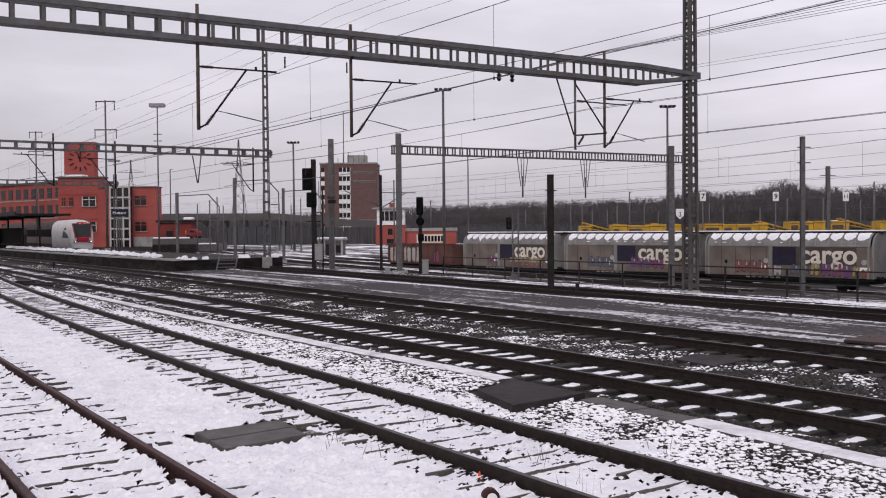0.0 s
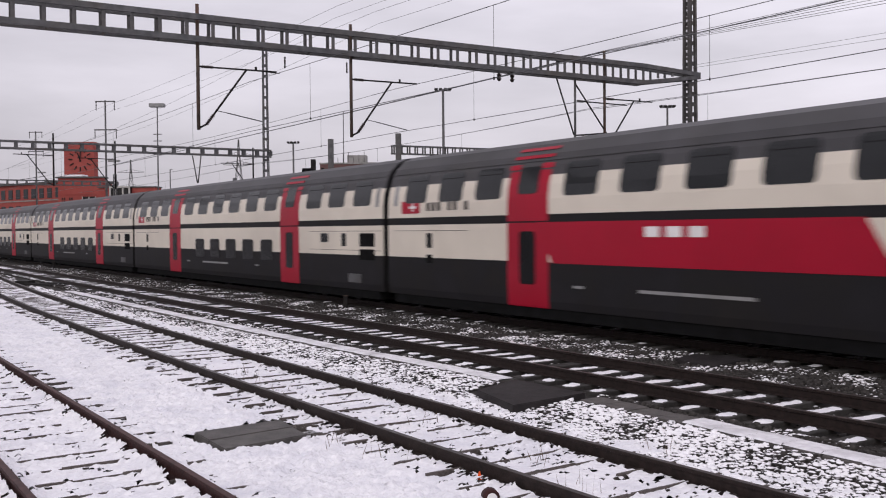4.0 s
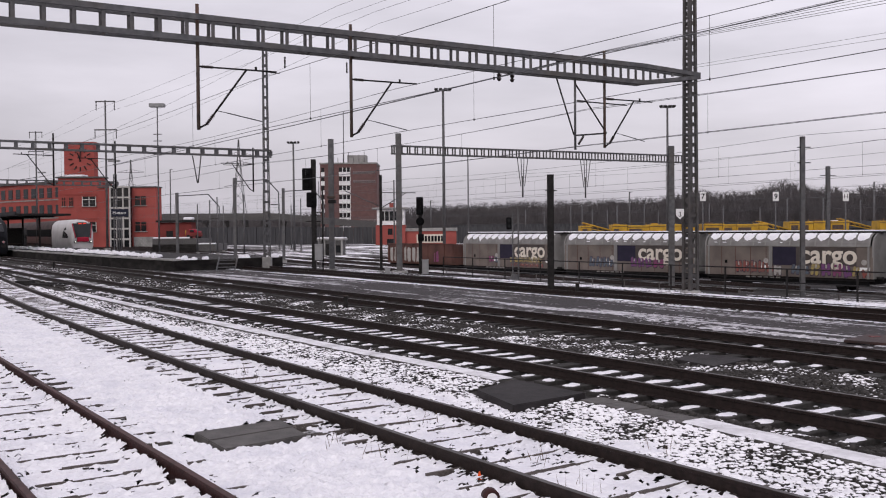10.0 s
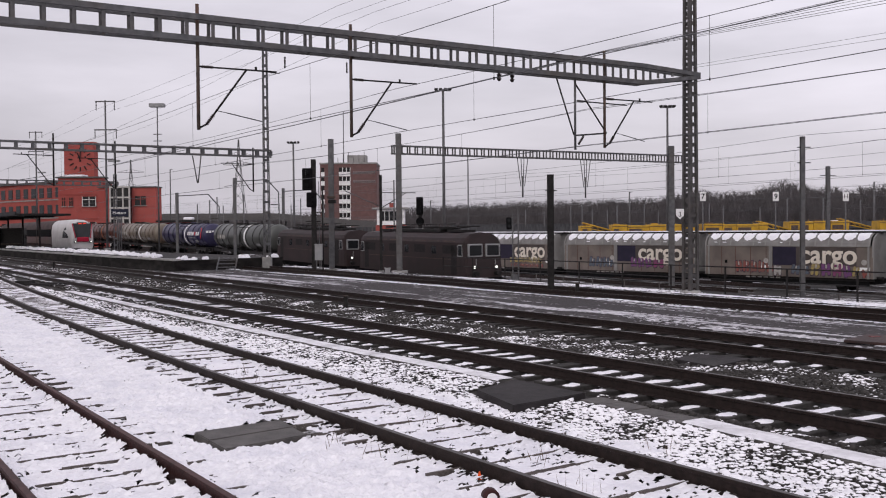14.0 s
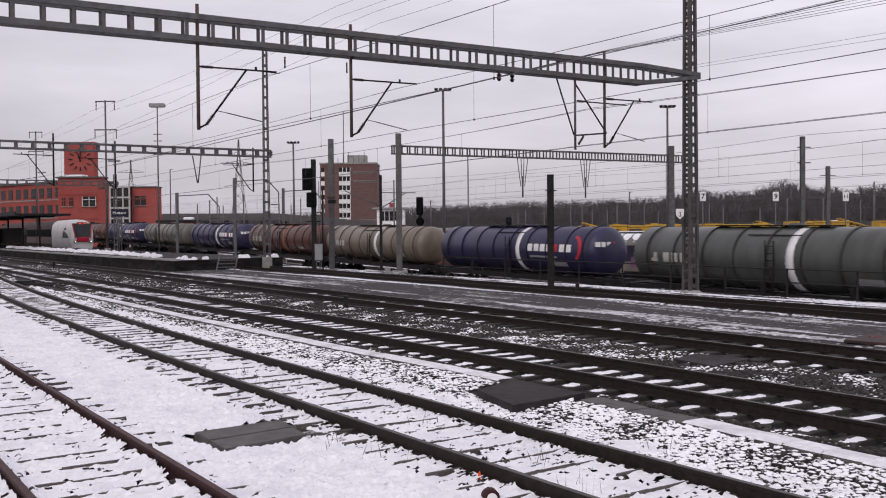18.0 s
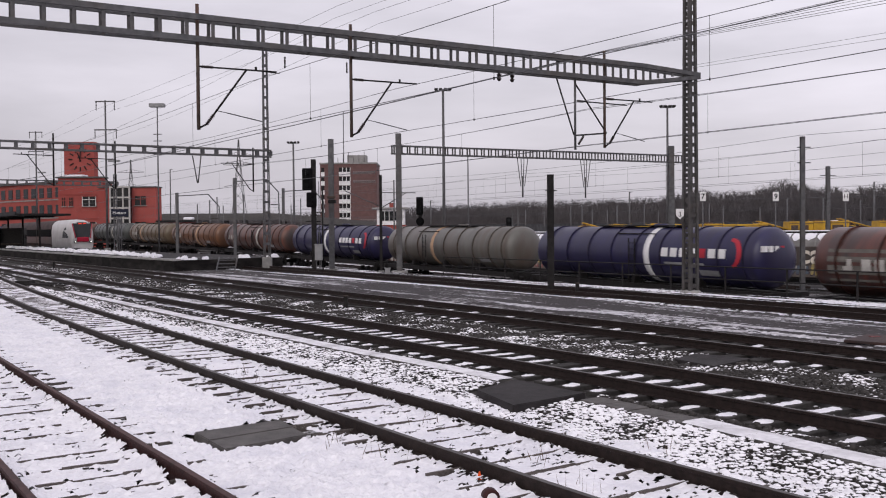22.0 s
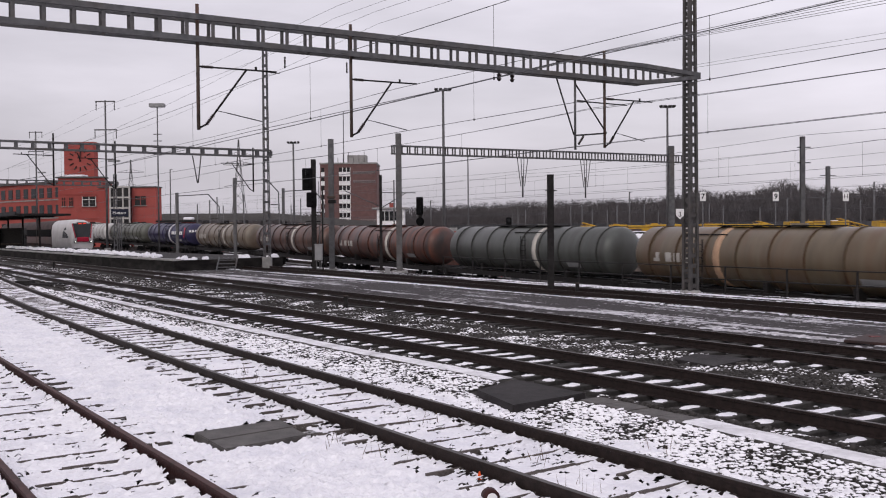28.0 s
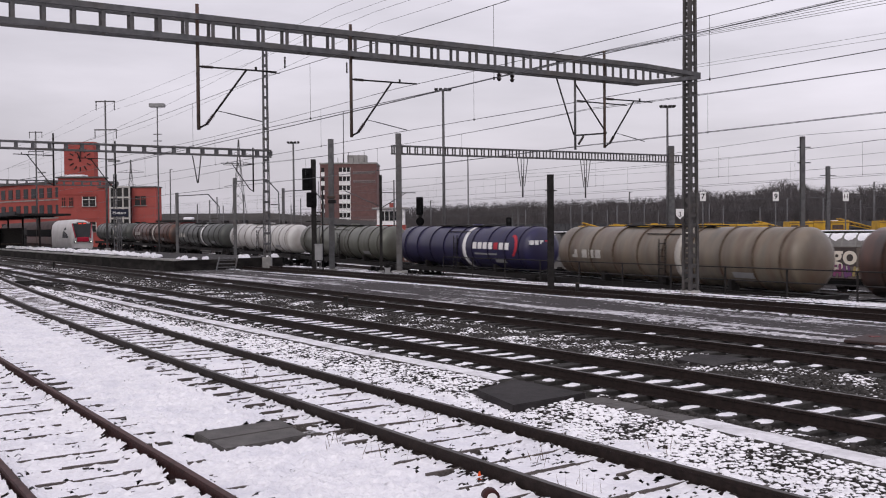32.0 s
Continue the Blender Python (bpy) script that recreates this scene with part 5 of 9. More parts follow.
def ladder_beam(th, r, bdir, u0, u1, z0, z1, pitch, depth, post_w, m="galv", taper=0.0, chord=0.09):
    """A portal beam: two channels above, two below, joined by upright battens on both faces."""
    nrm = Vector((-bdir.y, bdir.x, 0))

    def pt(u, j, z):
        return Vector((r.x, r.y, 0)) - bdir * u + nrm * (depth / 2 * j) + Vector((0, 0, z))
    for j in (-1, 1):
        bm = bmesh.new()
        bar(bm, pt(u0, j, z1 - chord / 2 - (0.12 if taper else 0)), pt(u0 + taper, j, z1 - chord / 2), 0.10, chord) if taper else None
        bar(bm, pt(u0 + taper, j, z1 - chord / 2), pt(u1, j, z1 - chord / 2), 0.10, chord)
        part("top_chord", bm, M[m], th)
        bm = bmesh.new()
        if taper:
            bar(bm, pt(u0, j, z1 - 0.3), pt(u0 + taper, j, z0 + chord / 2), 0.10, chord * 0.9)
        bar(bm, pt(u0 + taper, j, z0 + chord / 2), pt(u1, j, z0 + chord / 2), 0.10, chord)
        part("bottom_chord", bm, M[m], th)
    n = int((u1 - u0 - taper) / pitch)
    # shorter uprights where the lower channel rises to the mast
    k = 1
    while taper and k * pitch < taper - 0.3:
        f = k * pitch / taper
        zl = z0 + chord + (z1 - 0.3 - z0) * f
        for j in (-1, 1):
            if z1 - chord - zl > 0.05:
                bm = bmesh.new()
                bar(bm, pt(u0 + taper - k * pitch, j, zl), pt(u0 + taper - k * pitch, j, z1 - chord), post_w, 0.03, nrm)
                part("upright", bm, M[m], th)
        k += 1
    for j in (-1, 1):
        first = None
        for i in range(n + 1):
            u = u0 + taper + i * pitch
            if first is None:
                bm = bmesh.new()
                bar(bm, pt(u, j, z0 + chord), pt(u, j, z1 - chord), post_w, 0.03, nrm)
                first = (part("upright", bm, M[m], th), u)
            else:
                again(first[0], "upright", th, Matrix.Translation(-bdir * (u - first[1])))
    # flat cross pieces between the two faces, above and below
    first = None
    for i in range(0, n + 1, 2):
        u = u0 + taper + i * pitch
        if first is None:
            bm = bmesh.new()
            bar(bm, pt(u, -1, z0 - 0.003), pt(u, 1, z0 - 0.003), 0.09, 0.012)
            first = (part("cross_piece", bm, M[m], th), u)
        else:
            again(first[0], "cross_piece", th, Matrix.Translation(-bdir * (u - first[1])))


def insulator(p, q, r=0.05, n=6):
    """A ribbed insulator from p to q."""
    p, q = Vector(p), Vector(q)
    bm = bmesh.new()
    tube(bm, p, q, r * 0.55, 8)
    for i in range(n):
        a = p + (q - p) * ((i + 0.25) / n)
        b = p + (q - p) * ((i + 0.75) / n)
        tube(bm, a, b, r, 8, r * 0.75)
    return bm


def dropper(th, r, bdir, u, ztop, zbot, side=1, arm=2.4, m="steel_brown", rad=0.052, lean=True):
    """A post hung from the beam with an insulated bracket that holds the contact wire."""
    def pt(uu, z):
        return Vector((r.x, r.y, 0)) - bdir * uu + Vector((0, 0, z))
    post = part("drop_post", tb(pt(u, ztop), pt(u, zbot), rad), M[m], th)
    zt = zbot + 1.83
    part("insulator", insulator(pt(u - 0.12 * side, zt), pt(u - 0.45 * side, zt)), M["insulator"], post)
    part("bracket_tube", tb(pt(u, zt), pt(u - 0.12 * side, zt), 0.028), M["steel_dark"], post)
    part("bracket_tube", tb(pt(u - 0.45 * side, zt), pt(u - arm * side, zt + 0.02), 0.026), M["steel_dark"], post)
    a, b = pt(u - 0.2 * side, zbot + 0.12), pt(u - 1.45 * side, zt)
    part("insulator", insulator(a + (b - a) * 0.03, a + (b - a) * 0.2, 0.055), M["insulator"], post)
    part("strut", tb(a + (b - a) * 0.2, b, 0.03), M["steel_dark"], post)
    part("strut_foot", tb(pt(u, zbot + 0.04), a + (b - a) * 0.03, 0.03), M["steel_dark"], post)
    part("steady_arm", tb(a + (b - a) * 0.27, pt(u - 0.85 * side, zbot + 0.53), 0.012, 6), M["wire"], post)
    part("steady_arm", tb(pt(u - 0.85 * side, zbot + 0.53), pt(u - 2.0 * side, zbot + 0.32), 0.016, 6), M["wire"], post)
    part("clamp", bx(-0.03, -0.03, -0.06, 0.03, 0.03, 0.05, 0, Matrix.Translation(pt(u - 1.75 * side, zt + 0.07))), M["steel_dark"], post)
    return post


R1 = Vector((9.5, 37.2, -0.25))
g1 = thing("overhead_portal", None, "grey steel overhead line portal with a ladder beam across the tracks", "portal", "overhead line portals")
lattice_mast(g1, R1 + BEAM * 0.42, 12.6, 0.42, 0.29, BEAM, step=0.40, leg=0.105, m="galv_dark")
lattice_mast(g1, R1 - BEAM * 31.5, 12.6, 0.40, 0.31, BEAM)
ladder_beam(g1, R1, BEAM, -0.75, 31.5, 7.78, 8.57, 0.757, 0.42, 0.10, taper=3.0, chord=0.16)
for u, zt, zb in ((19.3, 8.9, 5.28), (14.42, 8.82, 5.27), (4.0, 8.93, 5.32)):
    dropper(g1, R1, BEAM, u, zt, zb)
# the paired post with its braces
P1 = lambda u, z: Vector((R1.x, R1.y, 0)) - BEAM * u + Vector((0, 0, z))
part("drop_post", tb(P1(5.4, 7.85), P1(5.4, 5.2), 0.045), M["galv"], g1)
for a, b in (((6.25, 7.76), (5.46, 5.74)), ((5.38, 7.6), (3.9, 5.86)), ((5.4, 5.72), (4.0, 5.86))):
    part("brace", tb(P1(*a), P1(*b), 0.03, 6), M["steel_dark"], g1)
part("insulator", insulator(P1(5.3, 6.98), P1(5.0, 6.98)), M["insulator"], g1)
part("bracket_tube", tb(P1(5.0, 6.98), P1(2.9, 6.97), 0.024), M["steel_dark"], g1)
part("insulator", insulator(P1(5.25, 5.4), P1(5.0, 5.72), 0.05), M["insulator"], g1)
for u in (17.3, 15.2):
    part("hanging_insulator", insulator(P1(u, 7.7) + Vector((0.5, 0.8, 0)), P1(u, 7.35) + Vector((0.5, 0.8, 0)), 0.035, 4), M["insulator"], g1)
for u in (8.2, 8.75):
    part("hanging_insulator", insulator(P1(u, 7.72), P1(u, 7.46), 0.09, 2), M["insulator"], g1)

R2 = Vector((-11.8, 63.0, 0.5))
g2 = thing("overhead_portal", None, "grey steel overhead line portal at the platform end", "portal", "overhead line portals")
lattice_mast(g2, R2, 14.9, 0.36, 0.24, BEAM, step=0.7, leg=0.06)
lattice_mast(g2, R2 - BEAM * 30, 9.0, 0.36, 0.30, BEAM, step=0.7, leg=0.06)
ladder_beam(g2, R2, BEAM, -0.3, 30, 7.23, 7.74, 0.92, 0.4, 0.16, chord=0.10)
for u, zt, zb in ((13.3, 8.25, 5.1), (9.75, 7.95, 4.98), (0.9, 7.85, 4.92)):
    dropper(g2, R2, BEAM, u, zt, zb, -1, 2.2, m="steel_dark")
part("lamp_bracket", tb(R2 + Vector((0, 0, 12.45)), R2 + Vector((0.9, 0.5, 12.4)), 0.03), M["galv"], g2)
part("hanger_frame", tb(R2 - BEAM * 4.4 + Vector((0, 0, 6.7)), R2 - BEAM * 4.6 + Vector((0, 0, 4.95)), 0.04), M["galv"], g2)
part("hanger_frame", tb(R2 - BEAM * 4.95 + Vector((0, 0, 6.7)), R2 - BEAM * 4.65 + Vector((0, 0, 4.95)), 0.04), M["galv"], g2)

R3 = Vector((17.0, 70.0, -2.2))
B3 = Vector((0.893, 0.45, 0)).normalized()
g3 = thing("overhead_portal", None, "slim grey overhead line portal across the freight tracks", "portal", "overhead line portals")
ladder_beam(g3, R3, B3, -0.9, 22.6, 7.12, 7.70, 0.545, 0.35, 0.10, chord=0.08)
for u, zt, w in ((0.0, 8.35, 0.40), (22.15, 8.43, 0.36)):
    c = Vector((R3.x, R3.y, 0)) - B3 * u
    bm = bmesh.new()
    for k in (-1, 1):
        box(bm, c.x - w / 2, c.y - 0.18 + 0.13 * k, -2.4, c.x + w / 2, c.y - 0.14 + 0.13 * k, zt)
    box(bm, c.x - 0.05, c.y - 0.3, -2.4, c.x + 0.05, c.y + 0.02, zt - 0.02)
    part("column", bm, M["galv"], g3)
    part("footing", bx(c.x - 0.5, c.y - 0.6, -2.6, c.x + 0.5, c.y + 0.4, -2.1 if u < 1 else -0.3, 0.03), M["concrete"], g3)
for u in (12.9, 7.7):
    def p3(du, z):
        return Vector((R3.x, R3.y, 0)) - B3 * (u + du) + Vector((0, 0, z))
    for du in (-0.42, -0.12, 0.12, 0.42):
        part("hanger_rod", tb(p3(du, 7.1), p3(du * 0.35, 5.2), 0.03, 6), M["galv"], g3)
    part("drop_post", tb(p3(0, 5.9), p3(0, 4.45), 0.06), M["galv"], g3)

R4 = Vector((-39.0, 112.0, -0.3))
g4 = thing("overhead_portal", None, "grey steel overhead line portal over the platform tracks", "portal", "overhead line portals")
lattice_mast(g4, R4, 9.2, 0.36, 0.30, BEAM, step=0.8, leg=0.07)
lattice_mast(g4, R4 - BEAM * 34, 9.2, 0.36, 0.30, BEAM, step=0.8, leg=0.07)
ladder_beam(g4, R4, BEAM, -0.3, 34, 7.75, 8.35, 1.0, 0.4, 0.18, chord=0.12)

# ---------------------------------------------------------------- near the line
def offset(way, y, d, z):
    """The place d metres to the far side of a track's middle, at about y."""
    s = way.s_of_y(y)
    t = way.dirn(s)
    p = way.at(s)
    return Vector((p.x + t.y * d, p.y - t.x * d, z))


def post_steel(name, x, y, z0, z1, w, m, label, section="H", cat="pole", group="poles"):
    """A rolled steel post with a foot."""
    th = thing(name, Matrix.Translation((x, y, z0)), label, cat, group)
    h = z1 - z0
    if section == "H":
        bm = bmesh.new()
        for k in (-1, 1):
            box(bm, -w / 2, k * w * 0.45 - 0.012, 0, w / 2, k * w * 0.45 + 0.012, h)
        box(bm, -0.01, -w * 0.45, 0, 0.01, w * 0.45, h)
        part("post", bm, M[m], th)
    else:
        bm = bmesh.new()
        tube(bm, (0, 0, 0), (0, 0, h), w / 2, 10, w / 2.6)
        part("post", bm, M[m], th)
    part("foot", bx(-w, -w, -0.25, w, w, 0.12, 0.03), M["concrete"], th)
    part("cap", bx(-w * 0.52, -w * 0.52, h, w * 0.52, w * 0.52, h + 0.025), M["steel_dark"], th)
    return th


p975 = post_steel("steel_post", 4.2, 36.6, -0.3, 4.4, 0.24, "steel_dark", "dark rusty steel post beside the disused track")
part("bolt", tb((-0.2, 0, 4.1), (0.25, 0, 4.1), 0.02, 6), M["steel_dark"], p975)
p1420 = post_steel("steel_post", 17.23, 45.0, -2.3, 6.58, 0.20, "galv", "grey galvanised steel post beyond the freight track")
for z in (8.4, 7.66):
    part("pin", tb((-0.24, 0, z), (0.38, 0, z), 0.026, 6), M["steel_dark"], p1420)
p587 = post_steel("overhead_line_pole", -7.1, 60.0, -0.25, 8.1, 0.33, "galv", "grey steel overhead line pole with rusty clamps", cat="pole", group="overhead line poles")
part("clamp", bx(-0.25, -0.2, 4.6, 0.25, 0.2, 4.75), M["steel_brown"], p587)
part("clamp", bx(-0.2, -0.2, 4.3, 0.3, 0.2, 4.5), M["steel_dark"], p587)
p675 = post_steel("overhead_line_pole", -3.95, 60.0, -0.4, 5.8, 0.17, "steel_dark", "grey overhead line pole with a slender bracket", cat="pole", group="overhead line poles")
part("bracket_tube", tb((0, 0, 5.1), (2.2, 0.9, 5.1), 0.03), M["galv"], p675)
part("strut", tb((0.1, 0, 4.15), (1.6, 0.7, 5.1), 0.03), M["galv"], p675)
part("bracket_tube", tb((0, 0, 4.2), (-2.2, -1, 5.2), 0.03), M["galv"], p675)
p1466 = post_steel("overhead_line_pole", 45.1, 110.0, -2.4, 9.25, 0.42, "galv", "grey steel overhead line pole in the yard", cat="pole", group="overhead line poles")
part("bracket_tube", tb((0, 0, 8.4), (-2.6, -1.0, 8.9), 0.05), M["galv"], p1466)
part("bracket_tube", tb((0, 0, 7.7), (-2.3, -1.0, 8.8), 0.04), M["galv"], p1466)
part("cross_bar", tb((-0.9, 0, 10.6), (0.9, 0, 10.6), 0.05), M["galv"], p1466)

# slim lattice signal mast beside the disused track
sm = thing("signal_mast", Matrix.Translation((4.95, 64.0, -2.15)) @ Matrix.Scale(1.5, 4), "slim grey lattice mast with a small black signal", "signal", "signals")
for i, j in ((-1, -1), (1, -1), (1, 1), (-1, 1)):
    part("leg", bx(0.13 * i - 0.025, 0.1 * j - 0.025, 0, 0.13 * i + 0.025, 0.1 * j + 0.025, 3.98), M["galv"], sm)
for k in range(12):
    bm = bmesh.new()
    bar(bm, (-0.13, -0.1, 0.25 + k * 0.32), (0.13, -0.1, 0.4 + k * 0.32), 0.02, 0.03)
    part("lacing", bm, M["galv"], sm)
part("cabinet", bx(-0.2, -0.25, 0.1, 0.1, 0.1, 0.9, 0.03), M["galv"], sm)
hd = part("signal_head", bx(-0.42, -0.16, 2.95, -0.18, 0.08, 3.5, 0.05), M["black"], sm)
part("lens", tb((-0.3, -0.16, 3.35), (-0.3, -0.22, 3.35), 0.07, 10), M["glass"], hd)
part("lens", tb((-0.3, -0.16, 3.1), (-0.3, -0.22, 3.1), 0.07, 10), M["glass"], hd)


def main_signal(x, y, z, h, heads, label):
    s = thing("railway_signal", Matrix.Translation((x, y, z)), label, "signal", "signals")
    bm = bmesh.new()
    for k in (-1, 1):
        box(bm, -0.14, k * 0.12 - 0.015, 0, 0.14, k * 0.12 + 0.015, h)
    box(bm, -0.012, -0.12, 0, 0.012, 0.12, h)
    part("mast", bm, M["steel_dark"], s)
    part("foot", bx(-0.4, -0.4, -0.2, 0.4, 0.4, 0.1, 0.03), M["concrete"], s)
    for (hx, hz, w, hh, round_) in heads:
        if round_:
            hd = part("signal_head", tb((hx, -0.12, hz), (hx, -0.2, hz), w / 2, 24), M["black"], s, "round black signal plate")
        else:
            hd = part("signal_head", bx(hx - w / 2, -0.35, hz - hh / 2, hx + w / 2, -0.13, hz + hh / 2, 0.07), M["black"], s, "black signal screen")
        for k in range(3):
            zz = hz + (k - 1) * hh * 0.28
            bm = bmesh.new()
            tube(bm, (hx, -0.36, zz), (hx, -0.5, zz + 0.01), 0.09, 10)
            part("visor", bm, M["black"], hd)
    return s


sg1 = main_signal(-7.95, 58.0, -0.25, 6.95, [(-0.36, 5.72, 0.60, 1.36, 0), (-0.10, 4.45, 0.62, 0.92, 0)], "tall black railway signal with two screens")
part("side_pole", tb((0.52, 0.1, -0.05), (0.52, 0.1, 5.3), 0.05, 8), M["steel_dark"], sg1)
part("service_platform", bx(-0.5, -0.1, 3.1, 0.4, 0.3, 3.16), M["steel_dark"], sg1)
part("ladder", tb((0.3, 0.15, 0), (0.3, 0.15, 5.6), 0.025, 6), M["galv"], sg1)
sg2 = main_signal(-1.8, 75.0, -1.9, 6.8, [(-0.02, 6.1, 0.56, 1.4, 0), (0, 4.85, 0.66, 0.9, 1), (0.05, 3.6, 0.5, 0.5, 0)], "dark railway signal with a round plate")


def cabinet(x, y, z, w, h, zl, label):
    c = thing("trackside_cabinet", Matrix.Translation((x, y, z)), label, "cabinet", "trackside cabinets")
    part("box", bx(-w / 2, -w * 0.35, zl, w / 2, w * 0.35, zl + h, 0.02), M["lightgrey"], c)
    part("door", bx(-w / 2 + 0.03, -w * 0.35 - 0.012, zl + 0.05, w / 2 - 0.03, -w * 0.35, zl + h - 0.05), M["lightgrey"], c)
    part("lid", bx(-w / 2 - 0.03, -w * 0.35 - 0.03, zl + h, w / 2 + 0.03, w * 0.35 + 0.03, zl + h + 0.04), M["lightgrey"], c)
    for k in (-1, 1):
        part("leg", bx(k * w * 0.3 - 0.03, -0.03, -0.1, k * w * 0.3 + 0.03, 0.03, zl), M["galv"], c)
    return c


cabinet(-7.6, 57.4, -0.25, 0.45, 0.95, 0.75, "pale grey trackside cabinet by the tall signal")
cabinet(-1.4, 74.0, -1.9, 0.5, 1.1, 0.7, "pale grey trackside cabinet by the round signal")
cabinet(-3.2, 54.0, -0.25, 0.3, 0.35, 0.0, "small white trackside box in the snow")

# short dark posts along the track
for x, y, h in ((-3.2, 30.7, 0.42), (5.23, 36.6, 0.42), (-27.5, 66.3, 0.5)):
    mp_ = thing("marker_post", Matrix.Translation((x, y, -0.25)), "short dark marker post beside the track", "marker post", "marker posts")
    part("stake", bx(-0.07, -0.05, -0.1, 0.07, 0.05, h, 0.01), M["steel_dark"], mp_)
    part("cap", bx(-0.08, -0.06, h, 0.08, 0.06, h + 0.03, 0.01), M["steel_brown"], mp_)

# the railing along the top of the retaining wall
rl = thing("railing", None, "dark steel railing with snow at its foot", "railing", "railings")
pts = [offset(way3, y, 14.1, -0.36) for y in np.arange(20, 46.5, 2.35)]
firstp = None
for p in pts:
    if firstp is None:
        firstp = (part("railing_post", bx(p.x - 0.03, p.y - 0.03, p.z - 0.2, p.x + 0.03, p.y + 0.03, p.z + 1.12), M["steel_dark"], rl), p)
    else:
        again(firstp[0], "railing_post", rl, Matrix.Translation(p - firstp[1]))
for a, b in zip(pts, pts[1:]):
    for h in (1.1, 0.6):
        part("rail_bar", tb(a + Vector((0, 0, h)), b + Vector((0, 0, h)), 0.024, 6), M["steel_dark"], rl)
rl2 = thing("railing", None, "pale steel railing beyond the freight track", "railing", "railings")
pts = [offset(wayf, y, 3.4, -2.2) for y in np.arange(30, 75.5, 2.6)]
firstp = None
for p in pts:
    if firstp is None:
        firstp = (part("railing_post", bx(p.x - 0.03, p.y - 0.03, p.z - 0.2, p.x + 0.03, p.y + 0.03, p.z + 1.5), M["galv"], rl2), p)
    else:
        again(firstp[0], "railing_post", rl2, Matrix.Translation(p - firstp[1]))
for a, b in zip(pts, pts[1:]):
    for h in (1.5, 0.95):
        part("rail_bar", tb(a + Vector((0, 0, h)), b + Vector((0, 0, h)), 0.025, 6), M["galv"], rl2)

# the number shield on the portal mast
sh = thing("number_shield", Matrix.Translation((9.28, 36.75, 2.85)) @ Matrix.Scale(0.72, 4), "small white shield sign with a black number", "sign", "signs")
part("plate", plate([(-0.22, 0.28), (-0.22, -0.08), (0, -0.3), (0.22, -0.08), (0.22, 0.28)], -0.01, 0.01), M["white"], sh)
part("border", plate([(-0.25, 0.31), (-0.25, -0.09), (0, -0.34), (0.25, -0.09), (0.25, 0.31)], 0.012, 0.02), M["steel_dark"], sh)
dg = new("digit", text_mesh("3", 0.36))
dg.data.materials.append(M["black"])
dg.parent, dg.matrix_basis = sh, pose(0, -0.016, -0.03, 90, 0, 0)
part("clip", bx(-0.05, 0.02, -0.1, 0.05, 0.2, 0.1), M["galv"], sh)


M["lid_snow"] = mat("thin_wet_snow", (0.78, 0.77, 0.80), (0.64, 0.63, 0.66), scale=10, rough=0.7, bump=0.4, bscale=30, dirt_shade=(0.34, 0.33, 0.34), dscale=1.6, damt=0.7)


# concrete cable trough with single lids under thin snow
def trough_d(y):
    """How far the trough lies on the near side of the third track's middle."""
    return np.interp(y, (9.9, 11.6, 14.2, 17.3, 21.0, 27.8, 45.0), (1.82, 1.74, 1.60, 1.50, 1.70, 1.84, 1.86))


def trough_at(y):
    return offset(way2, y, -float(trough_d(y)), 0)


tr = thing("cable_trough", None, "grey concrete cable trough under thin snow", "cable trough", "", "structure")
ys = np.arange(6.0, 41.0, 0.42)
lid = None
srnd = random.Random(5)
tsv, tsf = [], []
for i, y in enumerate(ys):
    if 14.7 < y < 16.4:
        continue
    a, b = trough_at(y), trough_at(y + 0.41)
    d = (b - a)
    rz = math.degrees(math.atan2(d.y, d.x))
    L = d.length
    if lid is None:
        lid = part("trough_lid", bx(0, -0.21, -0.32, 0.488, 0.21, -0.185, 0.012), M["slab_pale"], tr)
        lid.matrix_basis = pose(a.x, a.y, 0, 0, srnd.uniform(-0.6, 0.6), rz + srnd.uniform(-1, 1))
    else:
        again(lid, "trough_lid", tr, pose(a.x, a.y, srnd.uniform(-0.006, 0.006), 0, srnd.uniform(-0.6, 0.6), rz + srnd.uniform(-1, 1)))
    if 13.0 < y < 15:
        continue
    m = pose(a.x, a.y, 0, 0, 0, rz)
    base = len(tsv)
    w1, w2 = srnd.uniform(0.18, 0.225), srnd.uniform(0.18, 0.225)
    for x in (0.0, L * 0.5, L * 1.02):
        for yy, z in ((-w1, -0.181), (-w1 * 0.8, -0.164), (w2 * 0.8, -0.162), (w2, -0.181)):
            tsv.append(tuple(m @ Vector((x, yy + srnd.uniform(-0.01, 0.01), z))))
    for r in range(2):
        for q in range(3):
            k = base + r * 4 + q
            tsf.append((k, k + 4, k + 5, k + 1))
tagged(part("lid_snow", (tsv, [], tsf), M["lid_snow"], tr, "thin snow on the trough lids"), kind="stuff")


M["wet_slab"] = mat("wet_dark_slab", (0.034, 0.030, 0.031), (0.022, 0.020, 0.021), scale=5, rough=0.7, bump=0.3, bscale=50, spec=0.1, dirt_shade=(0.05, 0.046, 0.046), dscale=1.6, damt=0.6)


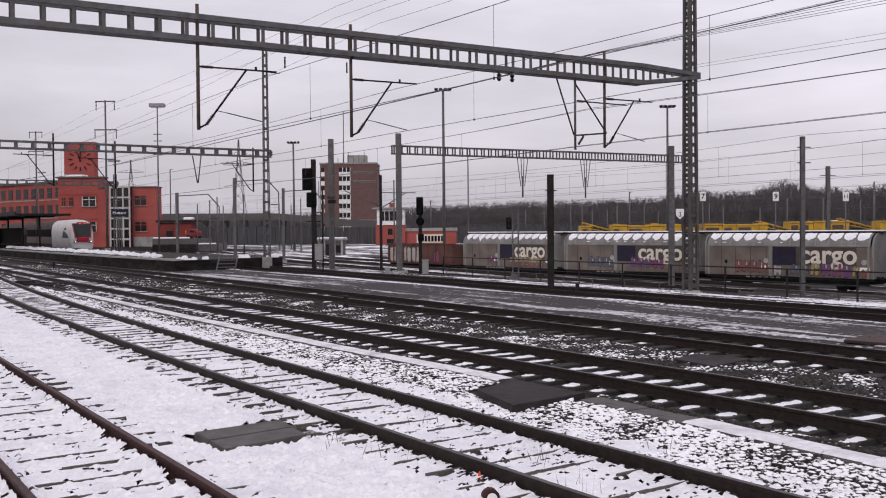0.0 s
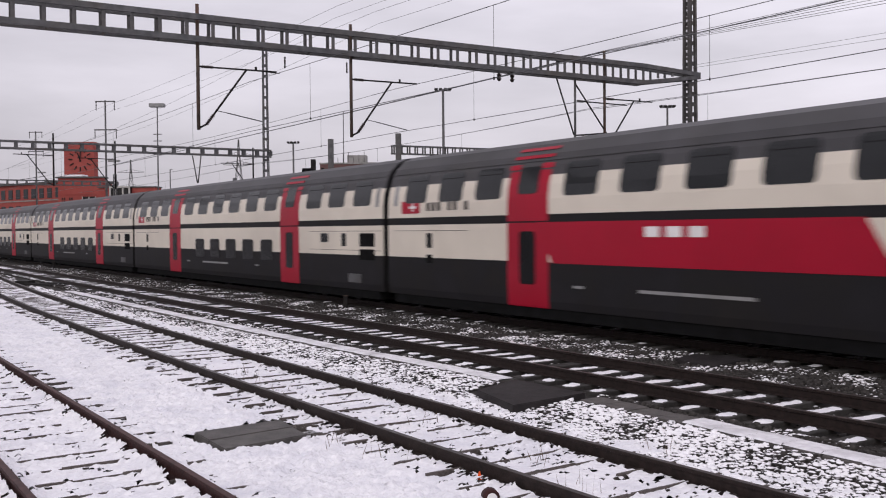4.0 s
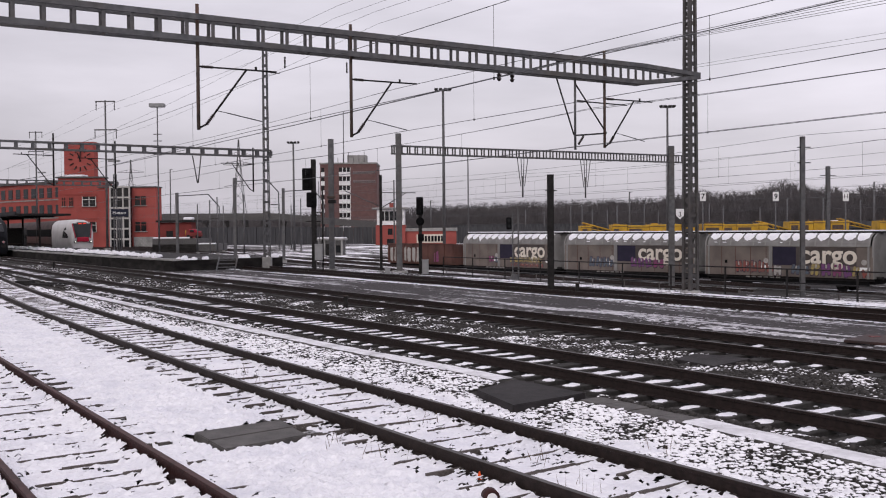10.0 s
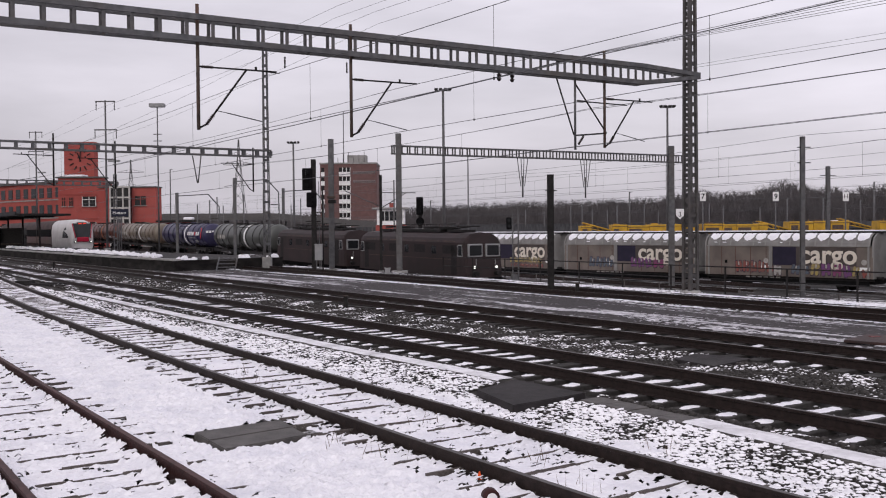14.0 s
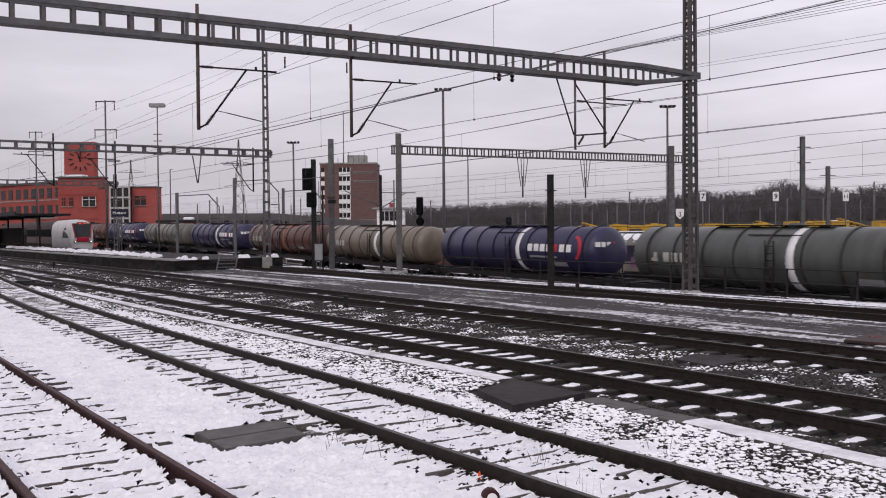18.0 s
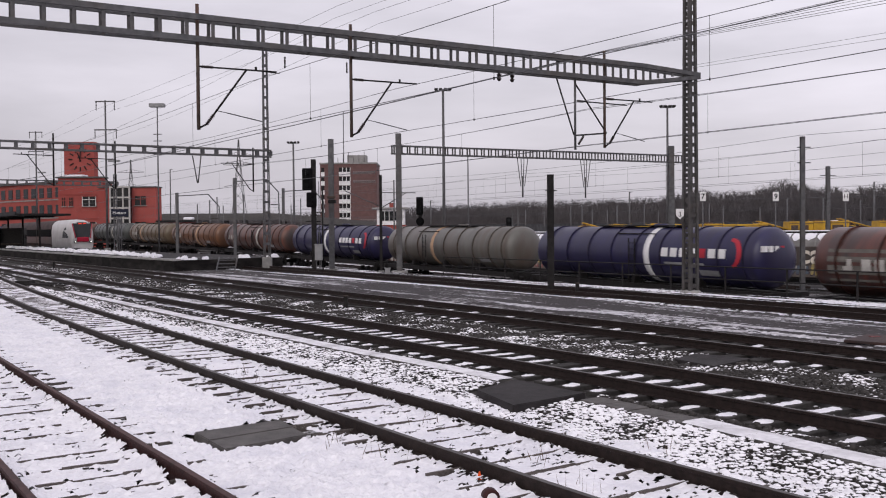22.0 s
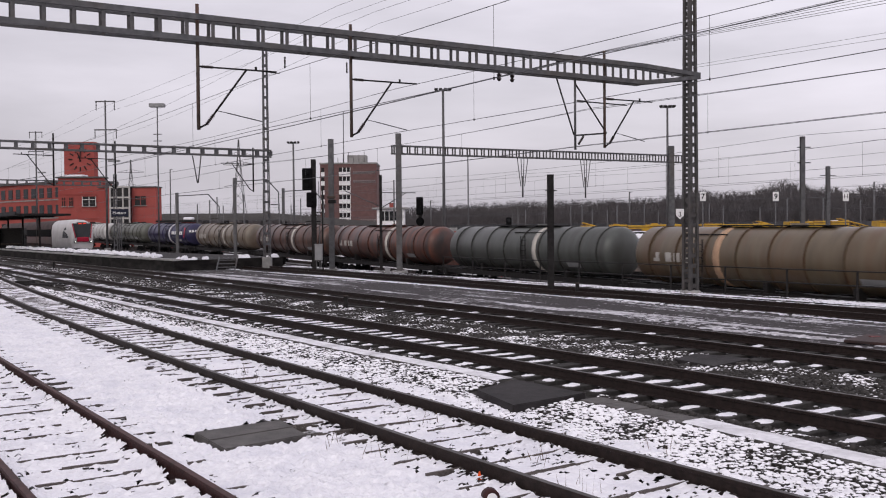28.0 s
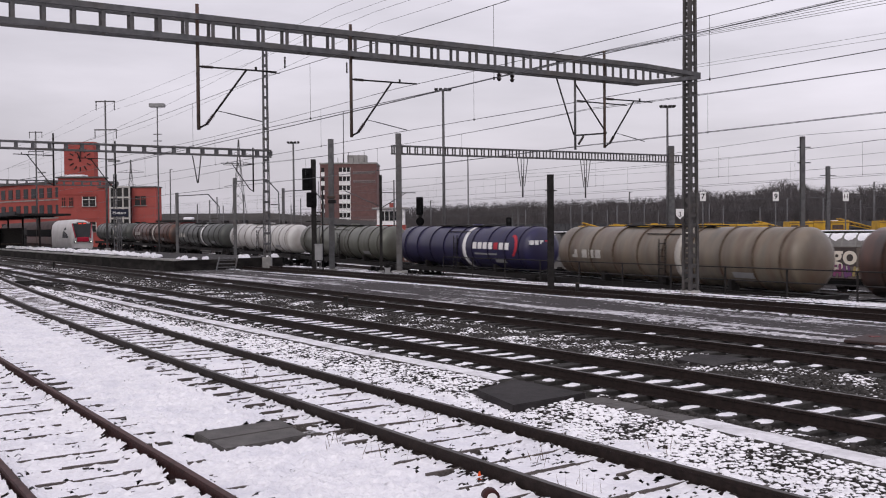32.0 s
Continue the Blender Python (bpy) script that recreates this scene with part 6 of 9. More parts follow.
def slab(name, corners, z, h, m, label, cat, seams=0):
    """A flat four-cornered slab of h thick with its top at z."""
    c = thing(name, None, label, cat, "")
    P = [Vector((x, y, 0)) for x, y in corners]
    n = max(1, seams)
    for i in range(n):
        f0, f1 = i / n + (0.008 if i else 0), (i + 1) / n
        q = [P[0].lerp(P[3], f0), P[1].lerp(P[2], f0), P[1].lerp(P[2], f1), P[0].lerp(P[3], f1)]
        bm = bmesh.new()
        top = [bm.verts.new((p.x, p.y, z - 0.006 * i)) for p in q]
        bot = [bm.verts.new((p.x, p.y, z - h)) for p in q]
        bm.faces.new(top)
        bm.faces.new(bot[::-1])
        for k in range(4):
            bm.faces.new((top[k], bot[k], bot[(k + 1) % 4], top[(k + 1) % 4]))
        bmesh.ops.recalc_face_normals(bm, faces=bm.faces[:])
        bmesh.ops.bevel(bm, geom=bm.edges[:], offset=0.012, segments=2, affect="EDGES")
        part("slab", bm, M[m], c)
    return c


slab("shaft_cover", [(0.50, 14.5), (1.17, 15.5), (2.14, 14.15), (0.97, 13.2)], -0.15, 0.16, "wet_slab", "dark wet concrete shaft cover on the ballast", "shaft cover", 1)
slab("shaft_cover", [(-3.22, 12.02), (-2.24, 12.78), (-1.75, 11.85), (-2.61, 11.08)], -0.235, 0.10, "slab_pale", "grey concrete shaft cover of two slabs in the snow", "shaft cover", 2)
slab("shaft_cover", [(4.36, 17.87), (5.03, 18.60), (5.86, 17.78), (4.86, 16.84)], -0.165, 0.1, "wet_slab", "dark wet concrete shaft cover between the main tracks", "shaft cover", 1)
M["spray_mark"] = mat("red_mark_paint", (0.17, 0.025, 0.025), (0.10, 0.02, 0.02), scale=6, rough=0.6)
M["plate_brown"] = mat("rusty_brown_panel", (0.060, 0.034, 0.031), (0.036, 0.024, 0.023), scale=4, rough=0.7, bump=0.3, bscale=40, dirt_shade=(0.03, 0.028, 0.028), dscale=1.5, damt=0.6)
slab("cover_panel", [(8.62, 20.2), (9.66, 21.3), (11.2, 19.9), (10.1, 18.7)], -0.12, 0.06, "plate_brown", "reddish brown panel lying on the asphalt path", "cover panel")
rm = thing("paint_mark", Matrix.Translation((9.52, 20.72, -0.12)), "small red paint mark on a brown panel", "paint mark")
part("stroke", bx(-0.10, -0.08, 0.0, 0.12, 0.08, 0.012, 0.004), M["spray_mark"], rm)

# a small orange marker at the rail and a rusty round lamp end beside it
M["orange"] = mat("orange_plastic", (0.75, 0.10, 0.02), (0.6, 0.08, 0.02), scale=8, rough=0.5)
om = thing("rail_marker", Matrix.Translation((0.36, 9.72, -0.27)) @ Matrix.Scale(0.65, 4), "small orange marker wedge against the rail", "marker")
part("wedge", tb((0, 0, 0), (0, 0, 0.14), 0.055, 6, 0.012), M["orange"], om)
br = thing("rusty_drum", Matrix.Translation((0.43, 9.02, -0.30)), "small rusty brown round cap on the snow", "drum")
part("shell", tb((0, 0.06, 0.05), (0.02, -0.07, 0.06), 0.085, 16, 0.08), M["rail_rust"], br)
part("rim", tb((0.02, -0.07, 0.06), (0.022, -0.085, 0.061), 0.05, 14), M["white"], br)

# point machine rods by the far turnout
pm = thing("point_rodding", None, "dark point rodding lying across the sleepers", "point rods")
for a, b in (((-20.3, 45.8), (-17.6, 44.0)), ((-20.0, 46.6), (-17.0, 44.7))):
    part("rod", tb((a[0], a[1], -0.16), (b[0], b[1], -0.16), 0.06, 6), M["steel_dark"], pm)
part("machine_box", bx(-20.9, 45.7, -0.3, -20.2, 46.5, 0.0, 0.04), M["steel_dark"], pm)

# ---------------------------------------------------------------- platform and station
M["concrete_dark2"] = patchy("wet_platform_asphalt", (0.034, 0.031, 0.031), (0.022, 0.02, 0.02), (0.5, 0.49, 0.51), 0.60, 0.66, 2.5, 0.5, rough=0.8, bump=0.4, along=5.0)
pf = thing("platform", None, "dark concrete island platform with trodden snow", "platform", "", "structure")
C1, C2 = Vector((-16.7, 58.3, 0)), Vector((-11.2, 65.5, 0))
near = [C1] + [offset(way3, y, d, 0) for y, d in ((66, 2.2), (80, 1.9), (100, 1.8), (130, 1.8), (170, 1.8))]
farp = [C2] + [offset(way3, y, d, 0) for y, d in ((75, 10.2), (90, 10.6), (110, 10.6), (140, 10.6), (180, 10.6))]
for i in range(len(near) - 1):
    q = [near[i], near[i + 1], farp[i + 1], farp[i]]
    bm = bmesh.new()
    t_ = [bm.verts.new((p.x, p.y, 0.5)) for p in q]
    b_ = [bm.verts.new((p.x, p.y, -0.6)) for p in q]
    bm.faces.new(t_).material_index = 1
    bm.faces.new(b_[::-1])
    for k in range(4):
        bm.faces.new((t_[k], b_[k], b_[(k + 1) % 4], t_[(k + 1) % 4]))
    bmesh.ops.recalc_face_normals(bm, faces=bm.faces[:])
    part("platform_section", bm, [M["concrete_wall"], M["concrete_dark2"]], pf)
    a, b = near[i], near[i + 1]
    d = (b - a).normalized()
    n = Vector((d.y, -d.x, 0))
    bm = bmesh.new()
    bar(bm, Vector((a.x, a.y, 0.55)) + n * 0.2, Vector((b.x, b.y, 0.55)) + n * 0.2, 0.5, 0.1)
    part("edge_stone", bm, M["concrete"], pf, "pale concrete edge stone")
st = thing("platform_steps", Matrix.Translation((-13.6, 59.0, -0.3)), "small steel steps at the platform end", "steps")
for k in (0, 1):
    part("stringer", tb((-0.6 + 1.05 * k, -0.4 + 0.5 * k, 0.0), (-0.75 + 1.05 * k, 1.2 + 0.5 * k, 0.95), 0.05, 6), M["galv"], st)
for k in range(4):
    bm = bmesh.new()
    bar(bm, (-0.62 - 0.03 * k, -0.3 + 0.35 * k, 0.14 + 0.21 * k), (0.43 - 0.03 * k, 0.2 + 0.35 * k, 0.14 + 0.21 * k), 0.22, 0.05)
    part("tread", bm, M["galv"], st)


def lumps(name, pts, r0, r1, seed, label, parent=None, squash=0.55):
    """A row of broken snow lumps, joined."""
    rnd = random.Random(seed)
    V, F = [], []
    for c in pts:
        r = rnd.uniform(r0, r1)
        base = len(V)
        rings = 4
        seg = 8
        for i in range(rings + 1):
            a = math.pi / 2 * i / rings
            for j in range(seg):
                w = 2 * math.pi * j / seg + 0.3 * i
                k = r * rnd.uniform(0.68, 1.25)
                V.append((c[0] + k * math.cos(a) * math.cos(w), c[1] + k * math.cos(a) * math.sin(w), c[2] + k * math.sin(a) * squash))
        for i in range(rings):
            for j in range(seg):
                F.append((base + i * seg + j, base + i * seg + (j + 1) % seg, base + (i + 1) * seg + (j + 1) % seg, base + (i + 1) * seg + j))
    o = part(name, (V, [], F), M["snow"], parent)
    for p in o.data.polygons:
        p.use_smooth = True
    if parent is None:
        tagged(o, label, "snow heap", kind="stuff")
    return o


M["wagon_red"] = mat("dull_red_shed_paint", (0.20, 0.04, 0.036), (0.15, 0.033, 0.03), scale=0.6, rough=0.8)
rs = random.Random(11)
heap = []
for y in np.arange(63.5, 112, 0.22):
    d = 5.2 if y > 66 else 4.6
    for k in range(3):
        heap.append(tuple(offset(way3, y + rs.uniform(-0.2, 0.2), d + rs.gauss(0, 0.22), 0.44 + 0.10 * (k == 2))))
for k in range(10):
    heap.append((-17.2 + rs.uniform(0, 1.8), 60.5 + rs.uniform(-0.4, 0.9), 0.49))
for k in range(6):
    heap.append((-13.6 + rs.uniform(-0.3, 0.5), 64.0 + rs.uniform(-0.3, 0.3), 0.5))
    heap.append((-11.6 + rs.uniform(-0.3, 0.3), 64.4 + rs.uniform(-0.3, 0.3), 0.5))
lumps("snow_heap", heap, 0.07, 0.30, 3, "broken snow heaped along the platform", squash=0.85)
lumps("snow_heap", [tuple(offset(way3, y + rs.uniform(-0.3, 0.3), 13.5 + rs.gauss(0, 0.4), -0.2)) for y in np.arange(88, 125, 0.35)], 0.2, 0.5, 4, "broken snow heaped along the second platform")
pf2 = thing("second_platform", None, "low dark platform with snow beside the station", "platform", "", "structure")
q = [offset(way3, 84, 12.4, 0), offset(way3, 180, 12.4, 0), offset(way3, 180, 15.0, 0), offset(way3, 84, 15.0, 0)]
bm = bmesh.new()
t_ = [bm.verts.new((p.x, p.y, -0.15)) for p in q]
b_ = [bm.verts.new((p.x, p.y, -1.6)) for p in q]
bm.faces.new(t_)
bm.faces.new(b_[::-1])
for k in range(4):
    bm.faces.new((t_[k], b_[k], b_[(k + 1) % 4], t_[(k + 1) % 4]))
bmesh.ops.recalc_face_normals(bm, faces=bm.faces[:])
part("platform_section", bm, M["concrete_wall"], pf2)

# platform canopy
cn = thing("platform_canopy", None, "dark flat platform canopy on steel posts", "canopy")
a, b = offset(way3, 97, 5.4, 0), offset(way3, 185, 5.4, 0)
d = (b - a).normalized()
n = Vector((d.y, -d.x, 0))
bm = bmesh.new()
bar(bm, Vector((a.x, a.y, 4.25)), Vector((b.x, b.y, 4.25)), 5.6, 0.22)
part("roof", bm, M["steel_dark"], cn)
bm = bmesh.new()
bar(bm, Vector((a.x, a.y, 4.4)) - n * 2.75, Vector((b.x, b.y, 4.4)) - n * 2.75, 0.15, 0.35)
part("fascia", bm, M["skirt"], cn)
for k in range(9):
    c = a + d * (2 + 9 * k)
    part("canopy_post", tb((c.x, c.y, 0.5), (c.x, c.y, 4.2), 0.11, 8), M["steel_dark"], cn)
    part("cross_beam", bx(c.x - 1.6, c.y - 0.1, 3.95, c.x + 1.6, c.y + 0.1, 4.15), M["steel_dark"], cn)

# dark shelters under the canopy
for y_ in (112, 121, 132, 146):
    sc_ = thing("platform_shelter", Matrix.Translation(offset(way3, y_, 5.4, 0.5)), "dark glazed waiting shelter under the canopy", "shelter", "platform shelters")
    part("back_panel", bx(-1.6, 0.5, 0, 1.6, 0.6, 2.4), M["steel_dark"], sc_)
    part("side_panel", bx(-1.65, -0.6, 0, -1.55, 0.6, 2.4), M["glass"], sc_)
    part("side_panel", bx(1.55, -0.6, 0, 1.65, 0.6, 2.4), M["glass"], sc_)
    part("bench", bx(-1.3, 0.0, 0.42, 1.3, 0.45, 0.5), M["steel_brown"], sc_)
# station name board and lamp posts on the platform
M["decal_board"] = mat("dark_blue_sign", (0.012, 0.014, 0.03), (0.010, 0.012, 0.024), rough=0.6)
nb = thing("station_sign", Matrix.Translation((-27.5, 80.0, 0.5)), "dark blue station name board with white letters", "sign", "signs")
for k in (-0.45, 0.45):
    part("sign_post", tb((k * 0.2, 0.06, 0), (k * 0.2, 0.06, 3.2), 0.05, 8), M["galv"], nb)
part("board", bx(-0.72, -0.05, 3.15, 0.72, 0.05, 3.75, 0.02), M["decal_board"], nb, "dark blue board")
lt = new("lettering", text_mesh("Muttenz", 0.34))
lt.data.materials.append(M["white"])
lt.parent, lt.matrix_basis = nb, pose(0, -0.06, 3.45, 90, 0, 0)

M["local_red"] = mat("bright_red_front", (0.33, 0.010, 0.032), (0.28, 0.010, 0.03), rough=0.4)
M["display_red"] = mat("red_display", (0.6, 0.04, 0.03), rough=0.4)
M["display_red"].node_tree.nodes["Principled BSDF"].inputs["Emission Color"].default_value = (1, 0.06, 0.03, 1)
M["display_red"].node_tree.nodes["Principled BSDF"].inputs["Emission Strength"].default_value = 0.8
# stationary local train at the platform
lc = thing("local_train", None, "white local train with a red and black front at the platform", "train")
p0 = Vector((-46.6, 121.0, -0.15))
dd = Vector((-0.54, 0.84, 0))
mlc = Matrix.Translation(p0) @ dd.to_track_quat("X", "Z").to_matrix().to_4x4()
lc.matrix_basis = pose(p0.x, p0.y, p0.z, 0, 0, math.degrees(math.atan2(dd.y, dd.x)))
sec = [(1.30, 0.35), (1.42, 0.9), (1.42, 2.7), (1.30, 3.4), (1.0, 3.85), (0.5, 4.1), (0, 4.15)]
M["local_white"] = mat("off_white_train_paint", (0.52, 0.50, 0.50), (0.44, 0.42, 0.42), scale=0.8, rough=0.4)
bm = bmesh.new()
rings = []
for x, sc, top, sh_ in ((-1.0, 0.86, 2.2, 0.0), (-0.75, 0.93, 3.1, 0.0), (-0.35, 0.97, 3.75, 0), (0.5, 1.0, 4.08, 0), (2.4, 1, 4.15, 0), (12.0, 1, 4.15, 0), (60, 1, 4.15, 0)):
    rings.append([bm.verts.new((x, y * sc, 0.35 + (z - 0.35) * (top - 0.35) / 3.8)) for y, z in sec + [(-y, z) for y, z in reversed(sec[:-1])]])
for a, b in zip(rings, rings[1:]):
    for i in range(len(a) - 1):
        f = bm.faces.new((a[i], b[i], b[i + 1], a[i + 1]))
        f.smooth = True
bm.faces.new(rings[0])
bmesh.ops.recalc_face_normals(bm, faces=bm.faces[:])
# past 12 m the white body is coloured brown for shade and reflections
for f in bm.faces:
    if f.calc_center_median().x > 12:
        f.material_index = 1
M["local_shaded"] = mat("shaded_brown_train_side", (0.075, 0.05, 0.048), (0.04, 0.03, 0.03), scale=0.7, rough=0.6, spec=0.05)
part("body", bm, [M["local_white"], M["local_shaded"]], lc)
bm = bmesh.new()
for vs in ([(-0.90, -0.86, 1.80), (-0.90, 0.86, 1.80), (-0.40, 1.12, 3.62), (-0.40, -1.12, 3.62)],):
    f = [bm.verts.new((x - 0.24, y, z)) for x, y, z in vs]
    g_ = [bm.verts.new((x + 0.3, y, z)) for x, y, z in vs]
    bm.faces.new(f)
    bm.faces.new(g_[::-1])
    for i in range(4):
        bm.faces.new((f[i], g_[i], g_[(i + 1) % 4], f[(i + 1) % 4]))
bmesh.ops.recalc_face_normals(bm, faces=bm.faces[:])
part("windscreen", bm, M["glass"], lc)
part("front_panel", bx(-1.27, -0.72, 1.25, -0.6, 0.72, 1.85, 0.12), M["local_red"], lc, "red front panel")
for y in (-1, 1):
    bm = bmesh.new()
    bar(bm, (-1.16, y * 0.92, 1.75), (-0.62, y * 1.20, 3.60), 0.08, 0.10)
    part("red_frame", bm, M["local_red"], lc, "red windscreen edge")
for y in (-0.95, 0.95):
    l_ = part("lamp", bx(-1.25, y - 0.17, 1.15, -0.9, y + 0.17, 1.4, 0.05), M["skirt"], lc)
    part("headlight", tb((-1.25, y, 1.28), (-1.30, y, 1.28), 0.085, 10), M["headlamp"], l_)
part("display", bx(-0.62, -0.6, 3.45, -0.15, 0.6, 3.75, 0.03), M["black"], lc)
for y in (-0.3, 0.25):
    part("display_bar", bx(-0.66, y - 0.2, 3.5, -0.61, y + 0.2, 3.66), M["display_red"], lc, "glowing red figures")
for sgn in (1, -1):
    part("window_band", bx(12.2, sgn * 1.43 - 0.03, 1.9, 58, sgn * 1.43 + 0.03, 2.9), M["black"], lc)
    part("red_band", bx(12.2, sgn * 1.425 - 0.03, 0.9, 58, sgn * 1.425 + 0.03, 1.85), M["tank_darkred"], lc)
    bm = bmesh.new()
    vs = [bm.verts.new((x, sgn * y, z)) for x, y, z in ((0.9, 1.43, 1.75), (4.6, 1.44, 1.75), (4.2, 1.43, 2.5), (2.6, 1.40, 3.15))]
    ws = [bm.verts.new((v.co.x, v.co.y - sgn * 0.1, v.co.z)) for v in vs]
    bm.faces.new(vs)
    bm.faces.new(ws[::-1])
    for i in range(4):
        bm.faces.new((vs[i], ws[i], ws[(i + 1) % 4], vs[(i + 1) % 4]))
    bmesh.ops.recalc_face_normals(bm, faces=bm.faces[:])
    part("cab_side_window", bm, M["glass_deep"], lc)
part("skirt", bx(-0.9, -1.2, 0.1, 58, 1.2, 0.5), M["black"], lc)
for x in (4, 20, 36, 52):
    bogie(lc, x, 2.4, 0.4)


# station building
def house(name, label, cat="building"):
    return thing(name, None, label, cat, "")


def storey_windows(th, x0, x1, y, zs, n, w, h, frame_m="white", nx=0.0):
    """Windows in a wall that faces the viewer at y."""
    for z in zs:
        for i in range(n):
            xc = x0 + (x1 - x0) * (i + 0.5) / n
            wi = part("window", bx(xc - w / 2, y - 0.10, z, xc + w / 2, y + 0.06, z + h), M["glass"], th)
            bm = bmesh.new()
            for dx in (-w / 2, 0, w / 2):
                box(bm, xc + dx - 0.06, y - 0.16, z, xc + dx + 0.06, y - 0.10, z + h)
            box(bm, xc - w / 2, y - 0.16, z + h * 0.66, xc + w / 2, y - 0.10, z + h * 0.66 + 0.1)
            part("window_frame", bm, M[frame_m], wi)
            part("sill", bx(xc - w / 2 - 0.15, y - 0.28, z - 0.15, xc + w / 2 + 0.15, y - 0.02, z), M["concrete"], wi)


M["pale_frame"] = mat("pale_concrete_frame", (0.46, 0.44, 0.42), (0.38, 0.365, 0.35), scale=1.0, rough=0.8)
sb = house("station_building", "red rendered station building with a clock tower", "station building")
part("wall", bx(-73.2, 200, -1.5, -61.0, 204, 11.7), M["stationred"], sb)
part("wall", bx(-83.0, 203, -1.5, -73.4, 206, 14.0), M["stationred"], sb)
part("roof", bx(-73.4, 199.7, 11.7, -60.8, 204.2, 11.95), M["concrete_dark"], sb)
part("roof", bx(-83.4, 202.6, 14.0, -73.2, 206.2, 14.3), M["concrete_dark"], sb)
part("roof_snow", bx(-83.0, 203.0, 14.3, -77.5, 206, 14.75, 0.15), M["snow"], sb)
part("plinth", bx(-65.8, 199.9, -1.5, -61.1, 199.98, 1.2), M["concrete"], sb)
storey_windows(sb, -65.6, -62.9, 200, (7.9, 2.4), 1, 2.5, 2.0, "stationred")
storey_windows(sb, -78.0, -74.6, 203, (7.9, 2.4), 1, 2.9, 2.1)
storey_windows(sb, -82.6, -79.4, 203, (7.9, 2.4), 2, 0.9, 1.9, "stationred")
# glazed stair bay with pale frames
bay = part("stair_bay", bx(-70.2, 198.4, -1.0, -66.1, 200.2, 11.9), M["glass"], sb, "glazed stair bay with pale frames")
for i in range(4):
    part("mullion", bx(-70.3 + i * 1.36, 198.2, -1.0, -70.0 + i * 1.36, 198.45, 11.9), M["pale_frame"], bay)
for i in range(6):
    part("transom", bx(-70.3, 198.15, 0.6 + i * 2.2, -65.9, 198.42, 0.95 + i * 2.2), M["pale_frame"], bay)
# the long wing that runs back along the line
wd = Vector((-0.80, 0.60, 0))
wo = Vector((-82.5, 205, 0))
mw = Matrix.Translation(wo) @ pose(0, 0, 0, 0, 0, math.degrees(math.atan2(wd.y, wd.x)))
wl_ = 62
wing = part("wing", bx(0, -12, -1.5, wl_, 0, 13.2, 0, mw), M["stationred"], sb, "long red wing with rows of windows")
part("wing_roof", bx(-0.3, -12.3, 13.2, wl_, 0.5, 13.6, 0, mw), M["concrete_dark"], sb)
for z in (2.2, 6.2, 10.0):
    for i in range(18):
        part("window", bx(1.5 + i * 3.3, -0.08, z, 3.3 + i * 3.3, 0.10, z + 2.2, 0, mw), M["glass"], wing)
for z in (5.4, 9.4):
    part("string_course", bx(0, 0.0, z, wl_, 0.16, z + 0.25, 0, mw), M["concrete"], wing)
for zz in (5.2, 10.4):
    part("string_course", bx(-83.0, 202.86, zz, -73.3, 203.0, zz + 0.2), M["stationred"], sb)
# clock tower
part("tower", bx(-83.6, 208, 10, -77.0, 210.5, 22.0), M["stationred"], sb, "red clock tower")
part("tower_cap", bx(-83.8, 207.8, 22.0, -76.8, 210.7, 22.25), M["stationred"], sb)
cx, cz = -80.0, 18.4
for i in range(12):
    a = radians(30 * i)
    m = Matrix.Translation((cx, 207.9, cz)) @ Matrix.Rotation(a, 4, "Y")
    part("hour_mark", bx(-0.10, -0.12, 1.75, 0.10, 0.1, 2.6, 0, m), M["steel_dark"], sb)
for a, l in ((-20, 1.7), (5, 2.6)):
    m = Matrix.Translation((cx, 207.75, cz)) @ Matrix.Rotation(radians(a), 4, "Y")
    part("clock_pointer", bx(-0.10, -0.12, -0.5, 0.10, 0.0, l * 0.9, 0, m), M["steel_dark"], sb)

# small red house and red rail vehicle beyond the platforms
rh = house("red_shed", "low dull red shed with a dark overhanging roof", "shed")
part("wall", bx(-52.0, 172, -1.5, -46.0, 175, 4.0), M["wagon_red"], rh)
part("roof", bx(-52.4, 171.4, 4.0, -45.0, 175.3, 4.35), M["steel_dark"], rh)
part("roof_snow", bx(-47.6, 172, 4.35, -45.9, 174, 4.9, 0.25), M["snow"], rh)
part("door", bx(-50.6, 171.9, -1.4, -49.4, 172.02, 2.4), M["steel_dark"], rh)
lr = thing("loading_ramp", None, "grey concrete loading ramp with snow on its edge", "ramp", "", "structure")
part("ramp_wall", bx(-46.4, 150, -1.6, -39.4, 160, 1.15), M["concrete_dark"], lr)
# thin sheet added to darken the lower part of the ramp wall
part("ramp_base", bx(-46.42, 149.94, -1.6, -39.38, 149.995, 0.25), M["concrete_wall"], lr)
part("edge_snow", bx(-46.3, 149.95, 1.15, -40.6, 150.9, 1.40, 0.1), M["snow"], lr)
part("ramp_step", bx(-39.4, 150.5, -1.6, -36.5, 159, 0.2), M["concrete_dark"], lr)
part("step_snow", bx(-39.3, 150.45, 0.2, -36.6, 151.6, 0.42, 0.08), M["snow"], lr)
rv = thing("red_rail_vehicle", Matrix.Translation((-40.9, 154, 1.15)), "dull red service vehicle on the loading ramp", "service vehicle")
part("body", bx(-1.1, -0.8, 0.30, 1.3, 0.8, 0.95, 0.1), M["wagon_red"], rv)
part("cab", bx(-0.5, -0.75, 0.95, 0.5, 0.75, 1.5, 0.12), M["local_red"], rv)
part("cab_window", bx(-0.35, -0.79, 1.05, 0.3, -0.73, 1.4, 0.02), M["glass"], rv)
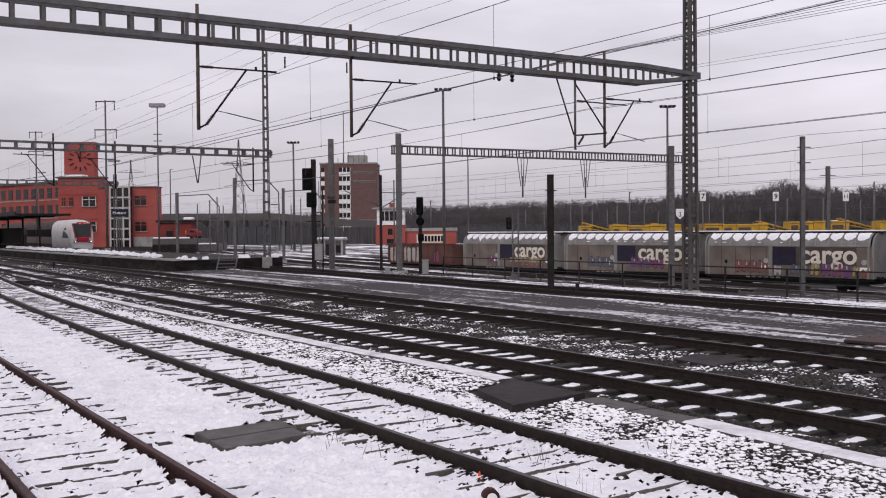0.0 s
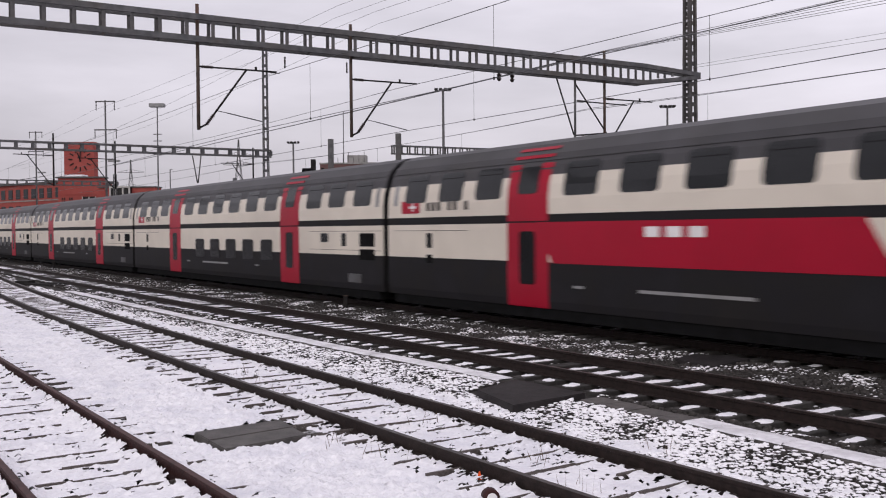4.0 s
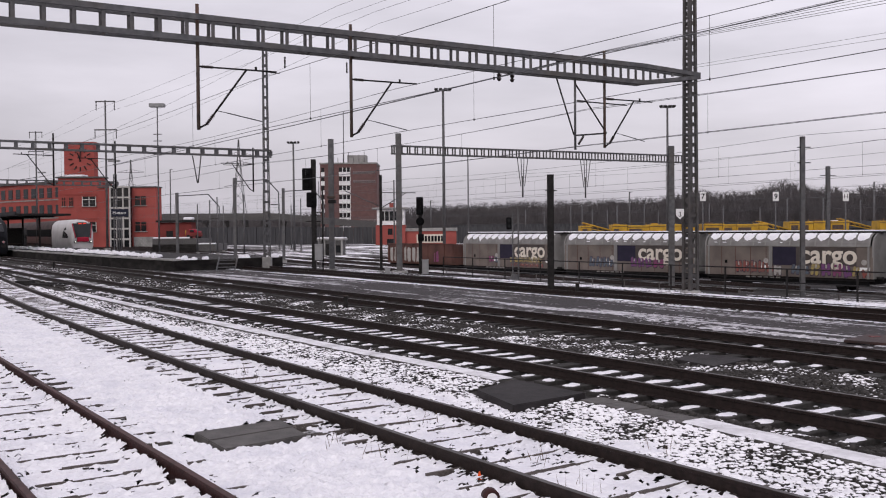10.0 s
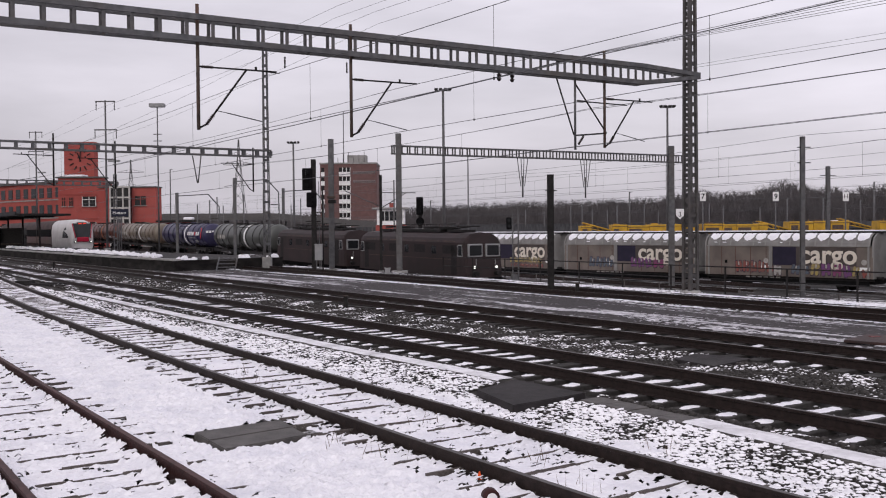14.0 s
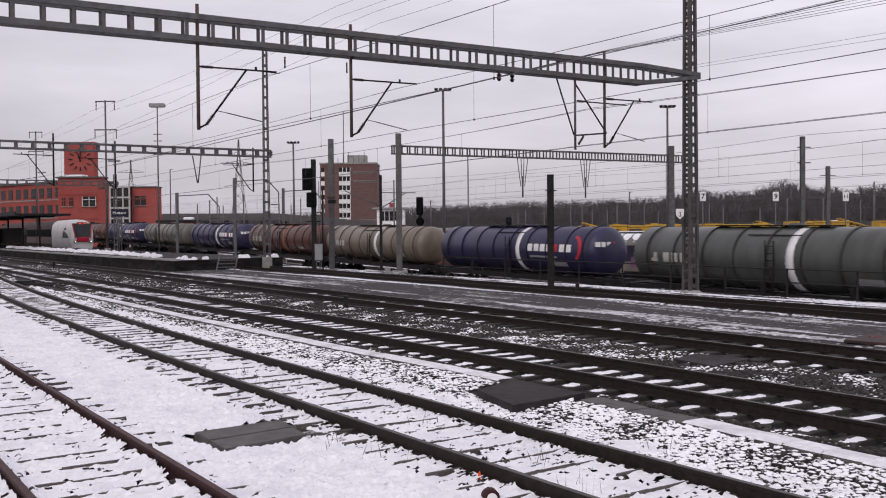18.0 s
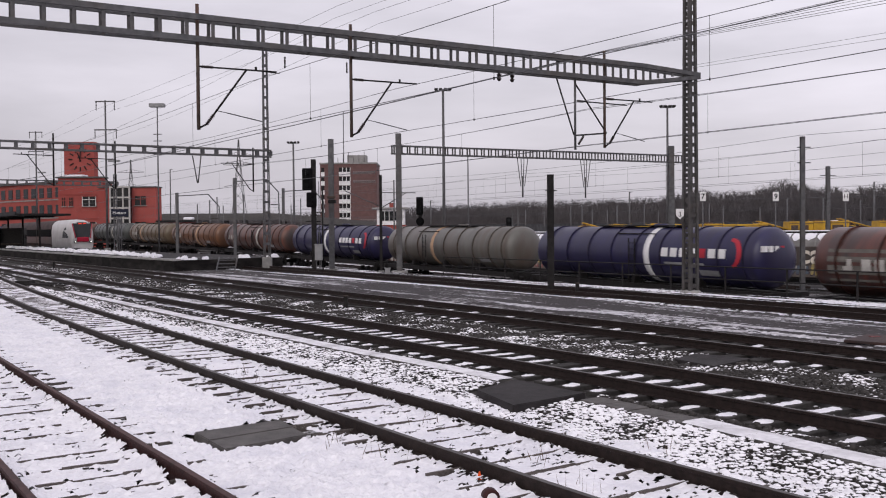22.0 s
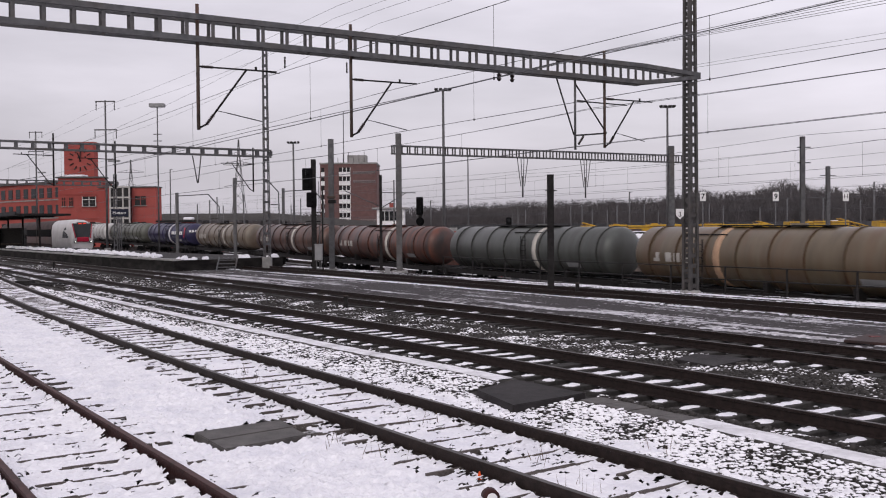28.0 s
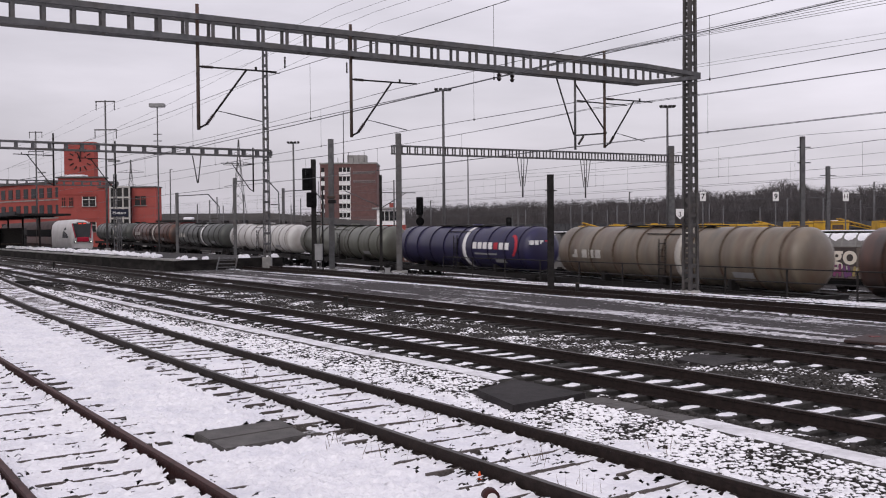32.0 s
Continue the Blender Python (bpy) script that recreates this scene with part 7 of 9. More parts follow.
part("bonnet", bx(0.5, -0.7, 0.95, 1.2, 0.7, 1.2, 0.08), M["local_red"], rv)
part("beacon", tb((-1.25, -0.2, 0.6), (-1.2, -0.2, 1.35), 0.07, 8), M["yellowpaint"], rv)
for x in (-0.6, 0.8):
    wheelset(rv, x, 0.3)

# ---------------------------------------------------------------- the freight yard
M["wagon_grey"] = mat("grey_brown_wagon_side", (0.165, 0.138, 0.122), (0.115, 0.097, 0.088), scale=0.8, rough=0.6, dirt_shade=(0.10, 0.08, 0.07), dscale=0.6, damt=0.6)
M["wagon_roof"] = mat("grey_wagon_hood", (0.235, 0.228, 0.222), (0.175, 0.17, 0.165), scale=0.8, rough=0.6, dirt_shade=(0.12, 0.11, 0.10), dscale=0.9, damt=0.6)
M["wagon_brown"] = mat("brown_open_wagon", (0.115, 0.055, 0.045), (0.08, 0.04, 0.034), scale=0.7, rough=0.7, dirt_shade=(0.05, 0.035, 0.03), damt=0.6)
M["wagon_dark"] = mat("dark_wagon_door", (0.075, 0.062, 0.058), (0.055, 0.046, 0.043), scale=1.2, rough=0.6)
M["panel_blue"] = mat("dark_blue_panel", (0.024, 0.020, 0.038), (0.018, 0.016, 0.030), scale=1.5, rough=0.55)
for nm, c1, c2 in (("spray_red", (0.24, 0.065, 0.055), (0.15, 0.085, 0.075)), ("spray_violet", (0.12, 0.055, 0.16), (0.16, 0.06, 0.13)), ("spray_pink", (0.22, 0.05, 0.13), (0.15, 0.06, 0.11)),
                   ("spray_line", (0.035, 0.025, 0.04), (0.07, 0.05, 0.07)), ("spray_yellow", (0.33, 0.255, 0.08), (0.22, 0.18, 0.11)), ("spray_blue", (0.10, 0.12, 0.15), (0.07, 0.08, 0.10)), ("spray_white", (0.38, 0.36, 0.34), (0.28, 0.265, 0.25))):
    M[nm] = mat(nm + "_paint", c1, c2, scale=6, rough=0.6)
CARGO_TXT = text_mesh("cargo", 1.92, 0.004, 0.04)
CARGO_TXT.materials.append(M["cream"])


def hood_wagon(graffiti, seed):
    """A two-axle van with a ribbed sliding hood; x runs along it, its viewer side is -y."""
    rnd = random.Random(seed)
    H = 6.65
    c = thing("hood_wagon", None, "grey-brown freight van with a snow-covered ribbed hood and painted sides", "freight wagon", "freight vans in the yard")
    part("side_wall", bx(-H, -1.42, 1.0, H, -1.34, 3.25), M["wagon_grey"], c)
    part("side_wall", bx(-H, 1.34, 1.0, H, 1.42, 3.25), M["wagon_grey"], c)
    sec = [(1.43, 3.25), (1.38, 3.55), (1.18, 3.92), (0.8, 4.16), (0.35, 4.26)]
    prof = [(-y, z) for y, z in sec] + [(y, z) for y, z in reversed(sec)]
    inner = [(y * 0.97, z - 0.04) for y, z in reversed(prof)]
    v, e, f = sweep(prof + inner, [(Vector((x, 0, 0)), Vector((0, 1, 0)), Vector((0, 0, 1))) for x in (-H + 0.2, H - 0.2)])
    part("hood", (v, e, f), M["wagon_roof"], c, "grey curved hood")
    for x in (-H, H):
        bm = bmesh.new()
        o = [(-1.40, 1.0)] + prof + [(1.40, 1.0)]
        a = [bm.verts.new((x - 0.06, y, z)) for y, z in o]
        b = [bm.verts.new((x + 0.06, y, z)) for y, z in o]
        bm.faces.new(a)
        bm.faces.new(b[::-1])
        for i in range(len(a)):
            bm.faces.new((a[i], b[i], b[(i + 1) % len(a)], a[(i + 1) % len(a)]))
        bmesh.ops.recalc_face_normals(bm, faces=bm.faces[:])
        part("end_wall", bm, M["wagon_roof"], c)
    ribs = [(-H + 0.25) + i * (2 * H - 0.5) / 13 for i in range(14)]
    rp = None
    for x in ribs:
        if rp is None:
            k = 1.012
            prof2 = [(y * k, z + 0.02) for y, z in prof]
            rp = (part("rib", sweep(prof2 + [(y * 0.97, z - 0.01) for y, z in reversed(prof)], [(Vector((x + dx, 0, 0)), Vector((0, 1, 0)), Vector((0, 0, 1))) for dx in (-0.05, 0.05)]), M["wagon_roof"], c), x)
        else:
            again(rp[0], "rib", c, Matrix.Translation((x - rp[1], 0, 0)))
    # snow caught between the ribs, sagging in torn scallops, and along the ridge
    arc = ((-1.395, 3.52), (-1.33, 3.68), (-1.26, 3.80), (-1.18, 3.93), (-1.0, 4.05), (-0.8, 4.165), (-0.6, 4.21))
    lens = [0.0]
    for p, q in zip(arc, arc[1:]):
        lens.append(lens[-1] + math.dist(p, q))
    for a, b in zip(ribs, ribs[1:]):
        V, F = [], []
        lean, deep, tear = rnd.uniform(0.25, 0.8), rnd.uniform(0.25, 0.42), rnd.uniform(0.55, 0.78)
        n_ = 10
        for i in range(n_ + 1):
            u = i / n_
            x = a + 0.07 + (b - a - 0.14) * u
            low = lens[-1] * 0.36 - deep * 0.8 * max(0.0, math.sin(math.pi * u ** (lean + 0.4))) + rnd.uniform(-0.05, 0.05)
            for j in range(4):
                t_ = low + (lens[-1] * (0.97 if rnd.random() < 0.7 else tear + 0.2) - low) * j / 3
                y, z = np.interp(t_, lens, [p[0] for p in arc]), np.interp(t_, lens, [p[1] for p in arc])
                V.append((x, float(y) - 0.02, float(z) + 0.025 + (0.02 if j in (1, 2) else 0)))
        for i in range(n_):
            for j in range(3):
                F.append((i * 4 + j, (i + 1) * 4 + j, (i + 1) * 4 + j + 1, i * 4 + j + 1))
        s = part("hood_snow", (V, [], F), M["snow"], c)
        for p in s.data.polygons:
            p.use_smooth = True
        if rnd.random() < 0.5:
            x = rnd.uniform(a + 0.15, b - 0.45)
            part("snow_patch", bx(x, -1.42, 3.50, x + rnd.uniform(0.15, 0.4), -1.36, 3.56, 0.02), M["snow"], c)
    part("hood_rail", bx(-H + 0.1, -1.46, 3.24, H - 0.1, -1.40, 3.30), M["wagon_roof"], c)
    part("ridge_edge", bx(-H - 0.35, -0.62, 4.20, H + 0.35, -0.5, 4.34), M["steel_dark"], c)
    part("ridge_board", bx(-H - 0.35, -0.5, 4.24, H + 0.35, 0.5, 4.34), M["steel_dark"], c)
    part("ridge_snow", bx(-H - 0.33, -0.60, 4.345, H + 0.33, 0.48, 4.43, 0.03), M["snow"], c)
    for x in (-H + 0.3, -1.1, -0.95, H - 0.3):
        part("door_post", bx(x - 0.07, -1.47, 1.0, x + 0.07, -1.42, 3.3), M["wagon_roof"], c)
    for x in (-5.2, -4.0, -2.7, -1.4, 1.6, 2.9, 4.2, 5.3):
        part("seam", bx(x - 0.02, -1.435, 1.05, x + 0.02, -1.42, 3.2), M["wagon_brown"], c)
    part("blue_panel", bx(-0.85, -1.445, 1.85, 1.0, -1.43, 3.2), M["panel_blue"], c)
    part("door_panel", bx(1.0, -1.437, 1.85, 5.5, -1.43, 3.2), M["wagon_dark"], c)
    t = new("lettering", CARGO_TXT)
    t.parent, t.matrix_basis = c, pose(3.42, -1.45, 2.62, 90, 0, 0)
    for x in (-1.4, 6.05):
        part("label_plate", bx(x - 0.4, -1.45, 1.55, x + 0.4, -1.43, 1.8), M["white"], c)
        part("warning_mark", tb((x, -1.44, 2.15), (x, -1.46, 2.15), 0.2, 12), M["spray_white"], c)
    part("door_lock", bx(-4.9, -1.46, 1.9, -4.7, -1.43, 2.15), M["black"], c)
    # sprayed letters: a blunt stem and a bowl each, over a darker outline
    for m, x, z, w, h in graffiti:
        k = max(1, int(w / 0.62))
        for i in range(k):
            xx = x + (i + 0.5) * w / k
            ang = rnd.uniform(-0.25, 0.25)
            wk = w / k

            def turn(px, pz):
                return (xx + px * math.cos(ang) - pz * math.sin(ang), z + pz * math.cos(ang) + px * math.sin(ang))
            lay = 0
            for grow, mm in ((1.22, "spray_line"), (1.0, m)):
                shapes = [(-0.26 * wk, 0.0, wk * 0.30, h)]
                shapes += rnd.choice(([(0.12 * wk, 0.24 * h, wk * 0.52, h * 0.44), (0.18 * wk, -0.26 * h, wk * 0.34, h * 0.42)],
                                      [(0.26 * wk, 0.0, wk * 0.28, h * 0.95), (0.0, -0.1 * h, wk * 0.5, h * 0.26)],
                                      [(0.12 * wk, -0.32 * h, wk * 0.55, h * 0.28), (0.2 * wk, 0.1 * h, wk * 0.25, h * 0.6)])) if lay == 0 else kept
                if lay == 0:
                    kept = shapes[1:]
                for j, (ox, oz, ww, hh) in enumerate(shapes):
                    o = [turn(ox + px * rnd.uniform(0.94, 1.06), oz + pz * rnd.uniform(0.94, 1.06)) for px, pz in rrect(ww * grow, hh * (1 + (grow - 1) * 0.6), min(ww, hh) * 0.45, 2)]
                    part("sprayed_shape", plate(o, -1.448 - 0.006 * lay - 0.0012 * j - 0.0004 * (i % 3), -1.43), M[mm], c)
                lay += 1
            o = [turn((-0.05 + px) * wk, (0.1 + pz) * h) for px, pz in ((0, 0), (0.13, -0.02), (0.16, 0.25), (0.02, 0.3))]
            part("sprayed_shine", plate(o, -1.4615, -1.43), M["spray_white"], c)
    part("sole_bar", bx(-H, -1.25, 0.8, H, -1.1, 1.0), M["steel_dark"], c)
    part("underframe", bx(-H, -1.0, 0.6, H, 1.0, 1.0), M["black"], c)
    part("truss", bx(-6.3, -1.22, 0.45, 6.3, -1.12, 0.8), M["black"], c)
    for i in range(6):
        part("lettering_bar", bx(-3.2 + i * 0.5, -1.27, 0.86, -2.85 + i * 0.5, -1.25, 0.94), M["spray_white"], c)
    for x in (-4.2, 4.2):
        wheelset(c, x, 0.46)
        part("axle_box", bx(x - 0.3, -1.2, 0.35, x + 0.3, -1.02, 0.8), M["steel_dark"], c)
    for x in (-1, 1):
        for y in (-0.87, 0.87):
            part("buffer", tb((x * H, y, 1.05), (x * (H + 0.5), y, 1.05), 0.12, 10), M["steel_dark"], c)
    return c


ENDS = [((2.56, 98.8), (10.9, 87.8)), ((11.38, 87.2), (20.97, 77.3)), ((21.2, 77.0), (30.7, 66.3)), ((31.0, 65.9), (40.4, 55.2))]
g0 = Vector((10.8, 85.0, -2.42))
dw = Vector((0.72, -0.69, 0)).normalized()
GR = [
    [("spray_pink", -2.6, 1.75, 0.9, 0.6), ("spray_blue", -1.6, 1.75, 0.7, 0.7), ("spray_yellow", 0.6, 1.75, 4.6, 0.5), ("spray_red", 0.8, 1.25, 4.6, 0.28)],
    [("spray_blue", -3.9, 1.75, 3.0, 0.8), ("spray_violet", 0.5, 1.8, 2.2, 0.8), ("spray_pink", 2.7, 1.75, 1.2, 0.8)],
    [("spray_red", -4.0, 1.7, 3.2, 0.85), ("spray_white", -0.8, 1.45, 0.7, 0.75), ("spray_blue", 0.6, 1.55, 1.5, 0.7), ("spray_yellow", 2.1, 1.6, 0.8, 0.95), ("spray_violet", 2.9, 1.6, 0.8, 0.9),
     ("spray_pink", 3.75, 1.6, 0.75, 0.95), ("spray_violet", 4.5, 1.55, 0.7, 0.9), ("spray_yellow", 5.2, 1.5, 0.6, 0.75), ("spray_red", 5.85, 1.4, 0.65, 0.6)],
    [("spray_violet", -4, 1.6, 3, 0.8)],
]
for i, ((ax, ay), (bx_, by_)) in enumerate(ENDS):
    w = hood_wagon(GR[i], 20 + i)
    w.matrix_basis = pose((ax + bx_) / 2 + 0.55, (ay + by_) / 2 - 0.55, -2.42, 0, 0, math.degrees(math.atan2(by_ - ay, bx_ - ax)))
# open box wagon at the head of that row
ow = thing("open_wagon", None, "dark red-brown open freight wagon with white sprayed letters", "freight wagon", "")
part("side_wall", bx(-5.6, -1.4, 1.0, 5.6, -1.3, 3.1), M["wagon_brown"], ow)
part("side_wall", bx(-5.6, 1.3, 1.0, 5.6, 1.4, 3.1), M["wagon_brown"], ow)
for x in (-5.6, 5.6):
    part("end_wall", bx(x - 0.06, -1.4, 1.0, x + 0.06, 1.4, 3.1), M["wagon_brown"], ow)
part("floor", bx(-5.6, -1.3, 0.95, 5.6, 1.3, 1.1), M["wagon_brown"], ow)
for i in range(9):
    part("stanchion", bx(-5.4 + i * 1.35 - 0.06, -1.48, 1.0, -5.4 + i * 1.35 + 0.06, -1.4, 3.1), M["wagon_brown"], ow)
part("top_rail", bx(-5.6, -1.48, 3.1, 5.6, -1.38, 3.2), M["wagon_brown"], ow)
rg = random.Random(8)
for i in range(7):
    x = -4.9 + i * 0.78
    o = [(x + px * rg.uniform(0.7, 1.2), 2.0 + pz * rg.uniform(0.8, 1.1)) for px, pz in rrect(0.55, 1.6, 0.15, 2)]
    part("sprayed_shape", plate(o, -1.43, -1.4), M["spray_white"], ow)
part("sprayed_shape", plate([(2.4, 1.2), (3.2, 1.3), (3.1, 2.4), (2.5, 2.2)], -1.43, -1.4), M["spray_pink"], ow)
for x in (-3.8, 3.8):
    wheelset(ow, x, 0.46)
part("underframe", bx(-5.6, -1.1, 0.6, 5.6, 1.1, 0.95), M["black"], ow)
ow.matrix_basis = pose(-1.5, 103.6, -2.42, 0, 0, math.degrees(math.atan2(-8.7, 7.65)))

# further yard tracks under the snow
M["yard_bed"] = patchy("snowy_siding_bed", (0.05, 0.046, 0.045), (0.028, 0.026, 0.025), SNOW, 0.63, 0.67, 1.6, 0.4, along=6.0)
yr = thing("yard_tracks", None, "snow-covered sidings of the freight yard", "railway track", "", "structure")
sv, sf = [], []
for k, (dx, dz) in enumerate(((0, 0), (6, 0), (11, 0), (16, 0), (21.5, 0), (27, 0), (33, 0), (40, 0))):
    a, b = g0 - dw * 120, g0 + dw * 60
    n = Vector((-dw.y, dw.x, 0))
    bm = bmesh.new()
    bar(bm, Vector((a.x, a.y, -1.76)) + n * dx, Vector((g0.x, g0.y, -2.62)) + n * dx - dw * 30, 2.9, 0.12)
    bar(bm, Vector((g0.x, g0.y, -2.62)) + n * dx - dw * 30, Vector((b.x, b.y, -2.62)) + n * dx, 2.9, 0.12)
    part("track_bed", bm, M["yard_bed"], yr)
    for s in (-0.75, 0.75):
        bm = bmesh.new()
        bar(bm, Vector((a.x, a.y, -1.62)) + n * (dx + s), Vector((g0.x, g0.y, -2.5)) + n * (dx + s) - dw * 30, 0.09, 0.16)
        bar(bm, Vector((g0.x, g0.y, -2.5)) + n * (dx + s) - dw * 30, Vector((b.x, b.y, -2.5)) + n * (dx + s), 0.09, 0.16)
        part("yard_rail", bm, M["rail"], yr)

# the fan of sidings beside the freight track
for k, d0_ in enumerate((4.6, 8.8, 13.2, 17.8, 22.5)):
    for s in (-0.75, 0.75):
        fr = []
        for y in np.arange(56, 196, 4.0):
            q_ = offset(wayf, y, d0_ * float(np.interp(y, (56, 120, 196), (1.25, 1.0, 0.85))) + s, 0)
            sd = offset(wayf, y, d0_ + s + 1.0, 0) - offset(wayf, y, d0_ + s, 0)
            fr.append((Vector((q_.x, q_.y, max(-2.18, yard_z(y)) + 0.16)), sd.normalized(), Vector((0, 0, 1))))
        part("yard_rail", sweep([(-0.05, -0.16), (0.05, -0.16), (0.04, 0.0), (-0.04, 0.0)], fr), M["rail"], yr)

# yellow track machines on the far sidings
def track_machine(x, y, L, top, arm, label):
    """A long low machine with flush housings, a hand rail and, with an arm, a conveyor that slopes to its end."""
    c = thing("track_machine", Matrix.Translation((x, y, -1.0)), label, "rail vehicle", "track machines")
    rnd = random.Random(int(x * 10))
    u = 0.0
    while u < L - 0.6:
        w = min(rnd.uniform(1.6, 3.4), L - u)
        h = top + rnd.uniform(-0.14, 0.05)
        part("housing", bx(u, -1.4, 1.0, u + w - 0.05, 1.4, h, 0.08), M["yellowpaint"], c)
        part("roof_strip", bx(u, -1.43, h - 0.32, u + w - 0.05, -1.40, h - 0.24), M["steel_brown"], c)
        if rnd.random() < 0.6:
            part("hatch", bx(u + 0.2, -1.45, top - rnd.uniform(1.2, 1.5), u + w * rnd.uniform(0.4, 0.8), -1.40, top - 0.6, 0.02), M["steel_brown"], c)
        if rnd.random() < 0.4:
            part("roof_box", bx(u + w * 0.2, -0.5, h - 0.02, u + w * 0.55, 0.5, h + rnd.uniform(0.08, 0.22), 0.02), rnd.choice((M["steel_brown"], M["yellowpaint"], M["snow"])), c)
        u += w
    for k in range(int(L / 2.2)):
        part("rail_post", tb((0.6 + 2.2 * k, -1.3, top - 0.1), (0.6 + 2.2 * k, -1.3, top + 0.22), 0.03, 5), M["yellowpaint"], c)
    if arm:
        x0, x1 = L - 1.2, L + 3.6
        part("conveyor", tb((x0, -0.5, top + 0.30), (x1, -0.5, top - 1.0), 0.10, 6), M["yellowpaint"], c)
        part("conveyor", tb((x0, 0.5, top + 0.30), (x1, 0.5, top - 1.0), 0.10, 6), M["yellowpaint"], c)
        part("conveyor_belt", tb((x0, 0, top + 0.10), (x1, 0, top - 1.15), 0.16, 6), M["steel_brown"], c)
        for k in range(6):
            xa = x0 + (x1 - x0) * (k + 0.5) / 6
            za = top + 0.30 - 1.3 * (k + 0.5) / 6
            part("conveyor_strut", tb((xa, -0.55, za), (xa + 0.35, -0.55, za - 0.5), 0.045, 5), M["yellowpaint"], c)
        part("lower_chord", tb((x0, -0.5, top - 0.35), (x1, -0.5, top - 1.35), 0.07, 6), M["yellowpaint"], c)
        part("support", bx(L + 1.0, -0.9, 0.9, L + 2.2, 0.9, top - 1.1, 0.05), M["steel_dark"], c)
    part("frame", bx(-0.3, -1.2, 0.6, L + 3.6 * arm + 0.3, 1.2, 1.0), M["steel_dark"], c)
    for i in range(int((L + 3.6 * arm) / 4)):
        wheelset(c, 1.5 + 4 * i, 0.45)


for x, L, top, arm in ((20.4, 1.6, 3.75, 1), (25.0, 12.9, 3.72, 0), (38.6, 9.4, 3.78, 1), (51.2, 8.9, 4.05, 1), (64.5, 22.0, 4.1, 0)):
    track_machine(x, 140.0, L, top, arm, "long yellow track maintenance machine standing in the yard")


# number boards on poles along the yard
def number_board(x, y, zc, words, label):
    c = thing("number_board", Matrix.Translation((x, y, zc)), label, "sign", "signs")
    part("board", bx(-0.27, -0.03, -0.42, 0.27, 0.03, 0.42, 0.02), M["white"], c)
    d_ = new("digit", text_mesh(words, 0.66 if len(words) == 1 else 0.54, 0.004, 0.012 if len(words) == 1 else 0.0))
    d_.data.materials.append(M["black"])
    d_.parent, d_.matrix_basis = c, pose(0, -0.036, 0, 90, 0, 0)
    part("sign_post", tb((0, 0.06, -zc - 2.6), (0, 0.06, 0.5), 0.06, 8), M["galv"], c)


for x, z, w in ((23.82, 5.11, '7'), (30.49, 5.05, '9'), (36.9, 4.99, '11')):
    number_board(x, 86.0, z, w, "white number board on a pole in the yard")


# tall yard lamps
def lamp_mast(x, y, z0, ztop, w, style):
    c = thing("lamp_mast", Matrix.Translation((x, y, z0)), "tall grey lamp mast", "lamp mast", "lamp masts")
    h = ztop - z0
    part("pole", tb((0, 0, 0), (0, 0, h), w / 2, 10, w / 3), M["galv"], c)
    part("foot", bx(-w, -w, -0.4, w, w, 0.2, 0.03), M["concrete"], c)
    if style == "T":
        part("cross_arm", tb((-0.9, 0, h - 0.2), (0.9, 0, h - 0.2), 0.05, 6), M["galv"], c)
        for k in (-0.8, -0.3, 0.3, 0.8):
            part("floodlight", bx(k - 0.2, -0.3, h - 0.15, k + 0.2, 0.1, h + 0.1, 0.04), M["steel_dark"], c)
    elif style == "box":
        part("lamp_head", bx(-0.9, -0.35, h - 0.35, 0.9, 0.35, h + 0.1, 0.05), M["lightgrey"], c)
        for k in range(4):
            part("step", bx(-0.5, -0.03, h - 3.6 - k * 0.8, 0.5, 0.03, h - 3.5 - k * 0.8), M["galv"], c)
    elif style == "line":
        for k, l in ((0.05, 1.0), (2.9, 1.15)):
            part("cross_arm", bx(-l, -0.05, h - k - 0.12, l, 0.05, h - k), M["galv"], c)
            for s in (-1, 1):
                part("insulator", insulator((s * (l - 0.08), 0, h - k - 0.12), (s * (l - 0.08), 0, h - k - 0.95), 0.06), M["insulator"], c)
        part("side_lamp", bx(0.2, -0.15, h - 6.2, 1.4, 0.15, h - 6.0, 0.03), M["lightgrey"], c)
    else:
        part("side_arm", tb((0, 0, h - 0.1), (0.5, 0, h), 0.04, 6), M["galv"], c)
    return c


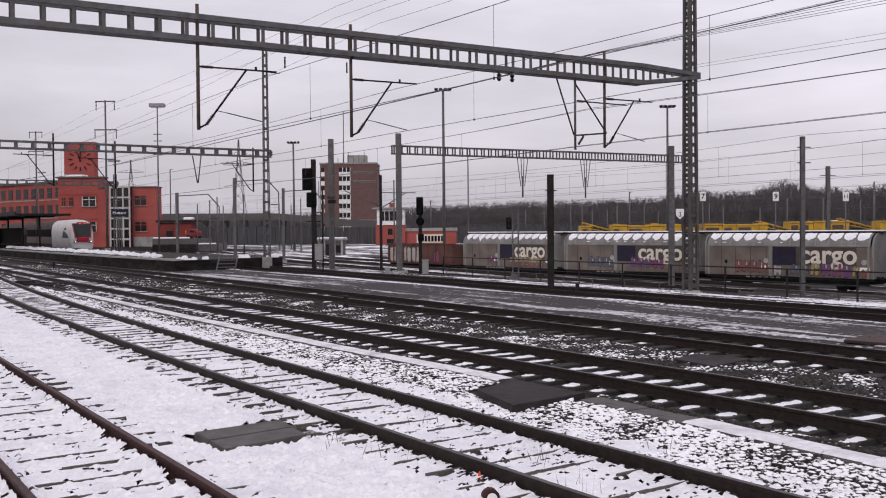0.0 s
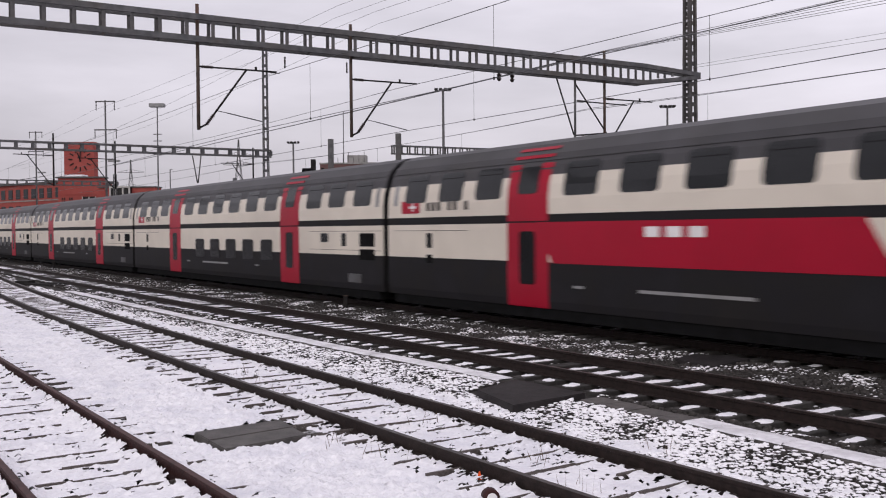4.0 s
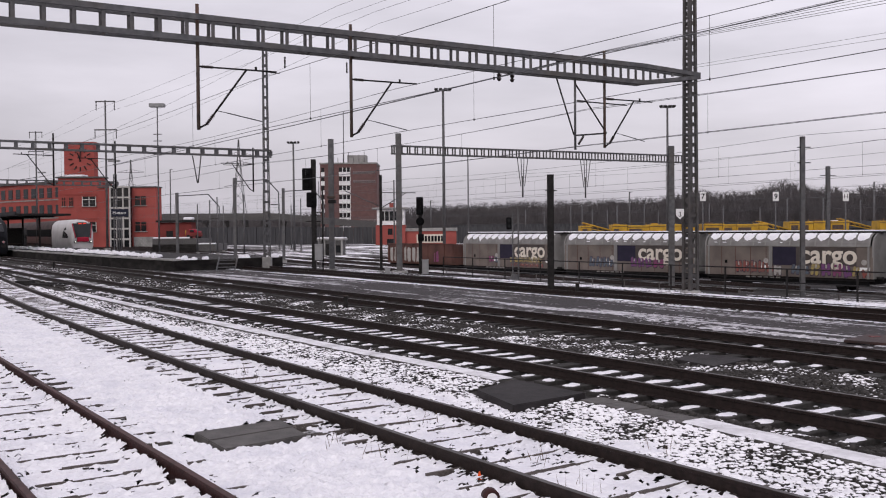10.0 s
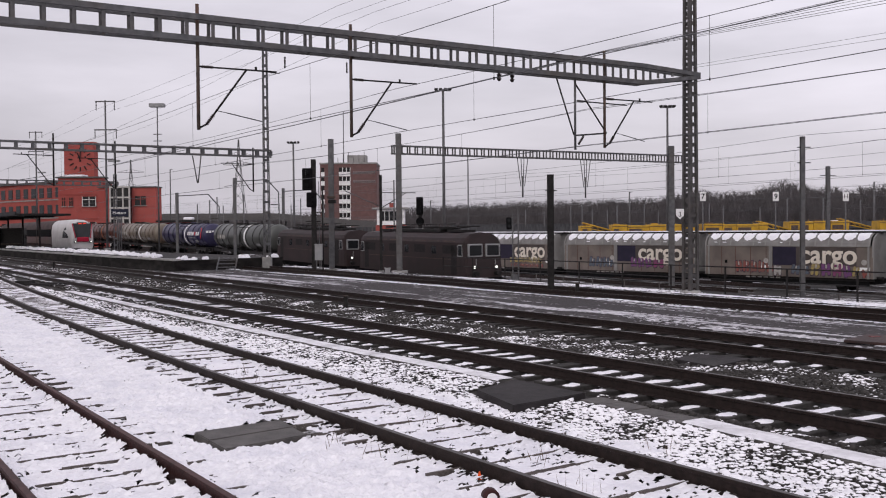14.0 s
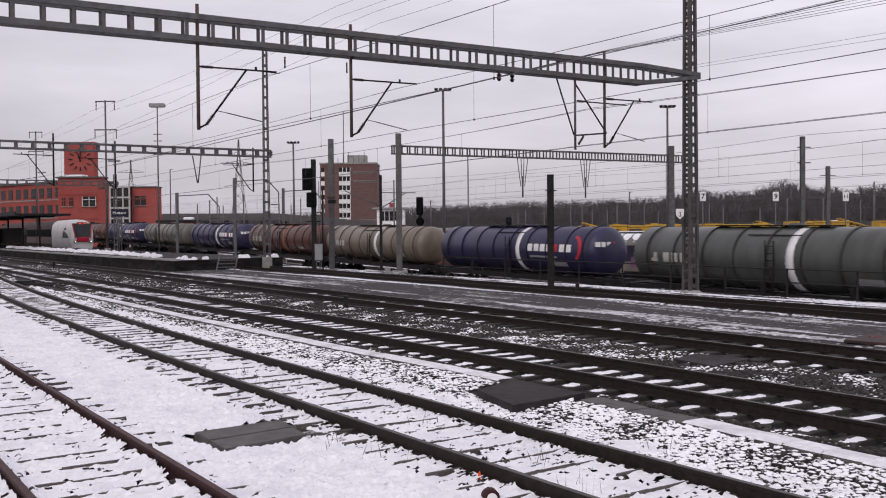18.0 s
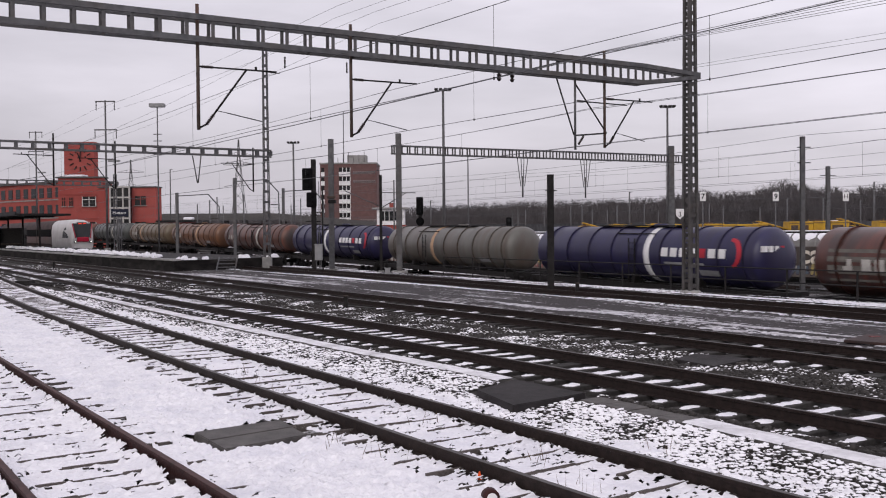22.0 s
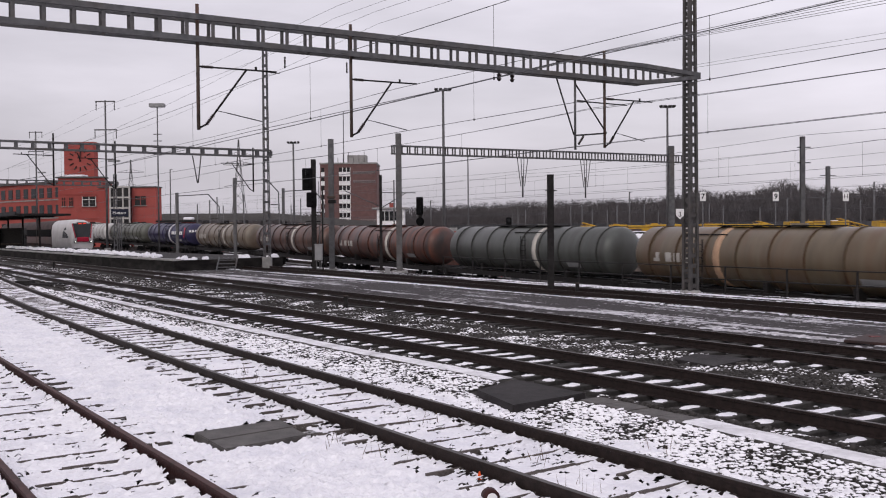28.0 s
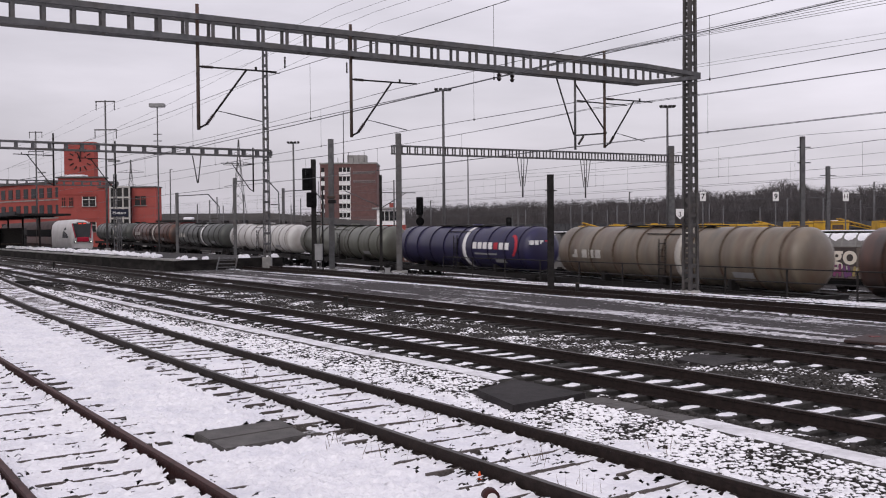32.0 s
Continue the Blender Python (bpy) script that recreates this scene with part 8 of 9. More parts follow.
for a in ((0.16, 110, -1.6, 18.66, 0.42, 'T'), (28.26, 118, -1.2, 17.49, 0.36, 'T'), (-33.84, 112, -1.0, 17.45, 0.2, 'box'), (-23.72, 150, -1.1, 16.37, 0.4, 'T'),
          (4.5, 165, -1.2, 15.33, 0.3, 'plain'), (-33.94, 95, 0.5, 15.6, 0.24, 'line'), (-60.43, 140, 0.0, 17.36, 0.28, 'line'), (-54.99, 190, -1, 14.86, 0.3, 'plain'),
          (29.83, 150, -1, 7.99, 0.3, 'plain'), (84.5, 190, -1, 7.37, 0.35, 'plain'), (53.88, 190, -1, 7.07, 0.3, 'plain'), (58.23, 195, -1, 6.58, 0.3, 'plain'),
          (67.54, 200, -1, 6.5, 0.3, 'plain'), (67.82, 185, -1, 7.7, 0.3, 'plain'), (72.91, 180, -1, 7.71, 0.4, 'plain'), (78.06, 170, -1, 10.19, 0.42, 'plain'),
          (28.62, 210, -1, 7.08, 0.3, 'plain'), (30.4, 205, -1, 7.07, 0.3, 'plain'), (31.82, 200, -1, 6.33, 0.3, 'plain'), (37.12, 200, -1, 6.89, 0.35, 'plain'),
          (43.96, 205, -1, 7.32, 0.3, 'plain'), (23.22, 215, -1, 6.08, 0.3, 'plain'), (18.95, 215, -1, 6.5, 0.3, 'plain'), (-2.81, 220, -1, 9.04, 0.4, 'plain'),
          (38.58, 220, -1, 6.43, 0.3, 'plain'), (50.48, 220, -1, 5.93, 0.3, 'plain')):
    lamp_mast(*a)

# more overhead poles beyond the platform
for x, y, zt, w in ((-20.34, 92, 7.47, 0.42), (-27.13, 96, 6.24, 0.4), (-16.95, 100, 6.79, 0.4), (-20.01, 105, 6.52, 0.3), (-32.22, 130, 6.57, 0.3), (-36.55, 140, 6.32, 0.3),
                    (-26.46, 125, 7.12, 0.35), (-35.02, 150, 6.3, 0.3), (-5.68, 110, 8.04, 0.3), (-32.39, 135, 7.13, 0.3), (-25.81, 160, 6.75, 0.3), (-22.65, 150, 7.36, 0.3),
                    (-26.09, 150, 6.67, 0.3)):
    c = post_steel("overhead_line_pole", x, y, -0.9, zt, w * 0.68, "galv", "grey overhead line pole beyond the platform", "H" if w > 0.35 else "O", "pole", "overhead line poles")
    if w >= 0.4:
        h = zt + 0.9
        part("outrigger", tb((0, 0, h - 0.3), (3.2, 0, h - 0.15), 0.05, 6), M["galv"], c)
        part("outrigger_bend", tb((3.2, 0, h - 0.15), (4.3, 0, h - 1.4), 0.06, 6), M["galv"], c)
        part("drop_post", tb((4.3, 0, h - 1.4), (4.3, 0, h - 3.2), 0.06, 6), M["galv"], c)
        part("insulator", insulator((4.2, 0, h - 2.6), (3.5, 0, h - 2.6), 0.07), M["insulator"], c)


def pylon(x, y, zt, wbase, arms):
    c = thing("lattice_pylon", Matrix.Translation((x, y, -1.5)), "far grey lattice power pylon", "pylon", "pylons")
    h = zt + 1.5

    def w(z):
        return max(0.25, wbase * (1 - z / h) ** 1.15)
    for i, j in ((-1, -1), (1, -1), (1, 1), (-1, 1)):
        fr = [(Vector((i * w(h * k / 8) / 2, j * w(h * k / 8) / 2, h * k / 8)), Vector((1, 0, 0)), Vector((0, 1, 0))) for k in range(9)]
        part("leg", sweep([(-0.09, -0.09), (0.09, -0.09), (0.09, 0.09), (-0.09, 0.09)], fr), M["galv"], c)
    for k in range(10):
        z0, z1 = h * k / 10, h * (k + 1) / 10
        bm = bmesh.new()
        bar(bm, (-w(z0) / 2, -w(z0) / 2, z0), (w(z1) / 2, -w(z1) / 2, z1), 0.10, 0.10)
        bar(bm, (w(z0) / 2, -w(z0) / 2, z0), (-w(z1) / 2, -w(z1) / 2, z1), 0.10, 0.10)
        part("lacing", bm, M["galv"], c)
    for f, l in arms:
        for s in (-1, 1):
            bm = bmesh.new()
            bar(bm, (0, 0, h * f), (s * l, 0, h * f + 0.2), 0.14, 0.18)
            bar(bm, (0, 0, h * f + 1.4), (s * l, 0, h * f + 0.3), 0.11, 0.11)
            for k in (0.3, 0.6):
                bar(bm, (s * l * k, 0, h * f + 0.1), (s * l * k, 0, h * f + 1.3 - 1.1 * k), 0.09, 0.09)
            part("cross_arm", bm, M["galv"], c)


pylon(-64.9, 300, 31.4, 5.5, ((0.75, 5.0), (0.84, 4.2)))
pylon(-139.1, 420, 34.4, 6.0, ((0.66, 6.5), (0.84, 6.0)))

# brick tower block
tb_ = house("tower_block", "brown brick tower block with white window bands", "tower block")
X0, X1, YB, ZT = -41.6, -22.4, 320.0, 24.7
part("wall", bx(X0, YB, -2, X1, YB + 16, ZT), M["brick"], tb_)
part("roof_edge", bx(X0 - 0.2, YB - 0.2, ZT, X1 + 0.2, YB + 16.2, ZT + 0.5), M["concrete"], tb_)
part("roof_house", bx(X0 + 9, YB + 3, ZT + 0.5, X0 + 15.5, YB + 9, ZT + 3.2), M["concrete"], tb_)
part("antenna", tb((X0 + 7.8, YB + 3, ZT), (X0 + 7.8, YB + 3, ZT + 18), 0.15, 6), M["galv"], tb_)
for k in range(6):
    part("roof_post", tb((X0 + 6 + k * 1.8, YB + 1, ZT), (X0 + 6 + k * 1.8, YB + 1, ZT + 2.2 + (k % 3)), 0.10, 6), M["galv"], tb_)
for k in range(7):
    z = 3.4 + k * 3.1
    part("spandrel", bx(X0 + 6.4, YB - 0.25, z - 1.45, X0 + 10.3, YB + 0.1, z), M["white"], tb_, "white spandrel panel")
    for i in range(3):
        wdw = part("window", bx(X0 + 6.5 + i * 1.3, YB - 0.1, z, X0 + 7.6 + i * 1.3, YB + 0.1, z + 1.5), M["glass"], tb_)
        part("window_frame", bx(X0 + 7.55 + i * 1.3, YB - 0.2, z, X0 + 7.75 + i * 1.3, YB - 0.1, z + 1.5), M["white"], wdw)
    part("side_spandrel", bx(X0 + 0.3, YB - 0.2, z - 1.45, X0 + 1.5, YB + 0.1, z), M["white"], tb_)
    part("window", bx(X0 + 0.4, YB - 0.12, z, X0 + 1.4, YB + 0.1, z + 1.5), M["glass"], tb_)
for z, i0 in ((21.0, 0), (18.0, 0), (4.6, 3)):
    for i in range(i0, 10):
        part("window_surround", bx(X0 + 11.3 + i * 0.78, YB - 0.1, z + 0.2, X0 + 11.72 + i * 0.78, YB + 0.1, z + 1.2), M["lightgrey"], tb_)
        part("window", bx(X0 + 11.4 + i * 0.78, YB - 0.15, z + 0.3, X0 + 11.62 + i * 0.78, YB - 0.05, z + 1.0), M["glass"], tb_)

# signal box
sx = house("signal_box", "orange-red signal box with a white glazed cabin", "signal box")
part("base_wall", bx(-14.3, 200, -2, -8.0, 206, 3.3), M["yardred"], sx)
part("cabin", bx(-14.0, 199.6, 3.3, -8.2, 206, 6.6), M["white"], sx, "white glazed cabin")
part("cabin_roof", bx(-15.0, 198.8, 6.6, -7.2, 207, 7.0, 0.1), M["concrete"], sx)
part("beacon", bx(-11.4, 201, 7.0, -10.4, 202, 8.0), M["yardred"], sx)
for i in range(5):
    part("window", bx(-13.2 + i * 0.95, 199.45, 4.2, -12.4 + i * 0.95, 199.62, 6.2), M["glass"], sx)
for z, w in ((1.2, 1.0), (-1.0, 1.4)):
    part("window", bx(-11.2 - w / 2, 199.9, z, -11.2 + w / 2, 200.05, z + 1.3), M["glass"], sx)
part("annex", bx(-8.0, 201, -2, 2.9, 207, 1.9), M["yardred"], sx, "low orange-red annex")
part("annex_roof", bx(-8.2, 200.7, 1.9, 3.1, 207.2, 2.6), M["concrete"], sx)
part("window_band", bx(-5.6, 200.85, -0.6, 0.4, 201.02, 1.2), M["cream"], sx)
for i in range(8):
    part("window", bx(-5.3 + i * 0.7, 200.75, -0.3, -4.8 + i * 0.7, 200.88, 0.9), M["glass"], sx)
# low relay cabin
rc = house("relay_cabin", "low pale relay cabin with a flat snowy roof", "cabin")
part("wall", bx(-17.2, 130, -2, -13.9, 134, 0.9), M["concrete_dark"], rc)
for x in (-17.1, -16.4, -15.0, -14.0):
    part("pillar", bx(x - 0.12, 129.8, -1.9, x + 0.12, 130.0, 0.9), M["concrete"], rc)
part("roof", bx(-17.5, 129.7, 0.9, -13.6, 134.3, 1.15), M["concrete"], rc)
part("roof_snow", bx(-17.4, 129.8, 1.15, -13.7, 134.2, 1.3, 0.05), M["snow"], rc)
part("door", bx(-16.2, 129.88, -1.9, -15.2, 130.02, 0.4), M["steel_dark"], rc)
part("window", bx(-14.8, 129.88, -0.8, -14.2, 130.02, 0.2), M["glass"], rc)

# road bridge, retaining wall and noise wall behind the yard
bg = house("road_bridge", "long grey concrete road bridge behind the yard", "bridge")
for (xa, za), (xb, zb_) in zip(((-92, 5.9), (-46, 5.7), (-17, 3.0)), ((-46, 5.7), (-17, 3.0), (0, 0.4))):
    bm = bmesh.new()
    bar(bm, (xa, 262, za), (xb, 262, zb_), 8.0, 1.0)
    part("deck", bm, M["concrete_dark"], bg)
    bm = bmesh.new()
    bar(bm, (xa, 258.2, za + 0.9), (xb, 258.2, zb_ + 0.9), 0.3, 0.9)
    part("parapet", bm, M["concrete_dark"], bg)
for k in range(9):
    part("pier", bx(-88 + k * 5.4, 260, -2, -87 + k * 5.4, 264, 5.2), M["concrete_dark"], bg)
M["ribbed"] = mat("ribbed_grey_wall", (0.066, 0.066, 0.07), (0.042, 0.042, 0.046), scale=1.2, rough=0.85, stretch=(2.5, 1, 0.15))
rw = thing("retaining_wall", None, "ribbed dark grey retaining wall behind the yard", "wall", "", "structure")
for i in range(60):
    part("wall_panel", bx(-60 + i * 2.2, 214, -2, -57.9 + i * 2.2, 214.6, 3.2 - 0.015 * i), M["ribbed"], rw)
nw = thing("noise_wall", None, "long dark grey noise wall below the wood", "wall", "", "structure")
for i in range(56):
    part("wall_panel", bx(2 + i * 4, 235, -2, 5.95 + i * 4, 235.5, 3.4), M["ribbed"], nw)


# ---------------------------------------------------------------- far wood
def far_wood():
    """Bare winter trees, too many to count: trunks, forking limbs and twigs as thin blades."""
    rnd = random.Random(77)
    V, F = [], []

    def blade(a, b, w):
        i = len(V)
        side = (b - a).cross(Vector((0, 1, 0)))
        if side.length < 1e-3:
            side = Vector((1, 0, 0))
        side = side.normalized() * w
        V.extend([tuple(a - side), tuple(a + side), tuple(b + side * 0.3), tuple(b - side * 0.3)])
        F.append((i, i + 1, i + 2, i + 3))
        V.extend([tuple(a - Vector((0, w, 0))), tuple(a + Vector((0, w, 0))), tuple(b + Vector((0, w * 0.3, 0))), tuple(b - Vector((0, w * 0.3, 0)))])
        F.append((i + 4, i + 5, i + 6, i + 7))

    for k in range(1900):
        y = rnd.uniform(430, 620)
        side = rnd.uniform(-0.33, 0.55)
        x = side * y
        rise = float(np.interp(side, (-0.327, -0.135, -0.057, -0.014, 0.07, 0.166, 0.238, 0.274, 0.292, 0.316, 0.341, 0.365, 0.389, 0.431, 0.473, 0.551), (0.015, 0.0199, 0.0223, 0.0259, 0.0295, 0.0307, 0.0331, 0.0427, 0.0379, 0.0391, 0.0427, 0.0499, 0.0439, 0.0403, 0.0451, 0.0481)))
        h = rise * y + 4.3
        h *= rnd.uniform(0.82, 1.03)
        b = Vector((x, y, -2.0))
        w = h * 0.006
        blade(b, b + Vector((rnd.uniform(-0.4, 0.4), 0, h * 0.7)), w)
        for i in range(15):
            z = h * rnd.uniform(0.18, 0.72)
            a = rnd.uniform(0, 6.28)
            l = h * rnd.uniform(0.14, 0.30)
            p = b + Vector((0, 0, z))
            u = rnd.uniform(-0.7, 1.0)
            rad = 0.2 * h * math.sqrt(max(0.05, 1 - u * u))
            q = b + Vector((math.cos(a) * rad, math.sin(a) * rad * 0.5, h * (0.62 + 0.36 * u)))
            p = b + Vector((0, 0, max(h * 0.12, q.z - b.z - h * rnd.uniform(0.12, 0.3))))
            blade(p, q, w * 0.75)
            for j in range(6):
                r = p.lerp(q, rnd.uniform(0.35, 1.0))
                l2 = l * rnd.uniform(0.3, 0.6)
                a2 = rnd.uniform(0, 6.28)
                e = r + Vector((math.cos(a2) * l2 * 0.7, 0.3 * math.sin(a2) * l2, l2 * rnd.uniform(0.1, 0.9)))
                e.z = min(e.z, b.z + h * 1.02)
                blade(r, e, w * 0.5)
    o = part("far_wood", (V, [], F), M["bark"])
    tagged(o, "dark bare winter wood on the far rise", "wood", kind="stuff")


far_wood()
# the dark floor of the wood, a low rise behind the trees
bm = bmesh.new()
pr = None
for i in range(40):
    y = 640
    x = -232.6 + 15.4 * i
    z = float(np.interp(x, (-232, -71, -9, 83, 172, 233, 353), (10, 11, 15, 17.5, 22, 25, 26))) + 1.6 * math.sin(i * 1.7)
    cur = [bm.verts.new((x, y, -3)), bm.verts.new((x, y + 10, z * 0.8)), bm.verts.new((x, y + 60, z)), bm.verts.new((x, y + 120, -3))]
    if pr:
        for j in range(3):
            bm.faces.new((pr[j], cur[j], cur[j + 1], pr[j + 1]))
    pr = cur
bmesh.ops.recalc_face_normals(bm, faces=bm.faces[:])
tagged(part("wooded_rise", bm, M["bark"]), "dark wooded rise behind the yard", "hill", kind="structure")

# ---------------------------------------------------------------- wires
def strand(points, sag, r, seg=4, n=12):
    """A wire over its supports, sagging between them."""
    pts = []
    for a, b in zip(points, points[1:]):
        for i in range(n):
            f = i / n
            p = a.lerp(b, f)
            p.z -= 4 * sag * f * (1 - f)
            pts.append(p)
    pts.append(points[-1])
    fr = []
    for i, p in enumerate(pts):
        t = (pts[min(i + 1, len(pts) - 1)] - pts[max(i - 1, 0)]).normalized()
        s = t.cross(Vector((0, 0, 1))).normalized()
        fr.append((p, s, s.cross(t)))
    prof = [(r * math.cos(2 * math.pi * k / seg), r * math.sin(2 * math.pi * k / seg)) for k in range(seg)]
    return sweep(prof, fr), pts


def overhead(points, zc, zm, r=0.0085, gap=9.0, sag=0.55, label="contact wire with its messenger and hangers"):
    """A contact wire, its sagging messenger and the hangers between."""
    th = thing("overhead_wire", None, label, "overhead wire", "overhead wires")
    c, cp = strand([Vector((p.x, p.y, p.z + zc)) for p in points], 0.05, r)
    m, mp = strand([Vector((p.x, p.y, p.z + zm)) for p in points], sag, r)
    part("contact_wire", c, M["wire"], th)
    part("messenger_wire", m, M["wire"], th)
    for a, b in zip(points, points[1:]):
        L = (b - a).length
        k = max(1, int(L / gap))
        for i in range(k):
            f = (i + 0.5) / k
            p = a.lerp(b, f)
            s = 4 * f * (1 - f)
            lo, hi = Vector((p.x, p.y, p.z + zc - 0.05 * s)), Vector((p.x, p.y, p.z + zm - sag * s))
            part("hanger", tb(lo, hi, r * 0.7, 4), M["wire"], th)
            part("clip", tb(lo - Vector((0, 0, 0.03)), lo + Vector((0, 0, 0.03)), 0.016, 6), M["steel_dark"], th)


Z0 = Vector((0, 0, 0))
F1 = Vector((R1.x, R1.y, 0))
F2 = Vector((R2.x, R2.y, 0))
def over(fx, ys_):
    return [Vector((fx(y), y, 0)) for y in ys_]


overhead(over(x2, (100, 54, 28.3, 2)), 5.33, 6.82, gap=7.8, sag=0.12)
overhead(over(x3, (104, 58, 30.8, 2)), 5.52, 6.95, gap=8.5, sag=0.14)
overhead(over(x4, (106, 63, 35.6, 6)), 5.44, 6.78, gap=11.0, sag=0.22)
overhead(over(lambda y: x4(y) + 0.25, (106, 63, 35.6, 6)), 5.49, 6.86, gap=60.0, sag=0.26, label="second contact wire beside the first")
fd = thing("feeder_lines", None, "bundle of feeder lines between the portals", "overhead wire", "overhead wires")
for k, dz in enumerate((-1.05, -0.8, -0.5, -0.2, 0.2)):
    a = Vector((-33.8 + 0.35 * k, 95.5, 9.0 + 0.08 * k))
    b = F1 - BEAM * (4.06 - 0.06 * k) + Vector((0, 0, 8.86 + 0.03 * k))
    w, _ = strand([a, b, Vector((23.9 + 0.3 * k, 8, 8.9 + dz))], 0.12, 0.007)
    part("feeder_line", w, M["wire"], fd)
for k, (za, zb) in enumerate(((8.75, 8.2), (8.65, 7.75))):
    w, _ = strand([F1 + BEAM * 0.5 + Vector((0, 0, za)), Vector((28.5, 9.0, zb))], 0.05, 0.006)
    part("feeder_line", w, M["wire"], fd)
hl = thing("feeder_lines", None, "high feeder lines from the platform mast", "overhead wire", "overhead wires")
for k, (dx, dz) in enumerate(((-1, 14.6), (1, 14.6), (-1.15, 11.8), (1.15, 11.8))):
    w, _ = strand([Vector((-63.9 + dx, 140, dz)), Vector((-34.2 + dx, 95, dz)), Vector((-4.5 + dx, 50, 14.2 - 0.32 * k)), Vector((17 + dx, 17, 13.9 - 0.32 * k))], 0.3, 0.009)
    part("feeder_line", w, M["wire"], hl)
for off_, za, zb in ((0.3, 6.6, 8.1), (5.4, 6.5, 8.1), (10.4, 6.9, 8.7), (15.8, 6.6, 8.6)):
    overhead([offset(wayf, y, off_, -1.9) for y in (8, 40, 72, 104, 136, 170)], za, zb, 0.008, 9.0, 0.30, "contact wire over the freight tracks")
nn = Vector((-dw.y, dw.x, 0))
for k in (18, 30, 44):
    overhead([Vector((g0.x, g0.y, 0)) + nn * k + dw * s for s in (-110, -60, -10, 40, 90)], 3.4 + 0.03 * k, 4.9 + 0.03 * k, 0.013, 14.0, 0.5, "contact wire over the far sidings")

# ---------------------------------------------------------------- loose ballast
def snow_on_top(name, base, base2, amount, patch=0.0):
    """Stone with snow on whatever faces upward."""
    m = mat(name, base, base2, scale=14, rough=0.85, spec=0.2)
    n, l = m.node_tree.nodes, m.node_tree.links
    bs = n["Principled BSDF"]
    old = bs.inputs["Base Color"].links[0].from_socket
    ge, sp = n.new("ShaderNodeNewGeometry"), n.new("ShaderNodeSeparateXYZ")
    l.new(ge.outputs["Normal"], sp.inputs["Vector"])
    ad = n.new("ShaderNodeMath")
    ad.operation = "ADD"
    rr = n.new("ShaderNodeMapRange")
    rr.inputs["To Min"].default_value, rr.inputs["To Max"].default_value = -0.32, 0.32
    l.new(ge.outputs["Random Per Island"], rr.inputs["Value"])
    l.new(sp.outputs["Z"], ad.inputs[0])
    l.new(rr.outputs["Result"], ad.inputs[1])
    if patch:
        tc, no, pr_ = n.new("ShaderNodeTexCoord"), n.new("ShaderNodeTexNoise"), n.new("ShaderNodeMapRange")
        no.inputs["Scale"].default_value, no.inputs["Detail"].default_value = 1.1, 4.0
        l.new(tc.outputs["Object"], no.inputs["Vector"])
        pr_.inputs["From Min"].default_value, pr_.inputs["From Max"].default_value = 0.38, 0.62
        pr_.inputs["To Min"].default_value, pr_.inputs["To Max"].default_value = -patch, patch
        l.new(no.outputs["Fac"], pr_.inputs["Value"])
        ad2 = n.new("ShaderNodeMath")
        ad2.operation = "ADD"
        l.new(ad.outputs["Value"], ad2.inputs[0])
        l.new(pr_.outputs["Result"], ad2.inputs[1])
        ad = ad2
    r = n.new("ShaderNodeMapRange")
    r.inputs["From Min"].default_value, r.inputs["From Max"].default_value = 1 - amount, 1.2 - amount
    l.new(ad.outputs["Value"], r.inputs["Value"])
    mx = n.new("ShaderNodeMixRGB")
    mx.inputs["Color2"].default_value = (0.86, 0.85, 0.88, 1)
    l.new(r.outputs["Result"], mx.inputs["Fac"])
    l.new(old, mx.inputs["Color1"])
    l.new(mx.outputs["Color"], bs.inputs["Base Color"])
    return m


M["stone_snowy"] = snow_on_top("snow_capped_ballast_stone", (0.045, 0.041, 0.039), (0.020, 0.018, 0.017), 0.50, 0.18)
M["stone_half"] = snow_on_top("half_snowed_ballast_stone", (0.055, 0.05, 0.047), (0.022, 0.02, 0.019), 0.02, 0.45)
M["stone_wet"] = snow_on_top("wet_ballast_stone", (0.05, 0.046, 0.043), (0.022, 0.02, 0.019), -0.05, 0.2)


